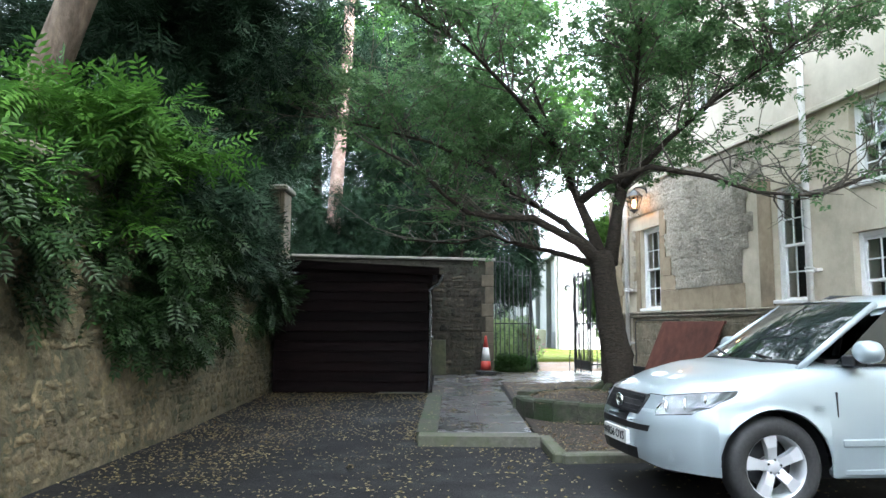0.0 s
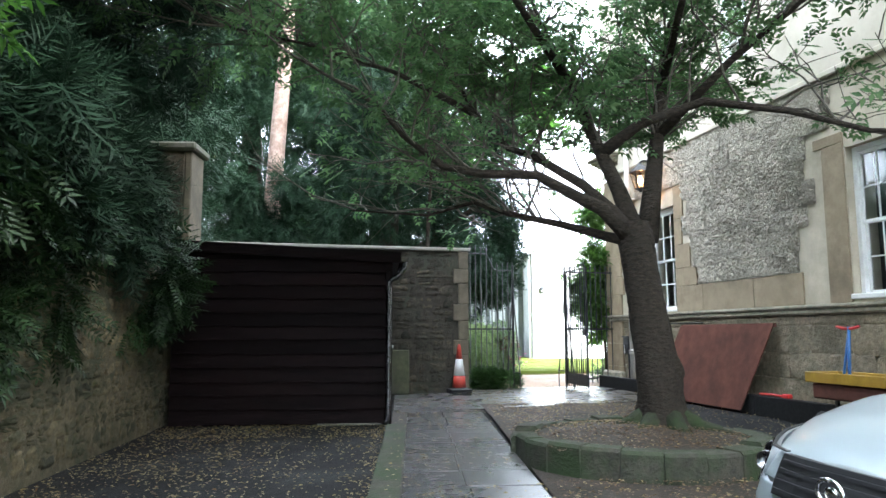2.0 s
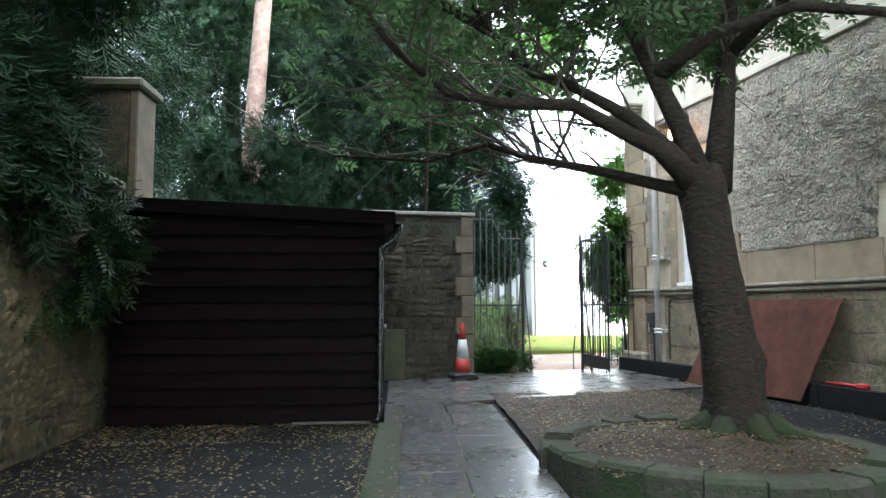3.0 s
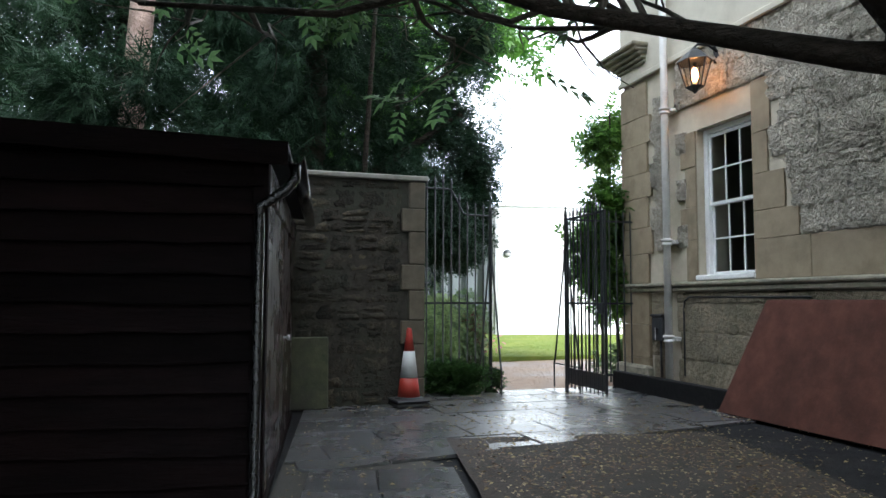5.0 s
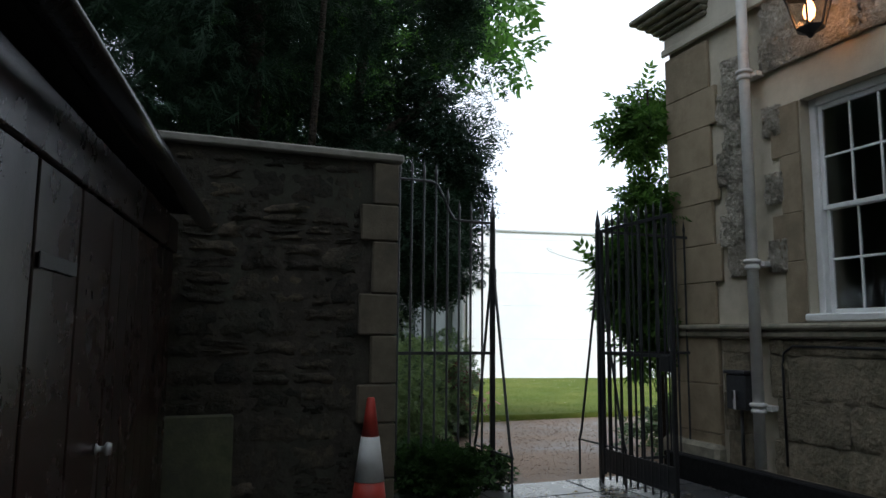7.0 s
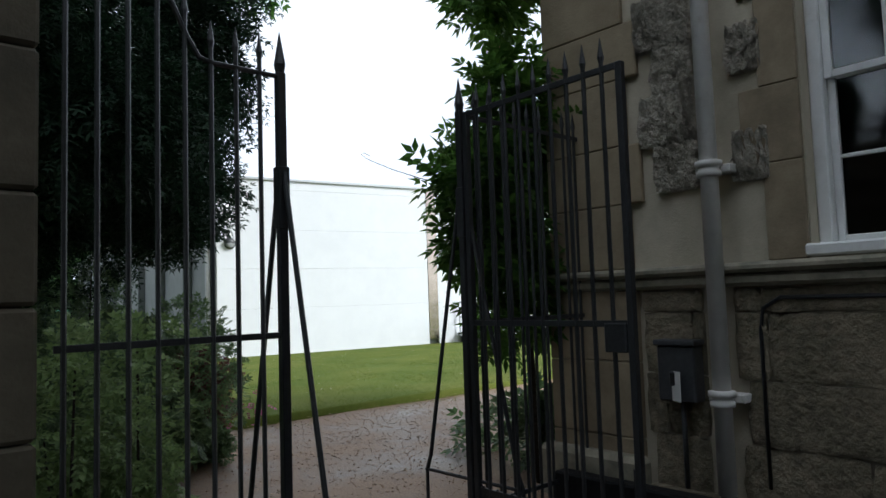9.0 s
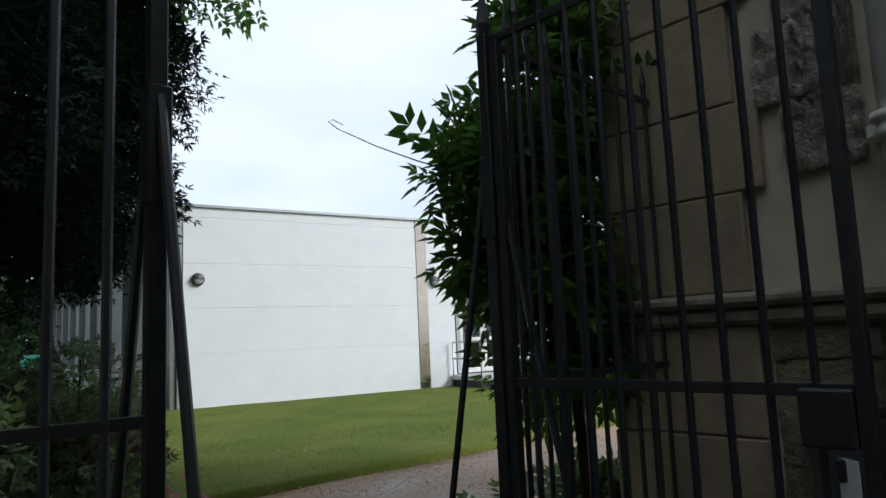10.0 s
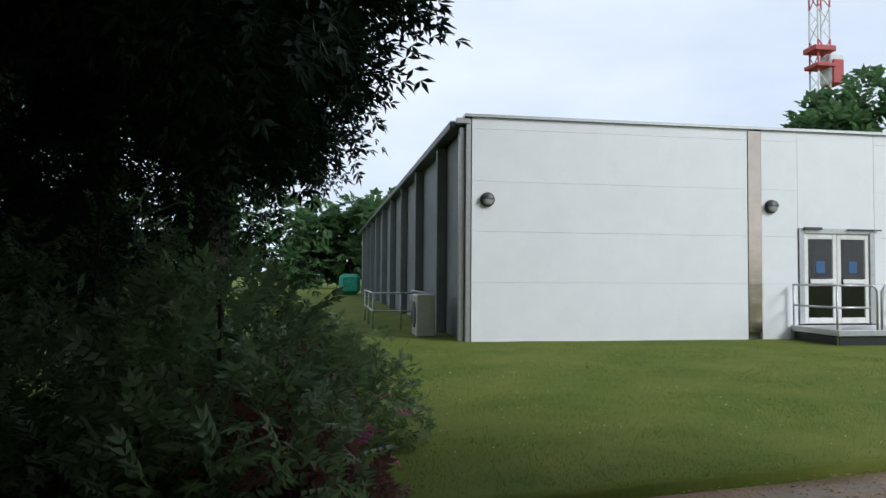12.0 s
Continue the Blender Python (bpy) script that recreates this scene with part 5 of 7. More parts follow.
        part("side_window", g, M_car_glass, c, "dark side glass")
    # screen
    g = Geo()
    nx, nz = 8, 6
    for lift in (0.0, 0.006):
        for j in range(nz + 1):
            t = j / nz
            x, z = 1.08 + 0.75 * t, 1.112 + 0.468 * t
            w = house(x, z) + 0.005
            for i in range(nx + 1):
                u = i / nx * 2 - 1
                g.v.append((x + (0.15 - 0.08 * t) * u * u + lift * -0.5, u * w, z + lift + 0.03 * (1 - u * u) * math.sin(math.pi * t)))
    k = (nx + 1) * (nz + 1)
    for j in range(nz):
        for i in range(nx):
            a = j * (nx + 1) + i
            g.f += [(a, a + 1, a + nx + 2, a + nx + 1), (k + a, k + a + nx + 1, k + a + nx + 2, k + a + 1)]
    part("windscreen", g, M_car_glass, c, "windscreen reflecting leaves", True)
    part("wiper", Geo().tube([(1.10, -0.50, 1.135), (1.16, -0.05, 1.165), (1.20, 0.12, 1.18)], 0.010, 6).tube([(1.07, 0.12, 1.13), (1.22, 0.60, 1.175)], 0.010, 6), M_car_black, c)
    part("scuttle", Geo().add([(1.04, -0.45, 1.113), (1.04, 0.45, 1.113), (1.22, 0.73, 1.124), (1.22, -0.73, 1.124), (1.04, -0.45, 1.06), (1.04, 0.45, 1.06), (1.22, 0.73, 1.06), (1.22, -0.73, 1.06)], [(0, 1, 2, 3), (7, 6, 5, 4), (0, 4, 5, 1), (1, 5, 6, 2), (2, 6, 7, 3), (3, 7, 4, 0)]), M_car_black, c)

    # dashboard and seats behind the glass
    part("dashboard", Geo().box(1.40, -0.70, 0.95, 1.75, 0.70, 1.13, 0.05), M_car_black, c)
    for y in (-0.38, 0.38):
        part("seat", Geo().box(2.35, y - 0.25, 0.6, 2.85, y + 0.25, 0.85, 0.06).box(2.75, y - 0.24, 0.8, 2.92, y + 0.24, 1.35, 0.06).box(2.82, y - 0.13, 1.36, 2.92, y + 0.13, 1.53, 0.04), M_car_black, c)
    part("tail_panel", Geo().box(3.96, -0.66, 1.0, 4.2, 0.66, 1.55, 0.03), M_car_black, c)

    def nose(y, z, out=0.0):
        """The x of the nose's skin at (y, z)."""
        return raked(ramp(abs(y) / (1.0 if z < 0.8 else 0.985), NOSE), z) - out

    def skin(name, outline, out, material, label="", thick=0.03, cols=10):
        """A panel that follows the nose: rows of (z, y_from, y_to, and z at y_to where it differs)."""
        g = Geo()
        for o in (out, out - thick):
            for row in outline:
                z0, ya, yb, z1 = (*row, row[0])[:4]
                for i in range(cols + 1):
                    y, z = ya + (yb - ya) * i / cols, z0 + (z1 - z0) * i / cols
                    g.v.append((nose(y, z, o), y, z))
        r = len(outline)
        w = cols + 1
        for j in range(r - 1):
            for i in range(cols):
                a = j * w + i
                g.f += [(a, a + w, a + w + 1, a + 1), (r * w + a, r * w + a + 1, r * w + a + w + 1, r * w + a + w)]
        for i in range(cols):
            g.f += [(i, i + 1, r * w + i + 1, r * w + i), ((r - 1) * w + i, r * w + (r - 1) * w + i, r * w + (r - 1) * w + i + 1, (r - 1) * w + i + 1)]
        for j in range(r - 1):
            a, b = j * w, j * w + cols
            g.f += [(a, r * w + a, r * w + a + w, a + w), (b, b + w, r * w + b + w, r * w + b)]
        return part(name, g, material, c, label, False)

    skin("grille", [(0.69, -0.365, 0.365), (0.73, -0.375, 0.375), (0.80, -0.38, 0.38), (0.845, -0.375, 0.375)], 0.012, M_car_black, "black mesh grille")
    for z in (0.71, 0.745, 0.785, 0.82):
        skin("grille_slat", [(z - 0.006, -0.355, 0.355), (z + 0.006, -0.36, 0.36)], 0.018, M_car_black, thick=0.014)
    bm_ = Matrix.Translation((nose(0, 0.765, 0.03), 0, 0.765)) @ Matrix.Rotation(radians(-90), 4, "Y") @ Matrix.Diagonal((0.72, 1, 1, 1))
    g = Geo()
    ringp = [(bm_ @ Vector((0.066 * math.cos(t), 0.066 * math.sin(t), 0.01))) for t in [2 * math.pi * k / 24 for k in range(25)]]
    g.tube(ringp, 0.010, 6)
    g.lathe([(0.036, 0.0), (0.032, 0.012), (0.01, 0.016)], 16, bm_)
    part("badge", g, M_chrome, c, "plain chrome oval badge", True)
    for sgn in (-1, 1):
        lens = [(0.706, 0.55, 0.74, 0.733), (0.755, 0.535, 0.80, 0.785), (0.80, 0.54, 0.832, 0.85), (0.846, 0.555, 0.842, 0.902)]
        hl = skin("headlight", [(za, sgn * ya, sgn * yb, zb2) for za, ya, yb, zb2 in lens], 0.014, M_lamp_glass, "clear headlight", thick=0.008, cols=12)
        skin("headlight_bowl", [(za, sgn * ya, sgn * yb, zb2) for za, ya, yb, zb2 in lens], 0.0045, M_bowl, thick=0.04, cols=12).parent = hl
        edge_lo, edge_hi = lens[0], lens[-1]
        for rows in ([(edge_lo[0] - 0.007, edge_lo[1] - 0.006, edge_lo[2] + 0.006, edge_lo[3] - 0.007), edge_lo], [edge_hi, (edge_hi[0] + 0.007, edge_hi[1] - 0.006, edge_hi[2] + 0.006, edge_hi[3] + 0.007)]):
            skin("lamp_surround", [(za, sgn * ya, sgn * yb, zb2) for za, ya, yb, zb2 in rows], 0.006, M_car_black, thick=0.02, cols=12).parent = hl
        for yy, zz2, rr in ((0.60, 0.775, 0.047), (0.69, 0.80, 0.05), (0.77, 0.835, 0.034)):
            mm = Matrix.Translation((nose(yy, zz2, 0.004), sgn * yy, zz2)) @ Matrix.Rotation(sgn * radians(38), 4, "Z") @ Matrix.Rotation(radians(-90), 4, "Y")
            part("lamp_reflector", Geo().lathe([(rr, 0.004), (rr * 0.95, 0.007), (rr * 0.8, 0.0), (rr * 0.35, -0.01), (0.006, 0.003)], 18, mm), M_chrome, hl, smooth=True)
        skin("bonnet_seam", [(0.849, sgn * 0.38, sgn * 0.55), (0.854, sgn * 0.38, sgn * 0.55)], 0.003, M_car_black, thick=0.02, cols=4)
        mm = Matrix.Translation((nose(0.66, 0.43, 0.004), sgn * 0.66, 0.43)) @ Matrix.Rotation(sgn * radians(30), 4, "Z") @ Matrix.Rotation(radians(-86), 4, "Y")
        part("fog_lamp", Geo().lathe([(0.06, -0.02), (0.06, 0.012), (0.048, 0.02), (0.01, 0.024)], 18, mm), M_lamp_glass, c, smooth=True)
        mr = part("door_mirror", Geo().lathe([(0.0, -0.075), (0.06, -0.072), (0.095, -0.04), (0.10, 0.02), (0.092, 0.06), (0.085, 0.065)], 20, Matrix.Translation((1.56, sgn * 0.985, 1.20)) @ Matrix.Diagonal((1, 1.15, 0.86, 1)) @ Matrix.Rotation(radians(90), 4, "Y")), M_car, c, "silver door mirror", True)
        part("mirror_arm", Geo().box(1.50, min(sgn * 0.77, sgn * 0.92), 1.09, 1.62, max(sgn * 0.77, sgn * 0.92), 1.17, 0.012), M_car_black, mr)
        # door seams, handles, sill moulding
        w = 0.904
        for x in (1.36, 2.50, 3.30):
            part("door_seam", Geo().box(x, min(sgn * 0.86, sgn * (w + 0.002)), 0.36, x + 0.008, max(sgn * 0.86, sgn * (w + 0.002)), 0.90), M_car_black, c)
        for x in (2.25, 3.05):
            part("door_handle", Geo().box(x, min(sgn * 0.89, sgn * 0.93), 0.86, x + 0.20, max(sgn * 0.89, sgn * 0.93), 0.895, 0.01), M_car, c)
        part("side_moulding", Geo().box(1.38, min(sgn * 0.90, sgn * 0.922), 0.50, 3.05, max(sgn * 0.90, sgn * 0.922), 0.56, 0.01), M_car, c)
        part("sill", Geo().box(1.32, min(sgn * 0.80, sgn * 0.90), 0.27, 3.08, max(sgn * 0.80, sgn * 0.90), 0.36, 0.03), M_car, c)
        part("side_repeater", Geo().box(1.18, min(sgn * 0.898, sgn * 0.908), 0.76, 1.26, max(sgn * 0.898, sgn * 0.908), 0.80, 0.004), M_lamp_glass, c)
    skin("lower_intake", [(0.345, -0.36, 0.36), (0.435, -0.38, 0.38)], 0.008, M_car_black)
    skin("bumper_slot", [(0.572, -0.50, 0.50), (0.62, -0.52, 0.52)], 0.006, M_car_black)
    pl = skin("number_plate", [(0.443, -0.26, 0.26), (0.553, -0.26, 0.26)], 0.03, M_plate, "white number plate", cols=4)
    text = bpy.data.curves.new("plate_letters", "FONT")
    text.body, text.size, text.align_x, text.align_y, text.extrude = "WR56 OYS", 0.098, "CENTER", "CENTER", 0.002
    carrier = bpy.data.objects.new("plate_letters", text)
    letters = bpy.data.meshes.new_from_object(carrier)
    bpy.data.objects.remove(carrier)
    letters.transform(Matrix(((0, 0, -1, nose(0, 0.50, 0.036)), (-1, 0, 0, 0), (0, 1, 0, 0.50), (0, 0, 0, 1))))
    letters.materials.clear()
    letters.materials.append(M_car_black)
    part("plate_letters", letters, None, pl, "black plate letters")
    part("underbody", Geo().box(0.55, -0.72, 0.24, 4.15, 0.72, 0.40, 0.02), M_car_black, c)
    for w in wx:
        for sgn in (-1, 1):
            g = Geo()
            pts = []
            for o in (0.60, 0.885):
                pts += [(w + 0.412 * math.cos(a), sgn * o, axle + 0.412 * math.sin(a)) for a in [math.pi * k / 16 for k in range(17)]]
            g.add(pts, [(k, k + 1, 17 + k + 1, 17 + k) for k in range(16)])
            part("arch_liner", g, M_car_black, c)
    part("inner_block", Geo().box(0.5, -0.58, 0.35, 4.0, 0.58, 0.9), M_car_black, c)
    # wheels
    for w in wx:
        for sgn in (-1, 1):
            mw = Matrix.Translation((w, sgn * 0.79, axle)) @ Matrix.Diagonal((1.03, 1.0, 1.03, 1)) @ Matrix.Rotation(radians(-90 * sgn), 4, "X") @ Matrix.Rotation(radians(13), 4, "Z")
            wh = part("wheel", Geo().lathe([(0.06, -0.06), (0.062, 0.05), (0.034, 0.066), (0.0, 0.068)], 20), M_alloy, c, m=mw, smooth=True)
            part("tyre", Geo().lathe([(0.225, -0.105), (0.30, -0.115), (0.335, -0.10), (0.35, -0.07), (0.352, 0.07), (0.335, 0.10), (0.30, 0.115), (0.232, 0.105), (0.225, 0.09)], 40, cap=False), M_rubber, wh, smooth=True)
            part("rim", Geo().lathe([(0.228, -0.10), (0.215, -0.02), (0.21, 0.05), (0.222, 0.09), (0.236, 0.104), (0.236, 0.10), (0.20, -0.09)], 40, cap=False), M_alloy, wh, "bright alloy rim", True)
            part("brake_disc", Geo().lathe([(0.16, -0.06), (0.16, -0.045), (0.05, -0.04)], 24), M_iron, wh)
            for k in range(5):
                sm = Matrix.Rotation(2 * math.pi * (k + 0.2) / 5, 4, "Z")
                part("spoke", Geo().add([(0.05, -0.034, 0.06), (0.05, 0.034, 0.06), (0.222, 0.052, 0.082), (0.222, -0.052, 0.082), (0.05, -0.028, 0.01), (0.05, 0.028, 0.01), (0.218, 0.042, 0.03), (0.218, -0.042, 0.03), (0.14, -0.036, 0.085), (0.14, 0.036, 0.085)],
                     [(0, 8, 9, 1), (8, 3, 2, 9), (7, 6, 5, 4)[::-1], (0, 4, 7, 3, 8), (1, 9, 2, 6, 5), (3, 7, 6, 2), (0, 1, 5, 4)], sm), M_alloy, wh)
            for k in range(5):
                a = 2 * math.pi * k / 5
                part("wheel_nut", Geo().lathe([(0.011, 0.055), (0.010, 0.072)], 6, Matrix.Translation((0.05 * math.cos(a), 0.05 * math.sin(a), 0))), M_chrome, wh)
    return c


M_car = plain("silver_blue_paint", (0.33, 0.385, 0.405), 0.32, 0.35, 0.5, 0.8)
M_car.node_tree.nodes["Principled BSDF"].inputs["Coat Roughness"].default_value = 0.04
M_car_black = plain("car_trim", (0.012, 0.012, 0.013), 0.45)
M_car_glass = plain("tinted_car_glass", (0.012, 0.016, 0.016), 0.03, 0.0, 0.8)
M_chrome = plain("chrome", (0.75, 0.76, 0.77), 0.10, 1.0)
M_bowl = plain("lamp_bowl", (0.30, 0.31, 0.32), 0.35, 0.7)
M_alloy = plain("alloy_wheel", (0.60, 0.61, 0.63), 0.32, 0.35, 0.5, 0.5)
M_lamp_glass = glass("headlight_glass", (0.95, 0.97, 0.98))
M_plate = plain("number_plate_white", (0.70, 0.70, 0.67), 0.5)
car(basis((1.726, 7.45, 0.0), (0.992, 0.1256)))


# ---- the tree in its round bed ----
BED = (2.55, 12.2)
pl = thing("tree_planter", "low round bed of mossy stone blocks filled with soil", "planter", Matrix.Translation((*BED, ground_z(*BED))), kind="structure")
for k in range(22):
    a0, a1 = 2 * math.pi * k / 22 + 0.003, 2 * math.pi * (k + 1) / 22 - 0.003
    g = Geo()
    h = 0.28 + rs.uniform(-0.03, 0.035)
    ro, ri = 1.28 + rs.uniform(-0.04, 0.03), 1.02 + rs.uniform(-0.04, 0.04)
    q = []
    for z, e in ((-0.1, 0.0), (h - 0.03, 0.0), (h, 0.025)):
        q += [((ro - e) * math.cos(a0), (ro - e) * math.sin(a0), z), ((ro - e) * math.cos((a0 + a1) / 2), (ro - e) * math.sin((a0 + a1) / 2), z), ((ro - e) * math.cos(a1), (ro - e) * math.sin(a1), z),
              ((ri + e) * math.cos(a1), (ri + e) * math.sin(a1), z), ((ri + e) * math.cos((a0 + a1) / 2), (ri + e) * math.sin((a0 + a1) / 2), z), ((ri + e) * math.cos(a0), (ri + e) * math.sin(a0), z)]
    g.add(q, [(i * 6 + j, i * 6 + (j + 1) % 6, (i + 1) * 6 + (j + 1) % 6, (i + 1) * 6 + j) for i in range(2) for j in range(6)] + [(12, 13, 14, 15, 16, 17)])
    part("edge_block", g, M_planter, pl)
g = Geo()
for j in range(9):
    for k in range(40):
        r, a = 1.1 * j / 8, 2 * math.pi * k / 40
        x, y = r * math.cos(a), r * math.sin(a)
        g.v.append((x, y, 0.24 + 0.10 * (1 - (j / 8) ** 2) + 0.025 * noise.noise((x * 4, y * 4, 0))))
g.f = [(j * 40 + k, j * 40 + (k + 1) % 40, (j + 1) * 40 + (k + 1) % 40, (j + 1) * 40 + k) for j in range(8) for k in range(40)]
part("bed_soil", g, M_soil, pl, "brown soil with leaf litter", True)


def wobble_path(a, b, n, amp, r, bend=(0, 0, 0)):
    a, b = Vector(a), Vector(b)
    pts = []
    for i in range(n + 1):
        t = i / n
        p = a.lerp(b, t) + Vector(bend) * (t * (1 - t) * 4)
        if 0 < i:
            p += Vector((r.uniform(-1, 1), r.uniform(-1, 1), r.uniform(-1, 1))) * amp
        pts.append(p)
    return pts


def main_tree():
    r = random.Random(21)
    rng = np.random.default_rng(21)
    t = thing("cherry_tree", "spreading tree with dark ringed bark and grey-green leaves", "tree", Matrix.Identity(4))
    base = Vector((2.91, 12.45, 0.0))
    g = Geo()
    prof = [(0.20, 0.46), (0.30, 0.36), (0.42, 0.285), (0.65, 0.238), (1.0, 0.222), (1.4, 0.208), (1.8, 0.192), (2.15, 0.185), (2.4, 0.195), (2.55, 0.16)]
    n = 48
    tall = [0.20 + 2.35 * i / 60 for i in range(61)]
    for z, rad in [(z, ramp(z, prof)) for z in tall]:
        lean = Vector((-0.115 * max(0, z - 0.4), 0, 0))
        for k in range(n):
            a = 2 * math.pi * k / n
            root = 1 + (0.38 * max(0.0, math.sin(a * 5 + 0.7)) * max(0.0, 1 - (z - 0.2) / 0.35)) + 0.05 * math.sin(a * 3 + z * 2.5) + 0.05 * noise.noise((math.cos(a) * 2, math.sin(a) * 2, z * 3)) + 0.05 * noise.noise((math.cos(a) * 5, math.sin(a) * 5, z * 14)) + 0.014 * noise.noise((math.cos(a) * 3, math.sin(a) * 3, z * 40)) + 0.03 * noise.noise((math.cos(a) * 9, math.sin(a) * 9, z * 9))
            bulge = 0.22 * math.exp(-((z - 0.95) / 0.13) ** 2 - ((a - 5.9) / 0.3) ** 2)
            g.v.append(tuple(base + lean + Vector((math.cos(a) * rad * (root + bulge), math.sin(a) * rad * (root + bulge), z))))
    g.f = [(j * n + k, j * n + (k + 1) % n, (j + 1) * n + (k + 1) % n, (j + 1) * n + k) for j in range(len(tall) - 1) for k in range(n)]
    g.f.append(tuple((len(tall) - 1) * n + k for k in range(n)))
    part("trunk", g, M_bark, t, "dark ringed bark, knotted on one side", True)
    for k in range(7):
        a = 2 * math.pi * k / 7 + 0.3
        pts = [base + Vector((math.cos(a) * d, math.sin(a) * d, z)) for d, z in ((0.2, 0.45), (0.42, 0.34), (0.70, 0.29), (0.95, 0.22))]
        part("root", Geo().tube(pts, [0.12, 0.085, 0.055, 0.02], 8), M_moss, t, "mossy surface root", True)
    limbs = [
        ([(2.62, 12.4, 2.33), (2.41, 12.6, 2.41), (1.92, 12.9, 2.6), (1.36, 13.1, 2.75), (0.96, 13.2, 2.9), (0.41, 13.3, 2.76), (-0.51, 13.5, 2.85)], 0.08),
        ([(2.57, 12.4, 2.41), (2.3, 12.4, 2.69), (2.04, 12.45, 2.83), (1.61, 12.5, 3.08), (1.0, 12.5, 3.09), (0.56, 12.5, 3.17), (0.12, 12.4, 3.49), (-0.14, 12.2, 3.75), (-0.91, 11.8, 4.1)], 0.11),
        ([(2.64, 12.45, 2.4), (2.41, 12.4, 2.66), (2.14, 12.6, 3.0), (1.68, 12.8, 3.34), (1.36, 13.0, 3.52), (0.97, 13.2, 4.01), (0.68, 13.5, 4.71), (0.3, 13.7, 5.3)], 0.10),
        ([(2.68, 12.45, 2.4), (2.51, 12.5, 2.93), (2.33, 12.6, 3.42), (2.11, 12.8, 4.13), (1.93, 13.0, 4.71), (1.75, 13.2, 5.3), (1.6, 13.5, 6.2)], 0.125),
        ([(2.80, 12.47, 2.35), (2.96, 12.6, 3.19), (3.12, 12.8, 3.97), (3.29, 13.0, 4.74), (3.62, 13.4, 5.61), (3.8, 13.6, 6.5)], 0.14),
        ([(2.36, 12.58, 3.36), (2.75, 12.4, 3.65), (3.4, 12.2, 3.85), (4.12, 11.8, 3.62), (4.69, 11.4, 3.30), (5.3, 10.9, 3.15), (5.6, 10.3, 3.3)], 0.085),
        ([(3.05, 12.7, 3.6), (3.7, 12.2, 4.3), (4.3, 11.8, 4.8), (4.8, 11.2, 5.1), (5.1, 10.6, 5.3)], 0.07),
        ([(2.9, 12.55, 2.9), (3.3, 13.4, 3.7), (3.7, 14.3, 4.3), (4.0, 15.1, 4.7)], 0.07),
        ([(2.05, 12.85, 4.3), (1.3, 12.0, 4.9), (0.5, 11.2, 5.4), (-0.4, 10.5, 5.7)], 0.06),
        ([(3.2, 12.9, 4.3), (3.1, 11.8, 5.0), (2.9, 10.7, 5.5), (2.7, 9.8, 5.7)], 0.06),
        ([(0.97, 13.2, 4.0), (0.0, 12.9, 4.4), (-1.0, 12.6, 4.6), (-2.0, 12.3, 4.7)], 0.05),
    ]
    leaf_at, leaf_way = [], []
    twigs = Geo()
    for li, (pts, rad) in enumerate(limbs):
        pts = [Vector(p) for p in pts]
        k = len(pts)
        part("limb", Geo().tube(pts, [max(0.012, rad * (0.92 - 0.80 * (i / (k - 1)) ** 0.7)) for i in range(k)], 10), M_bark, t, smooth=True)
        low = max(p.z for p in pts) < 4
        for _ in range(30 if not low else 22):
            u = r.uniform(0.28, 1.0) * (k - 1)
            i = min(k - 2, int(u))
            p = pts[i].lerp(pts[i + 1], u - i)
            along = (pts[i + 1] - pts[i]).normalized()
            d = (along * r.uniform(0.2, 0.9) + Vector((r.uniform(-1, 1), r.uniform(-0.7, 1), r.uniform(0.0, 0.95)))).normalized()
            ln = r.uniform(0.7, 1.9)
            path = wobble_path(p, p + d * ln, 5, 0.05, r, (0, 0, r.uniform(-0.1, 0.12)))
            if path[-1].z < 2.85 and path[-1].y < 12.2:
                continue
            twigs.tube(path, [0.016, 0.014, 0.011, 0.009, 0.006, 0.004], 5, False)
            bare = (path[-1].z < 3.25 and r.random() < 0.78) or r.random() < 0.22
            for _ in range(5):
                v = r.uniform(0.35, 1.0) * 5
                j = min(4, int(v))
                q = path[j].lerp(path[j + 1], v - j)
                e = (d * 0.5 + Vector((r.uniform(-1, 1), r.uniform(-1, 1), r.uniform(-0.5, 0.5)))).normalized()
                sub = wobble_path(q, q + e * r.uniform(0.3, 0.8), 3, 0.03, r)
                twigs.tube(sub, [0.007, 0.006, 0.004, 0.0025], 4, False)
                if bare:
                    continue
                for s in sub[1:]:
                    for _ in range(0 if (s.x > 3.1 and s.z < 4.3 and r.random() < 0.8) or (s.x < 1.6 and s.z < 4.3 and r.random() < 0.55) else r.choice((2, 3)) if s.z > 3.6 else 1):
                        leaf_at.append(s + Vector((r.uniform(-0.1, 0.1), r.uniform(-0.1, 0.1), r.uniform(-0.08, 0.08))))
                        leaf_way.append(e * 0.6 + Vector((r.uniform(-1, 1), r.uniform(-1, 1), r.uniform(-0.9, 0.35))))
    part("branchwork", twigs, M_twig, t, smooth=True)
    tm = twig_template(4, 0.20, 0.085, 0.036, 50)
    n = len(leaf_at)
    ups = np.tile([[0, 0, 1.0]], (n, 1)) + rng.normal(size=(n, 3)) * 0.45
    v, f = spread(tm, np.array([tuple(p) for p in leaf_at]), np.array([tuple(p) for p in leaf_way]), rng.uniform(0.75, 1.35, n), rng, ups)
    part("crown", big_mesh("crown", v, f, M_leaf_main), None, t, "grey-green leaves with gaps of sky")
    return t


main_tree()


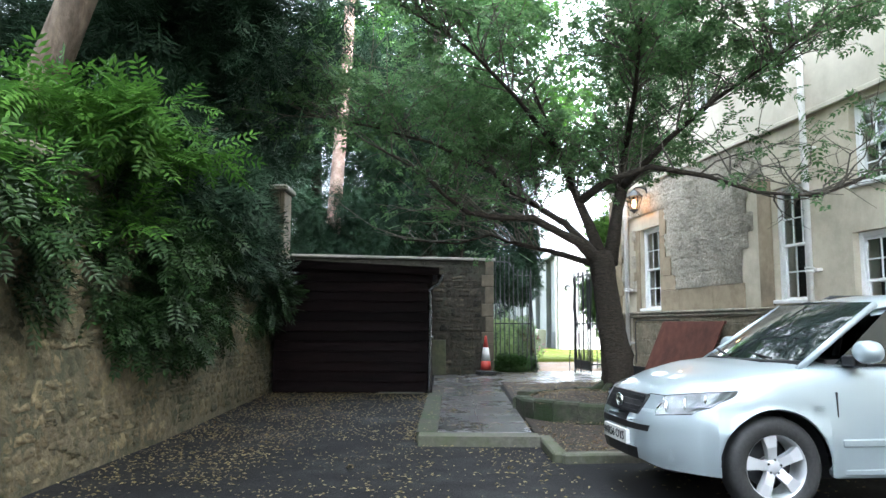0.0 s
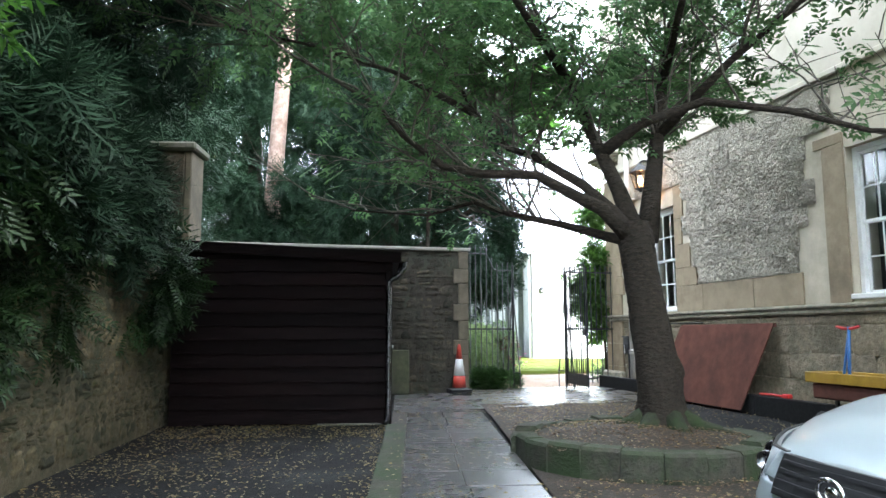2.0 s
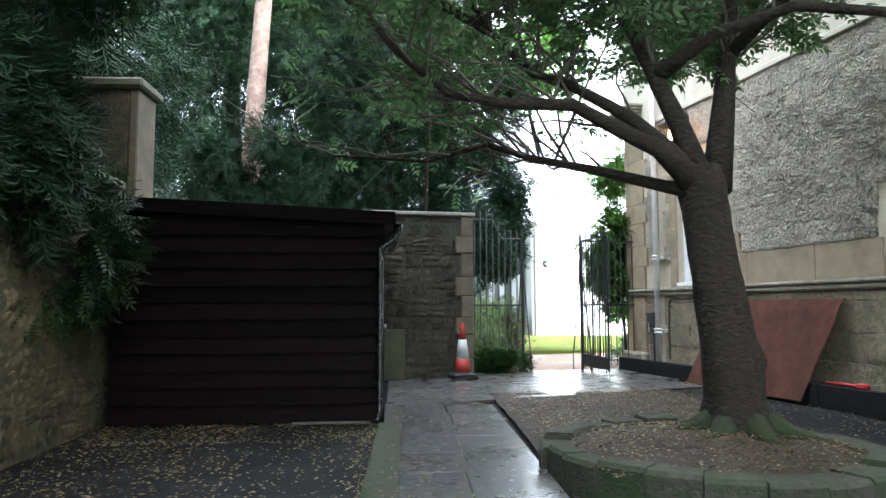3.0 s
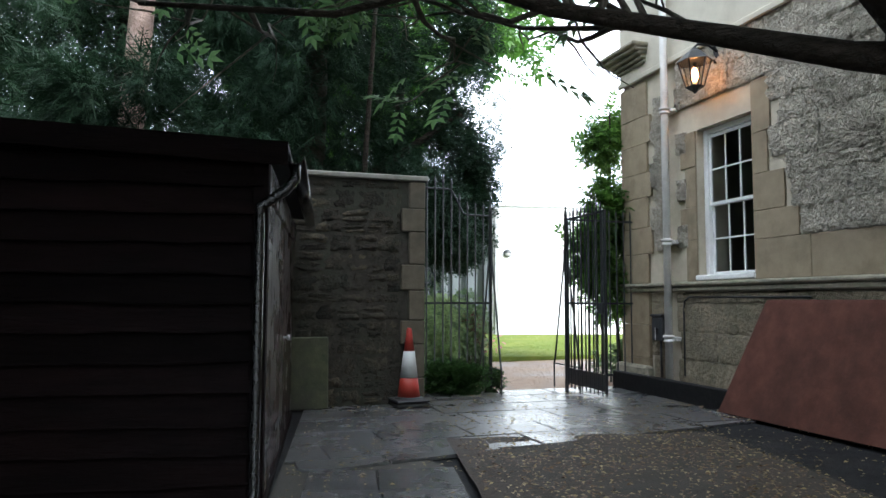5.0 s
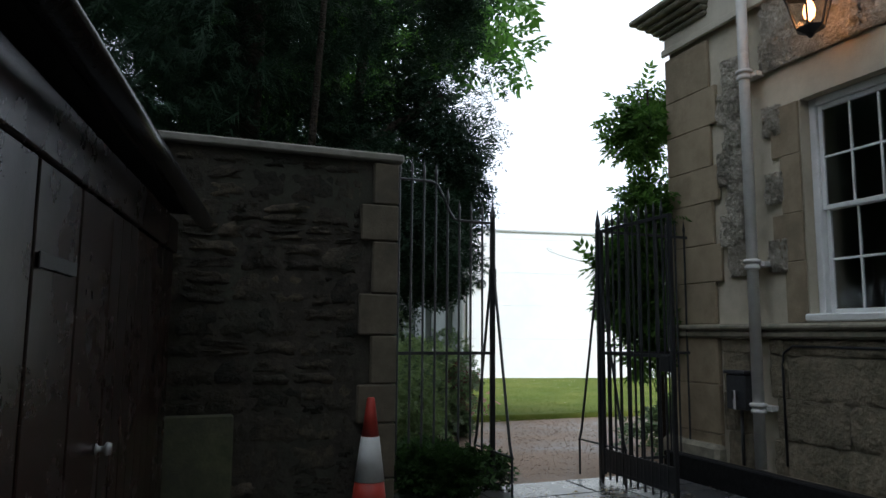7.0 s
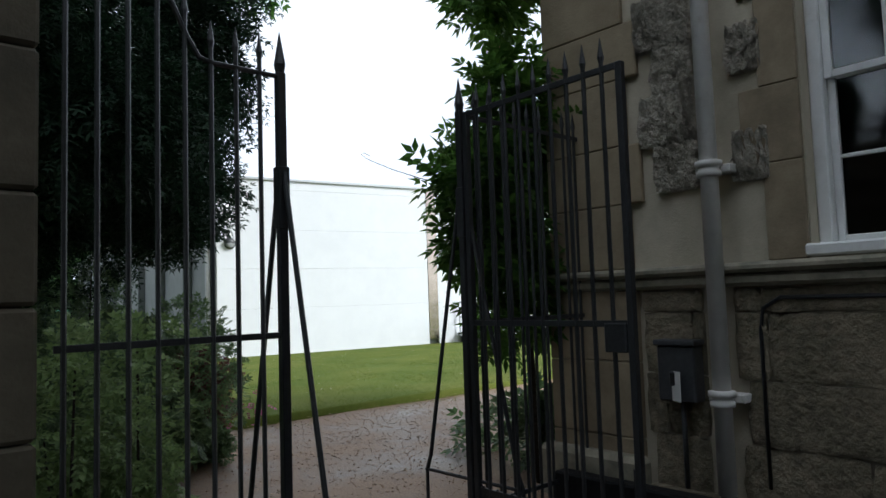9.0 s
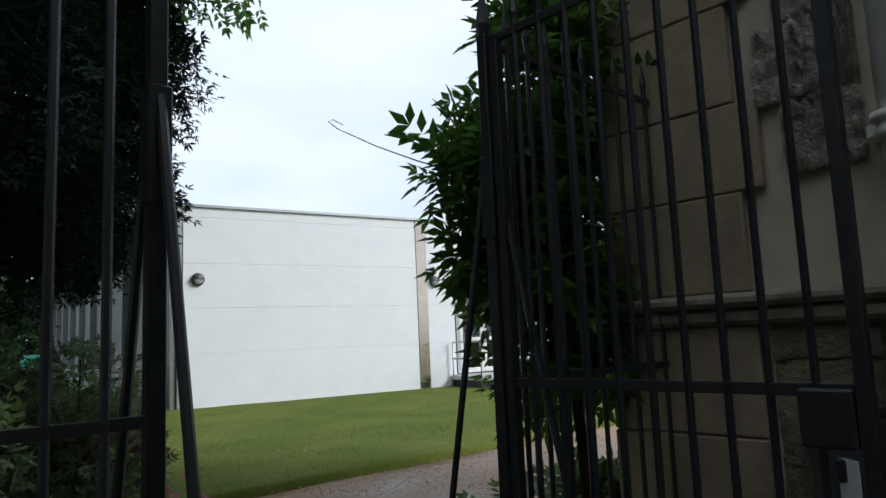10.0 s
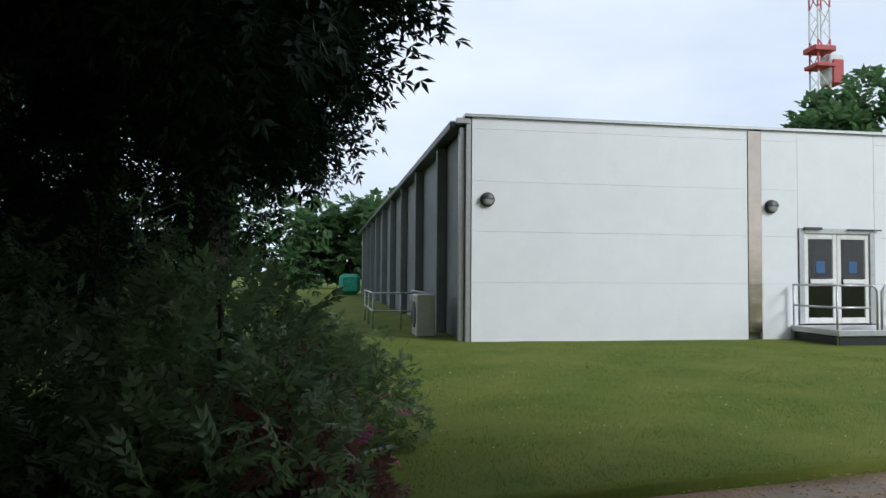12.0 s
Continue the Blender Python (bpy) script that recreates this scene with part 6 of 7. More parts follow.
# ---- shrubs, yews and other foliage ----
def leafy(name, label, category, blobs, template, material, seed, size=(0.8, 1.3), droop=0.3, outward=0.8, shell=0.45, trunk=None, bark=None, kind="", parent_part="crown"):
    """A plant whose leaves fill lumpy clumps; with stems where given."""
    rng = np.random.default_rng(seed)
    t = thing(name, label, category, kind=kind)
    p = blob_points(blobs, rng, shell)
    c = np.concatenate([np.tile(np.array(b[0], dtype=float), (b[2], 1)) for b in blobs])
    way = (p - c)
    way /= np.linalg.norm(way, axis=1, keepdims=True) + 1e-6
    way = way * outward + rng.normal(size=p.shape) * 0.55
    way[:, 2] -= droop
    v, f = spread(template, p, way, rng.uniform(*size, len(p)), rng, np.tile([[0, 0, 1.0]], (len(p), 1)) + rng.normal(size=p.shape) * 0.4)
    part(parent_part, big_mesh(parent_part, v, f, material), None, t)
    if not trunk and kind != "stuff":
        stems = random.Random(seed)
        trunk = []
        for b in stems.sample(blobs, min(5, len(blobs))):
            x, y, z = b[0]
            foot = (x + stems.uniform(-0.12, 0.12), y + stems.uniform(-0.12, 0.12), ground_z(x, y) - 0.05)
            trunk.append(([foot, ((foot[0] + x) / 2 + stems.uniform(-0.06, 0.06), (foot[1] + y) / 2, (foot[2] + z) / 2), (x, y, z + b[1][2] * 0.8)], 0.012))
    if trunk:
        for pts, rad in trunk:
            k = len(pts)
            part("stem", Geo().tube(pts, [rad * (1 - 0.6 * i / (k - 1)) for i in range(k)], 10), bark or M_bark, t, smooth=True)
    return t


def lumps(x, y, z, count, size, per, seed, flat=1.0):
    """Random clumps in a box."""
    r = random.Random(seed)
    return [((r.uniform(*x), r.uniform(*y), r.uniform(*z)), (size * r.uniform(0.7, 1.3), size * r.uniform(0.7, 1.3), size * flat * r.uniform(0.6, 1.1)), per) for _ in range(count)]


YEW = needle_template(6, 0.28, 0.10, 0.010)
YEW_NEAR = twig_template(3, 0.11, 0.05, 0.017, 58)
YEW_BIG = needle_template(6, 0.55, 0.21, 0.020)


def clear(lumps_in, x, y, z):
    """Leaves out the clumps in a box, where a bare trunk stands free."""
    return [b for b in lumps_in if not (x[0] < b[0][0] < x[1] and y[0] < b[0][1] < y[1] and z[0] < b[0][2] < z[1])]


PINN = twig_template(7, 0.30, 0.085, 0.026, 62)
BROAD = twig_template(3, 0.20, 0.13, 0.062, 48)
SMALL = twig_template(3, 0.10, 0.055, 0.028, 50)
CLIMB = twig_template(4, 0.30, 0.145, 0.062, 55)

# over the west wall
leafy("wall_shrub", "dark green shrub spilling over the old stone wall", "shrub",
      lumps((-3.7, -2.95), (4.6, 8.6), (1.7, 2.4), 26, 0.45, 120, 3) + lumps((-3.6, -2.85), (8.2, 11.2), (1.55, 2.6), 26, 0.45, 112, 4)
      + lumps((-3.7, -3.0), (11.0, 13.8), (1.6, 2.7), 20, 0.42, 120, 5) + lumps((-3.4, -2.85), (8.6, 10.4), (1.15, 1.7), 6, 0.33, 90, 6),
      PINN, M_leaf_wall, 31, droop=0.55, trunk=[([(-3.6, 8.0, 0.0), (-3.62, 8.1, 2.5), (-3.3, 8.5, 3.4)], 0.07)])
leafy("fern_leaved_shrub", "shrub with bright feathery green leaves above the wall", "shrub",
      lumps((-3.5, -2.35), (7.3, 8.9), (3.0, 3.5), 15, 0.42, 60, 8, 0.14) + lumps((-3.5, -2.8), (4.6, 8.6), (2.3, 2.6), 13, 0.38, 36, 9, 0.22),
      PINN, M_leaf_bright, 33, size=(0.9, 1.5), droop=0.2, trunk=[([(-3.7, 9.2, 0.0), (-3.6, 9.3, 2.6), (-3.1, 9.6, 3.5), (-2.6, 9.9, 3.8)], 0.04), ([(-3.65, 9.1, 2.4), (-3.5, 8.9, 3.3), (-3.2, 8.8, 3.8)], 0.03)])
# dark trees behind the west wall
leafy("yew_tree", "dense yew behind the boundary wall, shade put into its leaf colour", "tree",
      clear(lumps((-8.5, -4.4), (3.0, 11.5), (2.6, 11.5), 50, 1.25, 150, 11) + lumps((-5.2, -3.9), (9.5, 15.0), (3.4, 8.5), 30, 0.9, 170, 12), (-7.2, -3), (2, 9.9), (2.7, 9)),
      YEW_BIG, M_leaf_yew_shade, 35, droop=0.5, trunk=[([(-6, 7, 0), (-6.1, 7, 5), (-6, 7.2, 10)], 0.3)])
leafy("yew_tree", "dense yew behind the boundary wall, shade put into its leaf colour", "tree",
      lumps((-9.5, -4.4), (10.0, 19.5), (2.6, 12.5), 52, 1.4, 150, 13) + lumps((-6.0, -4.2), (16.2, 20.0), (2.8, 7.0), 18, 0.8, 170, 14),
      YEW_BIG, M_leaf_yew_shade, 36, droop=0.5, trunk=[([(-6.5, 15, 0), (-6.4, 15, 5), (-6.5, 15.2, 11)], 0.32)])
# the last, high clumps are added mostly out of view to darken the yard
leafy("yew_tree", "evergreen boughs over the wall, with high canopy added to shade the yard", "tree",
      lumps((-4.2, -2.4), (10.0, 14.2), (4.3, 7.2), 26, 0.8, 190, 90) + lumps((-4.1, -3.3), (9.8, 13.4), (2.8, 4.2), 18, 0.45, 120, 95) + lumps((-3.4, -2.95), (10.2, 12.9), (2.3, 3.3), 20, 0.34, 170, 105) + lumps((-3.5, -2.7), (8.8, 10.8), (2.5, 3.8), 20, 0.42, 170, 99) + lumps((-3.3, -0.9), (-1.0, 13.5), (5.8, 7.6), 32, 0.95, 130, 103), YEW_BIG, M_leaf_yew_shade, 91, size=(0.7, 1.1), droop=0.6, trunk=[([(-4.6, 12, 0), (-4.5, 12, 4), (-3.6, 12.1, 6.5)], 0.2)])
# yews behind the rear wall and over the garden gate
leafy("yew_tree", "broad dark yew overhanging the wall and the garden", "tree",
      clear(lumps((-5.0, 0.3), (21.6, 25.5), (3.3, 8.0), 50, 1.05, 170, 15) + lumps((-5.5, 0.6), (22.4, 27.0), (7.0, 13.0), 34, 1.3, 120, 16), (-4.3, -2.0), (19, 22.9), (4.3, 16))
      + lumps((-3.6, 1.0), (24.4, 27.5), (0.9, 4.2), 30, 0.8, 190, 88) + lumps((-3.0, 1.3), (23.6, 26.5), (3.6, 8.0), 24, 0.95, 150, 104) + lumps((-4.0, -2.5), (20.6, 21.3), (3.2, 4.7), 12, 0.5, 240, 89),
      YEW, M_leaf_yew, 37, size=(0.8, 1.5), droop=0.75, trunk=[([(-0.5, 23.6, 0), (-0.4, 23.6, 4), (-0.2, 23.8, 11)], 0.35), ([(-0.4, 23.6, 3), (1.2, 23.4, 4.2), (2.4, 23.2, 5.0)], 0.12)])
leafy("yew_tree", "feathery dark yew boughs hanging over the garden corner", "tree",
      lumps((0.8, 2.5), (22.6, 25.4), (2.7, 7.5), 40, 0.8, 270, 17) + lumps((2.2, 2.95), (23.0, 24.8), (3.3, 7.2), 22, 0.6, 330, 87) + lumps((1.0, 2.3), (23.2, 25.2), (2.1, 3.3), 14, 0.5, 330, 92) + lumps((0.9, 2.0), (25.4, 27.6), (1.2, 3.4), 16, 0.6, 210, 106) + lumps((2.0, 2.75), (24.6, 26.5), (2.2, 3.6), 14, 0.42, 240, 107) + lumps((2.3, 2.72), (22.9, 24.2), (2.35, 4.4), 18, 0.38, 330, 96) + lumps((1.3, 2.3), (21.2, 22.4), (2.6, 3.6), 7, 0.42, 420, 18),
      YEW_NEAR, M_leaf_yew, 38, size=(0.8, 1.4), droop=0.5, trunk=[([(1.0, 24.6, 0), (1.1, 24.5, 3), (1.4, 24.2, 7)], 0.16)])
leafy("broadleaf_tree", "bright green broad-leaved tree beyond the yews", "tree",
      lumps((-3.5, 4.6), (29, 34), (5.0, 12.0), 26, 1.3, 90, 19), BROAD, M_leaf_bright, 39, size=(1.6, 2.6), trunk=[([(1, 31, -0.1), (1.1, 31, 5), (1, 31.2, 9)], 0.25)])
leafy("broadleaf_tree", "tall spreading tree with light green leaves beyond the yews", "tree",
      lumps((-7, 6.5), (30, 36), (10.5, 18.0), 34, 1.6, 85, 101), BROAD, M_leaf_bright, 102, size=(1.8, 2.8), trunk=[([(-1, 33, -0.1), (-1, 33, 7), (-0.8, 33.2, 14)], 0.3)])
leafy("broadleaf_tree", "slender tree with green leaves before the yews", "tree",
      lumps((-0.4, 2.0), (21.2, 22.3), (5.8, 8.2), 8, 0.55, 50, 93), BROAD, M_leaf_box, 94, size=(0.9, 1.4), trunk=[([(0.5, 22.4, 0), (0.6, 22.4, 4), (0.8, 22.0, 7.5)], 0.07)])
pn = thing("pine_tree", "tall pine with bare pinkish bark", "tree")
part("trunk", Geo().tube([(-3.3, 22.0, 0.0), (-3.22, 22.0, 4.0), (-3.08, 22.0, 6.5), (-2.9, 22.0, 9.5), (-2.7, 22.0, 15.0)], [0.24, 0.21, 0.19, 0.17, 0.12], 14), M_pine, pn, smooth=True)
pv, pf = spread(YEW_BIG, *(lambda p, rg: (p, rg.normal(size=p.shape), rg.uniform(0.8, 1.4, len(p)), rg))(blob_points(lumps((-5, -1), (20.5, 23.5), (13.5, 16), 12, 1.2, 60, 23), np.random.default_rng(41)), np.random.default_rng(42)))
part("crown", big_mesh("crown", pv, pf, M_leaf_yew), None, pn)
ot = thing("leaning_tree", "leaning tree trunk with flaking brown bark behind the wall", "tree")
part("trunk", Geo().tube([(-5.6, 9.0, 0.0), (-4.95, 9.0, 2.2), (-4.42, 9.0, 3.65), (-3.98, 9.0, 5.0), (-3.6, 9.2, 6.4), (-3.3, 9.6, 8.5)], [0.28, 0.25, 0.22, 0.2, 0.17, 0.1], 14), M_flaky, ot, smooth=True)
pv, pf = spread(YEW_BIG, *(lambda p, rg: (p, rg.normal(size=p.shape), rg.uniform(0.8, 1.4, len(p)), rg))(blob_points(lumps((-5.2, -2.4), (8.0, 11.5), (7.2, 9.5), 14, 0.9, 60, 24), np.random.default_rng(43)), np.random.default_rng(44)))
part("crown", big_mesh("crown", pv, pf, M_leaf_yew), None, ot)

leafy("yew_tree", "dense dark yew behind the tall pine", "tree",
      lumps((-8.0, -1.2), (23.3, 26.5), (3.2, 10.5), 40, 1.1, 120, 97), YEW_BIG, M_leaf_yew, 98, size=(0.8, 1.4), droop=0.5, trunk=[([(-4.4, 25, 0), (-4.3, 25, 5), (-4.4, 25, 10)], 0.3)])
# the belt of trees goes on behind the yews; unseen ones round the yard are added to shade it
leafy("yew_tree", "dark belt of evergreen trees beyond the yews", "tree", lumps((-17, 0.5), (28, 34), (1.5, 14), 62, 1.9, 100, 81), YEW_BIG, M_leaf_yew, 82, size=(1.6, 2.6), droop=0.5, trunk=[([(-6, 31, 0), (-6, 31, 11)], 0.4)])
leafy("yew_tree", "unseen evergreen tree added beyond the boundary wall to shade the yard", "tree", lumps((-10, -4.6), (-12, 2.5), (2.5, 12), 50, 1.5, 80, 83), YEW_BIG, M_leaf_yew, 84, size=(1.2, 1.8), droop=0.5, trunk=[([(-7, -4, 0), (-7, -4, 10)], 0.35)])
leafy("broadleaf_tree", "unseen large broad-leaved tree added behind the end wall to shade the yard", "tree", lumps((-4, 9), (-21, -15.5), (3.5, 14), 46, 1.7, 80, 85), BROAD, M_leaf_main, 86, size=(1.8, 2.8), trunk=[([(2, -18, 0), (2, -18, 10)], 0.4)])

# by the gate
leafy("low_hedge", "low clipped hedge at the foot of the railing", "hedge", lumps((1.62, 2.35), (19.98, 20.35), (0.27, 0.42), 12, 0.17, 170, 25), SMALL, M_leaf_box, 45, droop=-0.3)
leafy("border_shrub", "loose pale green shrub behind the railing", "shrub", lumps((0.5, 1.85), (20.6, 21.3), (0.4, 1.5), 28, 0.28, 105, 26), SMALL, M_leaf_pale, 46, shell=0.7, size=(0.5, 0.9), droop=-0.1)
leafy("wall_climber", "leafy climber growing up the corner of the building", "climber",
      lumps((4.42, 4.88), (21.1, 21.5), (3.65, 4.6), 10, 0.25, 48, 27) + lumps((4.34, 4.85), (21.05, 21.5), (2.5, 3.2), 13, 0.25, 60, 28) + lumps((4.25, 4.8), (21.1, 21.45), (1.85, 2.5), 10, 0.22, 52, 30)
      + lumps((4.45, 4.85), (21.05, 21.45), (1.3, 1.75), 5, 0.2, 50, 29) + lumps((4.0, 4.25), (21.2, 21.4), (2.3, 2.65), 4, 0.13, 14, 31),
      CLIMB, M_leaf_climb, 47, size=(0.5, 0.85), droop=0.35, trunk=[([(4.72, 21.25, 0.1), (4.68, 21.3, 1.6), (4.6, 21.3, 3.0), (4.62, 21.3, 4.6)], 0.035)])
td = thing("climber_tendril", "thin curling tendril reaching out from the climber", "tendril")
part("tendril", Geo().tube([(4.3, 21.3, 2.35), (3.95, 21.3, 2.43), (3.77, 21.3, 2.46), (3.55, 21.3, 2.51), (3.36, 21.3, 2.57), (3.315, 21.3, 2.60), (3.34, 21.3, 2.61), (3.39, 21.3, 2.59)], [0.006, 0.005, 0.0035, 0.0028, 0.0022, 0.002, 0.002, 0.0015], 5), M_bark, td, smooth=True)
# flower border
TINY = twig_template(4, 0.075, 0.040, 0.017, 50)
for label, seed, clumps in (
        ("tangled dark green border shrub at the corner of the path", 51, lumps((-0.9, 2.0), (21.9, 23.2), (0.4, 1.15), 34, 0.40, 170, 51)),
        ("broad dark leafy shrub in the flower border", 52, lumps((1.5, 2.55), (22.8, 24.3), (0.4, 1.35), 26, 0.36, 240, 52)),
        ("bushy dark green shrub beside the lawn", 53, lumps((1.6, 2.62), (24.2, 26.2), (0.35, 1.2), 24, 0.38, 230, 53)),
        ("low spreading border plant edging the gravel", 56, lumps((2.2, 2.7), (23.1, 25.2), (0.26, 0.48), 18, 0.24, 230, 56)),
        ("tall wild shrub under the yew", 57, lumps((-0.6, 1.9), (23.0, 24.6), (1.0, 1.75), 26, 0.38, 160, 57)),
        ("line of low shrubs along the lawn's far edge", 58, lumps((2.0, 3.2), (26.2, 31.0), (0.35, 0.95), 26, 0.42, 150, 58))):
    leafy("border_shrub", label, "shrub", clumps, TINY, M_leaf_bed, seed, size=(0.7, 1.25), droop=-0.1, shell=0.65)
leafy("russet_plant", "reddish brown seeding plant in the flower border", "plant", lumps((2.1, 2.82), (23.0, 24.8), (0.6, 1.15), 26, 0.18, 100, 59), TINY, M_leaf_russet, 59, size=(0.6, 1.2), droop=-0.5)
leafy("broad_leaved_weed", "pale green broad leaves standing out of the border", "plant", lumps((1.5, 2.4), (22.9, 23.4), (0.9, 1.45), 7, 0.12, 3, 60), BROAD, M_leaf_box, 60, size=(0.25, 0.42), droop=0.2)
leafy("border_flowers", "small magenta flowers scattered in the border", "flowers", lumps((2.0, 3.1), (22.6, 25.6), (0.5, 1.0), 16, 0.18, 6, 54), SMALL, M_pink, 49, size=(0.4, 0.7), parent_part="petals", kind="stuff")
leafy("corner_plants", "low leafy plants with red flowers by the building corner", "shrub", lumps((4.9, 5.8), (21.4, 22.3), (0.3, 0.6), 10, 0.24, 60, 55), BROAD, M_leaf_bed, 50, size=(0.5, 0.9), droop=-0.2)

# far trees and crane
FAR = twig_template(3, 0.9, 0.7, 0.45, 50)
leafy("far_tree", "full green tree beyond the hall roof", "tree", lumps((41, 51), (72, 80), (6, 17.5), 24, 2.3, 70, 61), FAR, M_leaf_main, 62, trunk=[([(46, 76, 0), (46, 76, 10)], 0.5)])
for i, (x, y, zt3) in enumerate(((-8, 92, 8.5), (4, 98, 9.5), (-20, 90, 9.0), (13, 104, 9.0))):
    leafy("far_tree", "distant green trees along the garden's end", "tree", lumps((x - 5, x + 5), (y - 3, y + 3), (1, zt3), 16, 2.0, 60, 63 + i), FAR, M_leaf_main, 70 + i, trunk=[([(x, y, 0), (x, y, 5)], 0.4)])
M_crane = plain("crane_red", (0.38, 0.05, 0.05), 0.6)
M_crane_w = plain("crane_white", (0.6, 0.6, 0.6), 0.5)
cr = thing("tower_crane", "red and white tower crane far off", "crane", Matrix.Translation((61.5, 100, 3)))
for band in range(-1, 10):
    z0, paint = 4.0 * band, (M_crane, M_crane_w)[band % 2]
    for sx in (-0.8, 0.8):
        for sy in (-0.8, 0.8):
            part("mast_post", Geo().tube([(sx, sy, z0), (sx, sy, z0 + 4)], 0.11, 4), paint, cr)
    for a, b in (((-0.8, -0.8), (0.8, -0.8)), ((0.8, -0.8), (0.8, 0.8)), ((0.8, 0.8), (-0.8, 0.8)), ((-0.8, 0.8), (-0.8, -0.8))):
        part("brace", Geo().tube([(*a, z0), (*b, z0 + 2), (*a, z0 + 4)], 0.06, 4), paint, cr)
part("climbing_frame", Geo().box(-1.3, -1.3, 24.5, 1.3, 1.3, 25.0, 0.1).box(0.9, -1.2, 22.5, 2.4, 1.2, 25.5, 0.1).box(-1.5, -1.2, 26.5, 1.4, 1.2, 27.2, 0.1), M_crane, cr)
part("cab", Geo().box(0.6, -1.0, 22.6, 2.6, 1.0, 26.2, 0.15), M_crane_w, cr)


# ---- small things by the building ----
M_yellow = surface("yellow_paint", (0.25, 0.15, 0.015), (0.38, 0.23, 0.025), 9, 0.5, 0.2, 40, stain=(0.30, 0.18, 0.03), stain_scale=3)
M_blue = plain("blue_paint", (0.03, 0.12, 0.33), 0.4)
M_red = plain("red_plastic", (0.50, 0.03, 0.03), 0.4)
ct = thing("garden_cart", "small yellow garden cart with dark wheels", "cart", FAC @ Matrix.Translation((-1.62, 0.50, 0.19)))
g = Geo()
for a in ((-0.72, -0.26, 0.53, 0.72, -0.235, 0.66), (-0.72, 0.235, 0.53, 0.72, 0.26, 0.66), (-0.72, -0.234, 0.53, -0.695, 0.234, 0.66), (0.695, -0.234, 0.53, 0.72, 0.234, 0.66), (-0.69, -0.23, 0.53, 0.69, 0.23, 0.55)):
    g.box(*a, 0.006)
part("tray", g, M_yellow, ct)
part("chassis", Geo().box(-0.66, -0.21, 0.33, 0.66, 0.21, 0.525, 0.02), M_red_board, ct, "dull red-brown load box")
for x in (-0.48, 0.48):
    for y in (-0.22, 0.22):
        part("wheel", Geo().lathe([(0.04, -0.03), (0.12, -0.035), (0.13, 0.0), (0.12, 0.035), (0.04, 0.03)], 20, Matrix.Translation((x, y, 0.05)) @ Matrix.Rotation(radians(90), 4, "X")), M_rubber, ct, smooth=True)
    part("axle", Geo().tube([(x, -0.24, 0.05), (x, 0.24, 0.05)], 0.015, 8).box(x - 0.02, -0.02, 0.05, x + 0.02, 0.02, 0.33), M_iron, ct)
th = thing("cart_tools", "blue T-handled tool standing in the yellow cart", "tool", FAC @ Matrix.Translation((-1.35, 0.5, 0.62)))
part("shaft", Geo().tube([(0, 0, 0), (0.0, -0.05, 0.80)], 0.02, 8).tube([(0.12, 0, 0), (0.0, -0.05, 0.78)], 0.016, 8), M_blue, th, smooth=True)
part("grip", Geo().tube([(-0.16, -0.05, 0.80), (-0.05, -0.05, 0.775), (0.09, -0.05, 0.775), (0.2, -0.05, 0.80)], 0.02, 8), M_red, th, smooth=True)
rt = thing("red_tool", "red plastic garden tool lying on the edging", "tool", FAC @ Matrix.Translation((0.25, 0.36, 0.422)))
part("handle", Geo().tube([(-0.25, 0, 0.02), (0.0, 0.01, 0.03), (0.28, 0, 0.02)], 0.018, 8), M_red, rt, smooth=True)
part("head", Geo().box(-0.36, -0.05, 0.0, -0.24, 0.05, 0.06, 0.012), M_red, rt)

# ---- fallen leaves, gravel stones, grass ----
def litter(name, label, spots, material, size, seed, lift=0.004):
    """Small curled leaves lying on a surface: (x0, x1, y0, y1, count, height function)."""
    rng = np.random.default_rng(seed)
    ps = []
    for x0, x1, y0, y1, n, zf in spots:
        x = rng.uniform(x0, x1, n)
        y = rng.uniform(y0, y1, n)
        keep = np.array([noise.noise((a * 1.3, b * 1.3, seed)) > rng.uniform(-0.75, 0.35) for a, b in zip(x, y)])
        x, y = x[keep], y[keep]
        ps.append(np.stack([x, y, np.array([zf(a, b) + lift for a, b in zip(x, y)])], 1))
    p = np.concatenate(ps)
    way = rng.normal(size=p.shape)
    way[:, 2] *= 0.08
    v0, f0 = leaf_blade(0, 0, 0, 1.0, 0.55, 0.22, 0.1)
    v, f = spread((np.array(v0), np.array(f0)), p, way, rng.uniform(*size, len(p)), rng, np.tile([[0, 0, 1.0]], (len(p), 1)) + rng.normal(size=p.shape) * 0.18)
    return tagged(part(name, big_mesh(name, v, f, material), None), label, "leaf litter", kind="stuff")


def bed_z(x, y):
    r = math.hypot(x - BED[0], y - BED[1]) / 1.1
    return ground_z(*BED) + 0.25 + 0.10 * max(0.0, 1 - r * r)


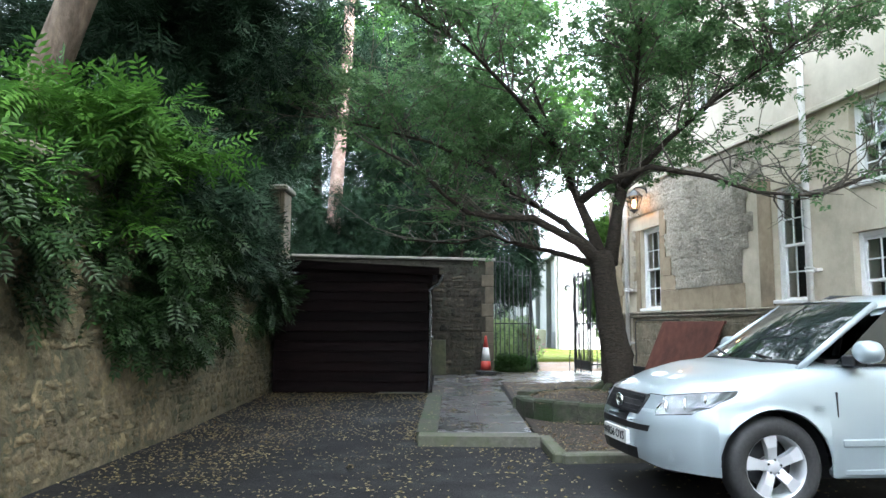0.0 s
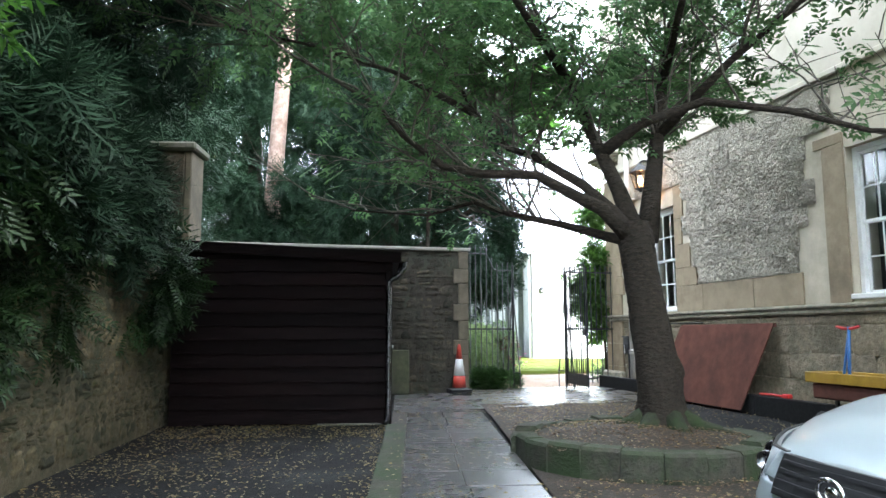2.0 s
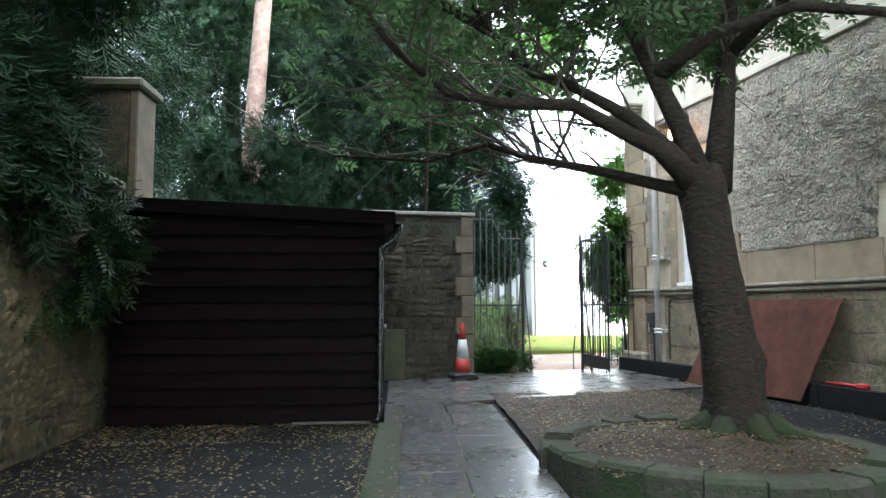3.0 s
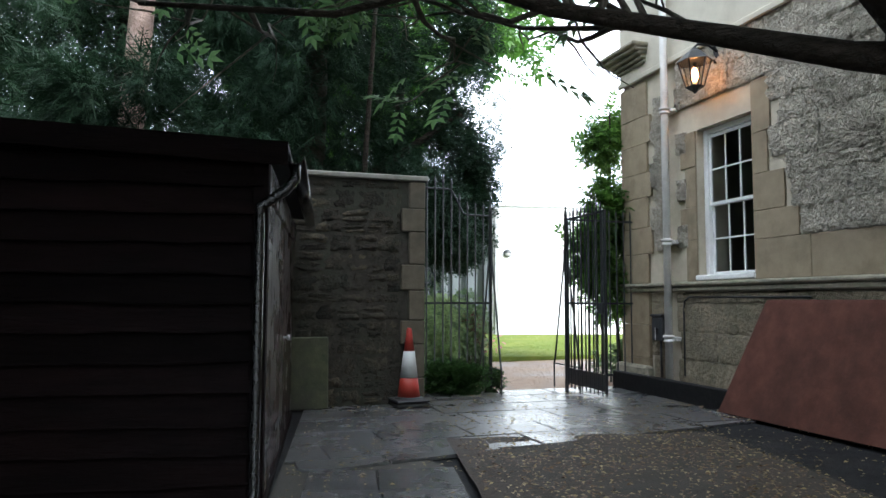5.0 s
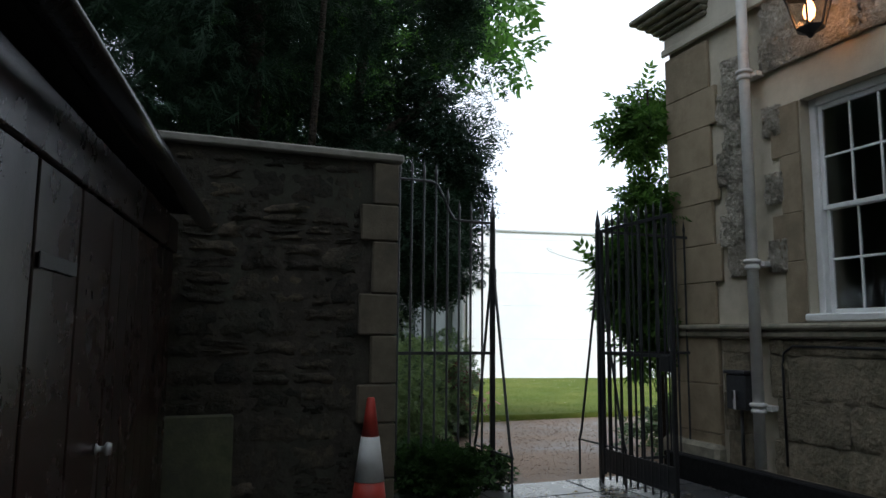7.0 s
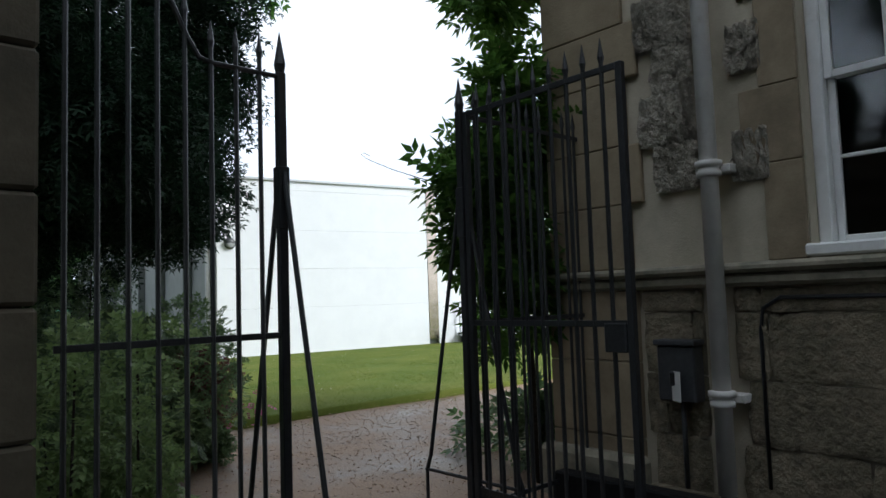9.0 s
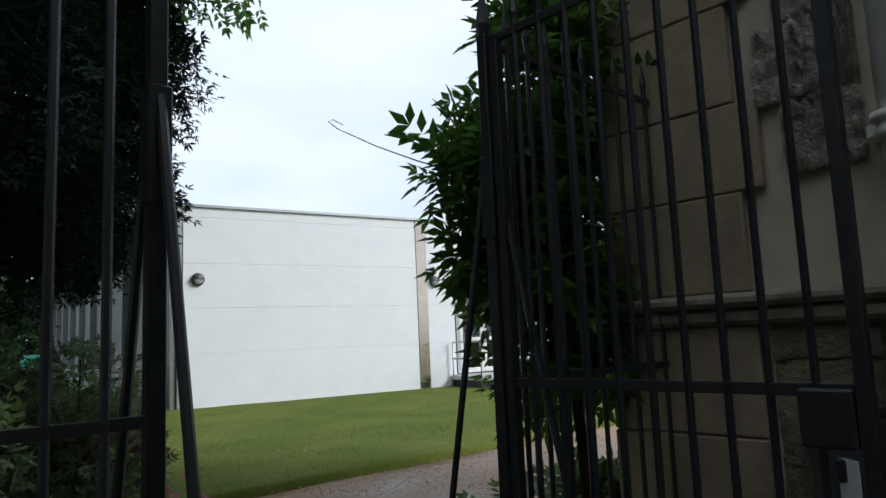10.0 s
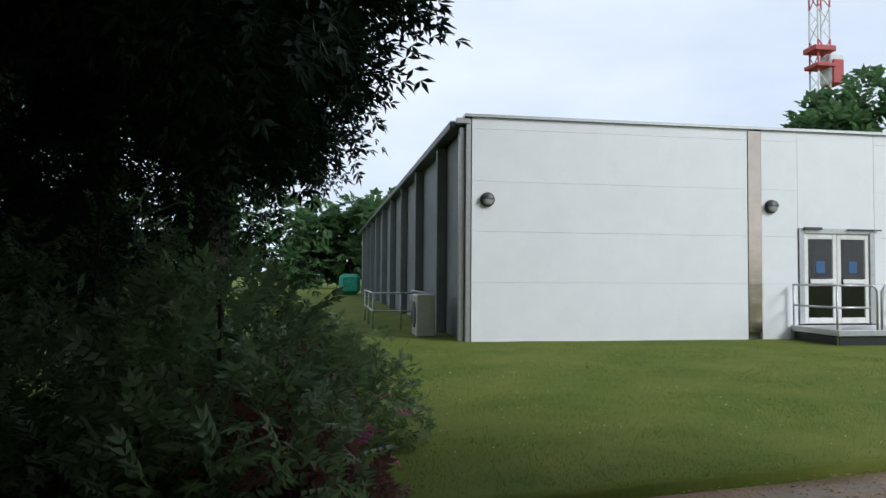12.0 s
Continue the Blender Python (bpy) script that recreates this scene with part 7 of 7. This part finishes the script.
road_z = lambda x, y: ground_z(x, y) + 0.008
soil_z = lambda x, y: ground_z(x, y) + 0.08
litter("fallen_leaves", "pale yellow fallen leaves scattered over the yard",
       [(-3.0, 1.4, 2.0, 9.6, 4200, road_z), (-3.05, -0.12, 9.6, 14.6, 2300, road_z), (1.4, 5.5, 3.0, 8.7, 900, road_z), (-3.05, -1.6, 7.5, 14.6, 1700, road_z),
        (-2.9, -0.15, 13.6, 14.65, 900, road_z), (-0.25, -0.1, 9.9, 14.6, 350, road_z), (0.0, 1.3, 9.9, 18.9, 800, lambda x, y: pave_z(x, y) + 0.002), (1.3, 4.8, 17.0, 20.0, 1300, lambda x, y: pave_z(x, y) + 0.002),
        (1.6, 3.5, 11.2, 13.2, 700, bed_z), (1.4, 3.95, 8.9, 11.0, 700, soil_z), (1.4, 3.95, 13.3, 16.8, 2000, soil_z), (4.0, 5.4, 11.0, 17.2, 700, road_z)], M_petal, (0.022, 0.052), 71, 0.012)
litter("leaf_litter", "brown leaf litter on the soil and in the round bed",
       [(1.5, 3.6, 11.2, 13.2, 3000, bed_z), (1.4, 3.9, 8.9, 11.0, 2200, soil_z), (1.4, 3.9, 13.4, 16.8, 3000, soil_z), (-3.05, -1.2, 9.0, 14.6, 900, road_z), (2.0, 6.0, 20.8, 24.2, 500, lambda x, y: ground_z(x, y) + 0.02)], M_brown_leaf, (0.022, 0.05), 72, 0.014)
edge_z = lambda x, y: ground_z(x, y) + 0.03
litter("fallen_leaves", "pale fallen leaves along the cut edge of the lawn",
       [(x, x + 0.8, lawn_front(x) - 0.45, lawn_front(x) + 0.1, 130, edge_z) for x in (2.6, 3.4, 4.2, 5.0, 5.8, 6.6, 7.4, 8.2)], M_petal, (0.02, 0.045), 75, 0.004)
litter("lawn_daisies", "small white daisies and petals dotted over the lawn",
       [(3.0, 11.0, 26.2, 34.5, 900, lambda x, y: lawn_z(x, y) + 0.02)], M_cone_white, (0.012, 0.024), 76, 0.006)
rng = np.random.default_rng(73)
n = 9000
p = np.stack([rng.uniform(-1.0, 9.0, n), rng.uniform(20.7, 26.0, n), np.zeros(n)], 1)
p[:, 2] = [ground_z(a, b) + 0.014 + 0.02 * noise.noise((a * 0.7, b * 0.7, 3.1)) for a, b in p[:, :2]]
peb = (np.array([(1, 0, 0), (-1, 0, 0), (0, 0.8, 0), (0, -0.8, 0), (0, 0, 0.6), (0.1, 0.1, -0.6)], dtype=float), np.array([(0, 2, 4), (2, 1, 4), (1, 3, 4), (3, 0, 4), (2, 0, 5), (1, 2, 5), (3, 1, 5), (0, 3, 5)]))
w = rng.normal(size=p.shape)
w[:, 2] *= 0.2
v, f = spread(peb, p, w, rng.uniform(0.005, 0.013, n), rng, np.tile([[0, 0, 1.0]], (n, 1)))
M_pebble = surface("path_pebbles", (0.22, 0.135, 0.085), (0.46, 0.31, 0.21), 30, 0.8, 0.2, 80, island=0.35)
tagged(part("gravel_stones", big_mesh("gravel_stones", v, f, M_pebble), None), "loose brown gravel on the garden path", "gravel", kind="stuff")
n = 110000
p = np.stack([rng.uniform(1.6, 12.0, n), 24.3 + 10.9 * rng.random(n) ** 1.5, np.zeros(n)], 1)
p = p[p[:, 1] > np.array([lawn_front(a) + 0.03 for a in p[:, 0]])]
p[:, 2] = [lawn_z(a, b) - 0.005 for a, b in p[:, :2]]
w = rng.normal(size=p.shape) * 0.5
w[:, 2] = 1.0
blade = (np.array([(0, 0.07, 0), (0, -0.07, 0), (1, 0, 0.15)], dtype=float), np.array([(0, 1, 2)]))
v, f = spread(blade, p, w, rng.uniform(0.016, 0.034, len(p)), rng)
tagged(part("grass", big_mesh("grass", v, f, M_grass), None), "short mown grass blades on the lawn", "grass", kind="stuff")

# ---- flagstones ----
def flag(outline):
    g = Geo()
    cx, cy = sum(p[0] for p in outline) / len(outline), sum(p[1] for p in outline) / len(outline)
    inner = [(cx + (x - cx) * 0.985, cy + (y - cy) * 0.985) for x, y in outline]
    dz = rs.uniform(-0.004, 0.004)
    n = len(outline)
    g.v = [(x, y, pave_z(x, y) - 0.03) for x, y in outline] + [(x, y, pave_z(x, y) - 0.006 + dz) for x, y in outline] + [(x, y, pave_z(x, y) + dz) for x, y in inner]
    g.f = [(i + j * n, (i + 1) % n + j * n, (i + 1) % n + (j + 1) * n, i + (j + 1) * n) for j in range(2) for i in range(n)] + [tuple(range(2 * n, 3 * n))]
    part("flagstone", g, M_flag, pav)


def clip(poly, a, b):
    """Keeps the part of a polygon to the left of the line a-b."""
    out = []
    side = lambda p: (b[0] - a[0]) * (p[1] - a[1]) - (b[1] - a[1]) * (p[0] - a[0])
    for p, q in zip(poly, poly[1:] + poly[:1]):
        sp, sq = side(p), side(q)
        if sp >= 0:
            out.append(p)
        if sp * sq < 0:
            t = sp / (sp - sq)
            out.append((p[0] + (q[0] - p[0]) * t, p[1] + (q[1] - p[1]) * t))
    return out


y = 9.94
k = 0
while y < 15.6:
    h = (0.78, 0.62, 0.86, 0.7)[k % 4]
    b = min(y + h, 15.75)
    split = 0.70 - 0.02 * (k % 3)
    for a, c in ((0.155, split), (split, 1.29)):
        o = rs.uniform(-0.03, 0.03)
        flag([(a + 0.006, y + 0.007), (c - 0.006, y + 0.007 + o), (c - 0.006, b - 0.007 + o), (a + 0.006, b - 0.007)])
    y = b
    k += 1
border = [((-0.11, 18.7), (-0.05, 15.8)), ((-0.05, 15.80), (1.10, 15.80)), ((1.10, 16.10), (5.2, 17.72)), ((5.15, 17.7), (4.57, 20.75)), ((4.57, 20.72), (1.45, 20.12)), ((1.45, 18.98), (-0.12, 18.70))]
ca, sa = math.cos(radians(12)), math.sin(radians(12))
v = -1.2
k = 0
while v < 5.4:
    hh = (0.62, 0.75, 0.55)[k % 3]
    u = -1.6 - 0.45 * (k % 2)
    while u < 6.5:
        ww = rs.choice((0.75, 0.9, 1.05))
        q = [(u + 0.007, v + 0.007), (u + ww - 0.007, v + 0.007), (u + ww - 0.007, v + hh - 0.007), (u + 0.007, v + hh - 0.007)]
        q = [(0.0 + x * ca - z * sa, 15.9 + x * sa + z * ca) for x, z in q]
        for i, (a, b) in enumerate(border):
            if q and i not in (4, 5):
                q = clip(q, a, b)
        if q:
            # behind the rear wall's face only the part before the gate is paved
            if max(p[0] for p in q) < 1.45:
                q = clip(q, (1.45, 19.35), (-0.3, 19.0))
            elif min(p[0] for p in q) > 1.3:
                q = clip(q, (4.8, 20.80), (1.3, 20.08))
            else:
                q = clip(q, (1.5, 19.33), (0.0, 19.05))
        if len(q) >= 3:
            area = abs(sum(p[0] * r2[1] - p[1] * r2[0] for p, r2 in zip(q, q[1:] + q[:1]))) / 2
            if area > 0.03:
                flag(q)
        u += ww
    v += hh
    k += 1
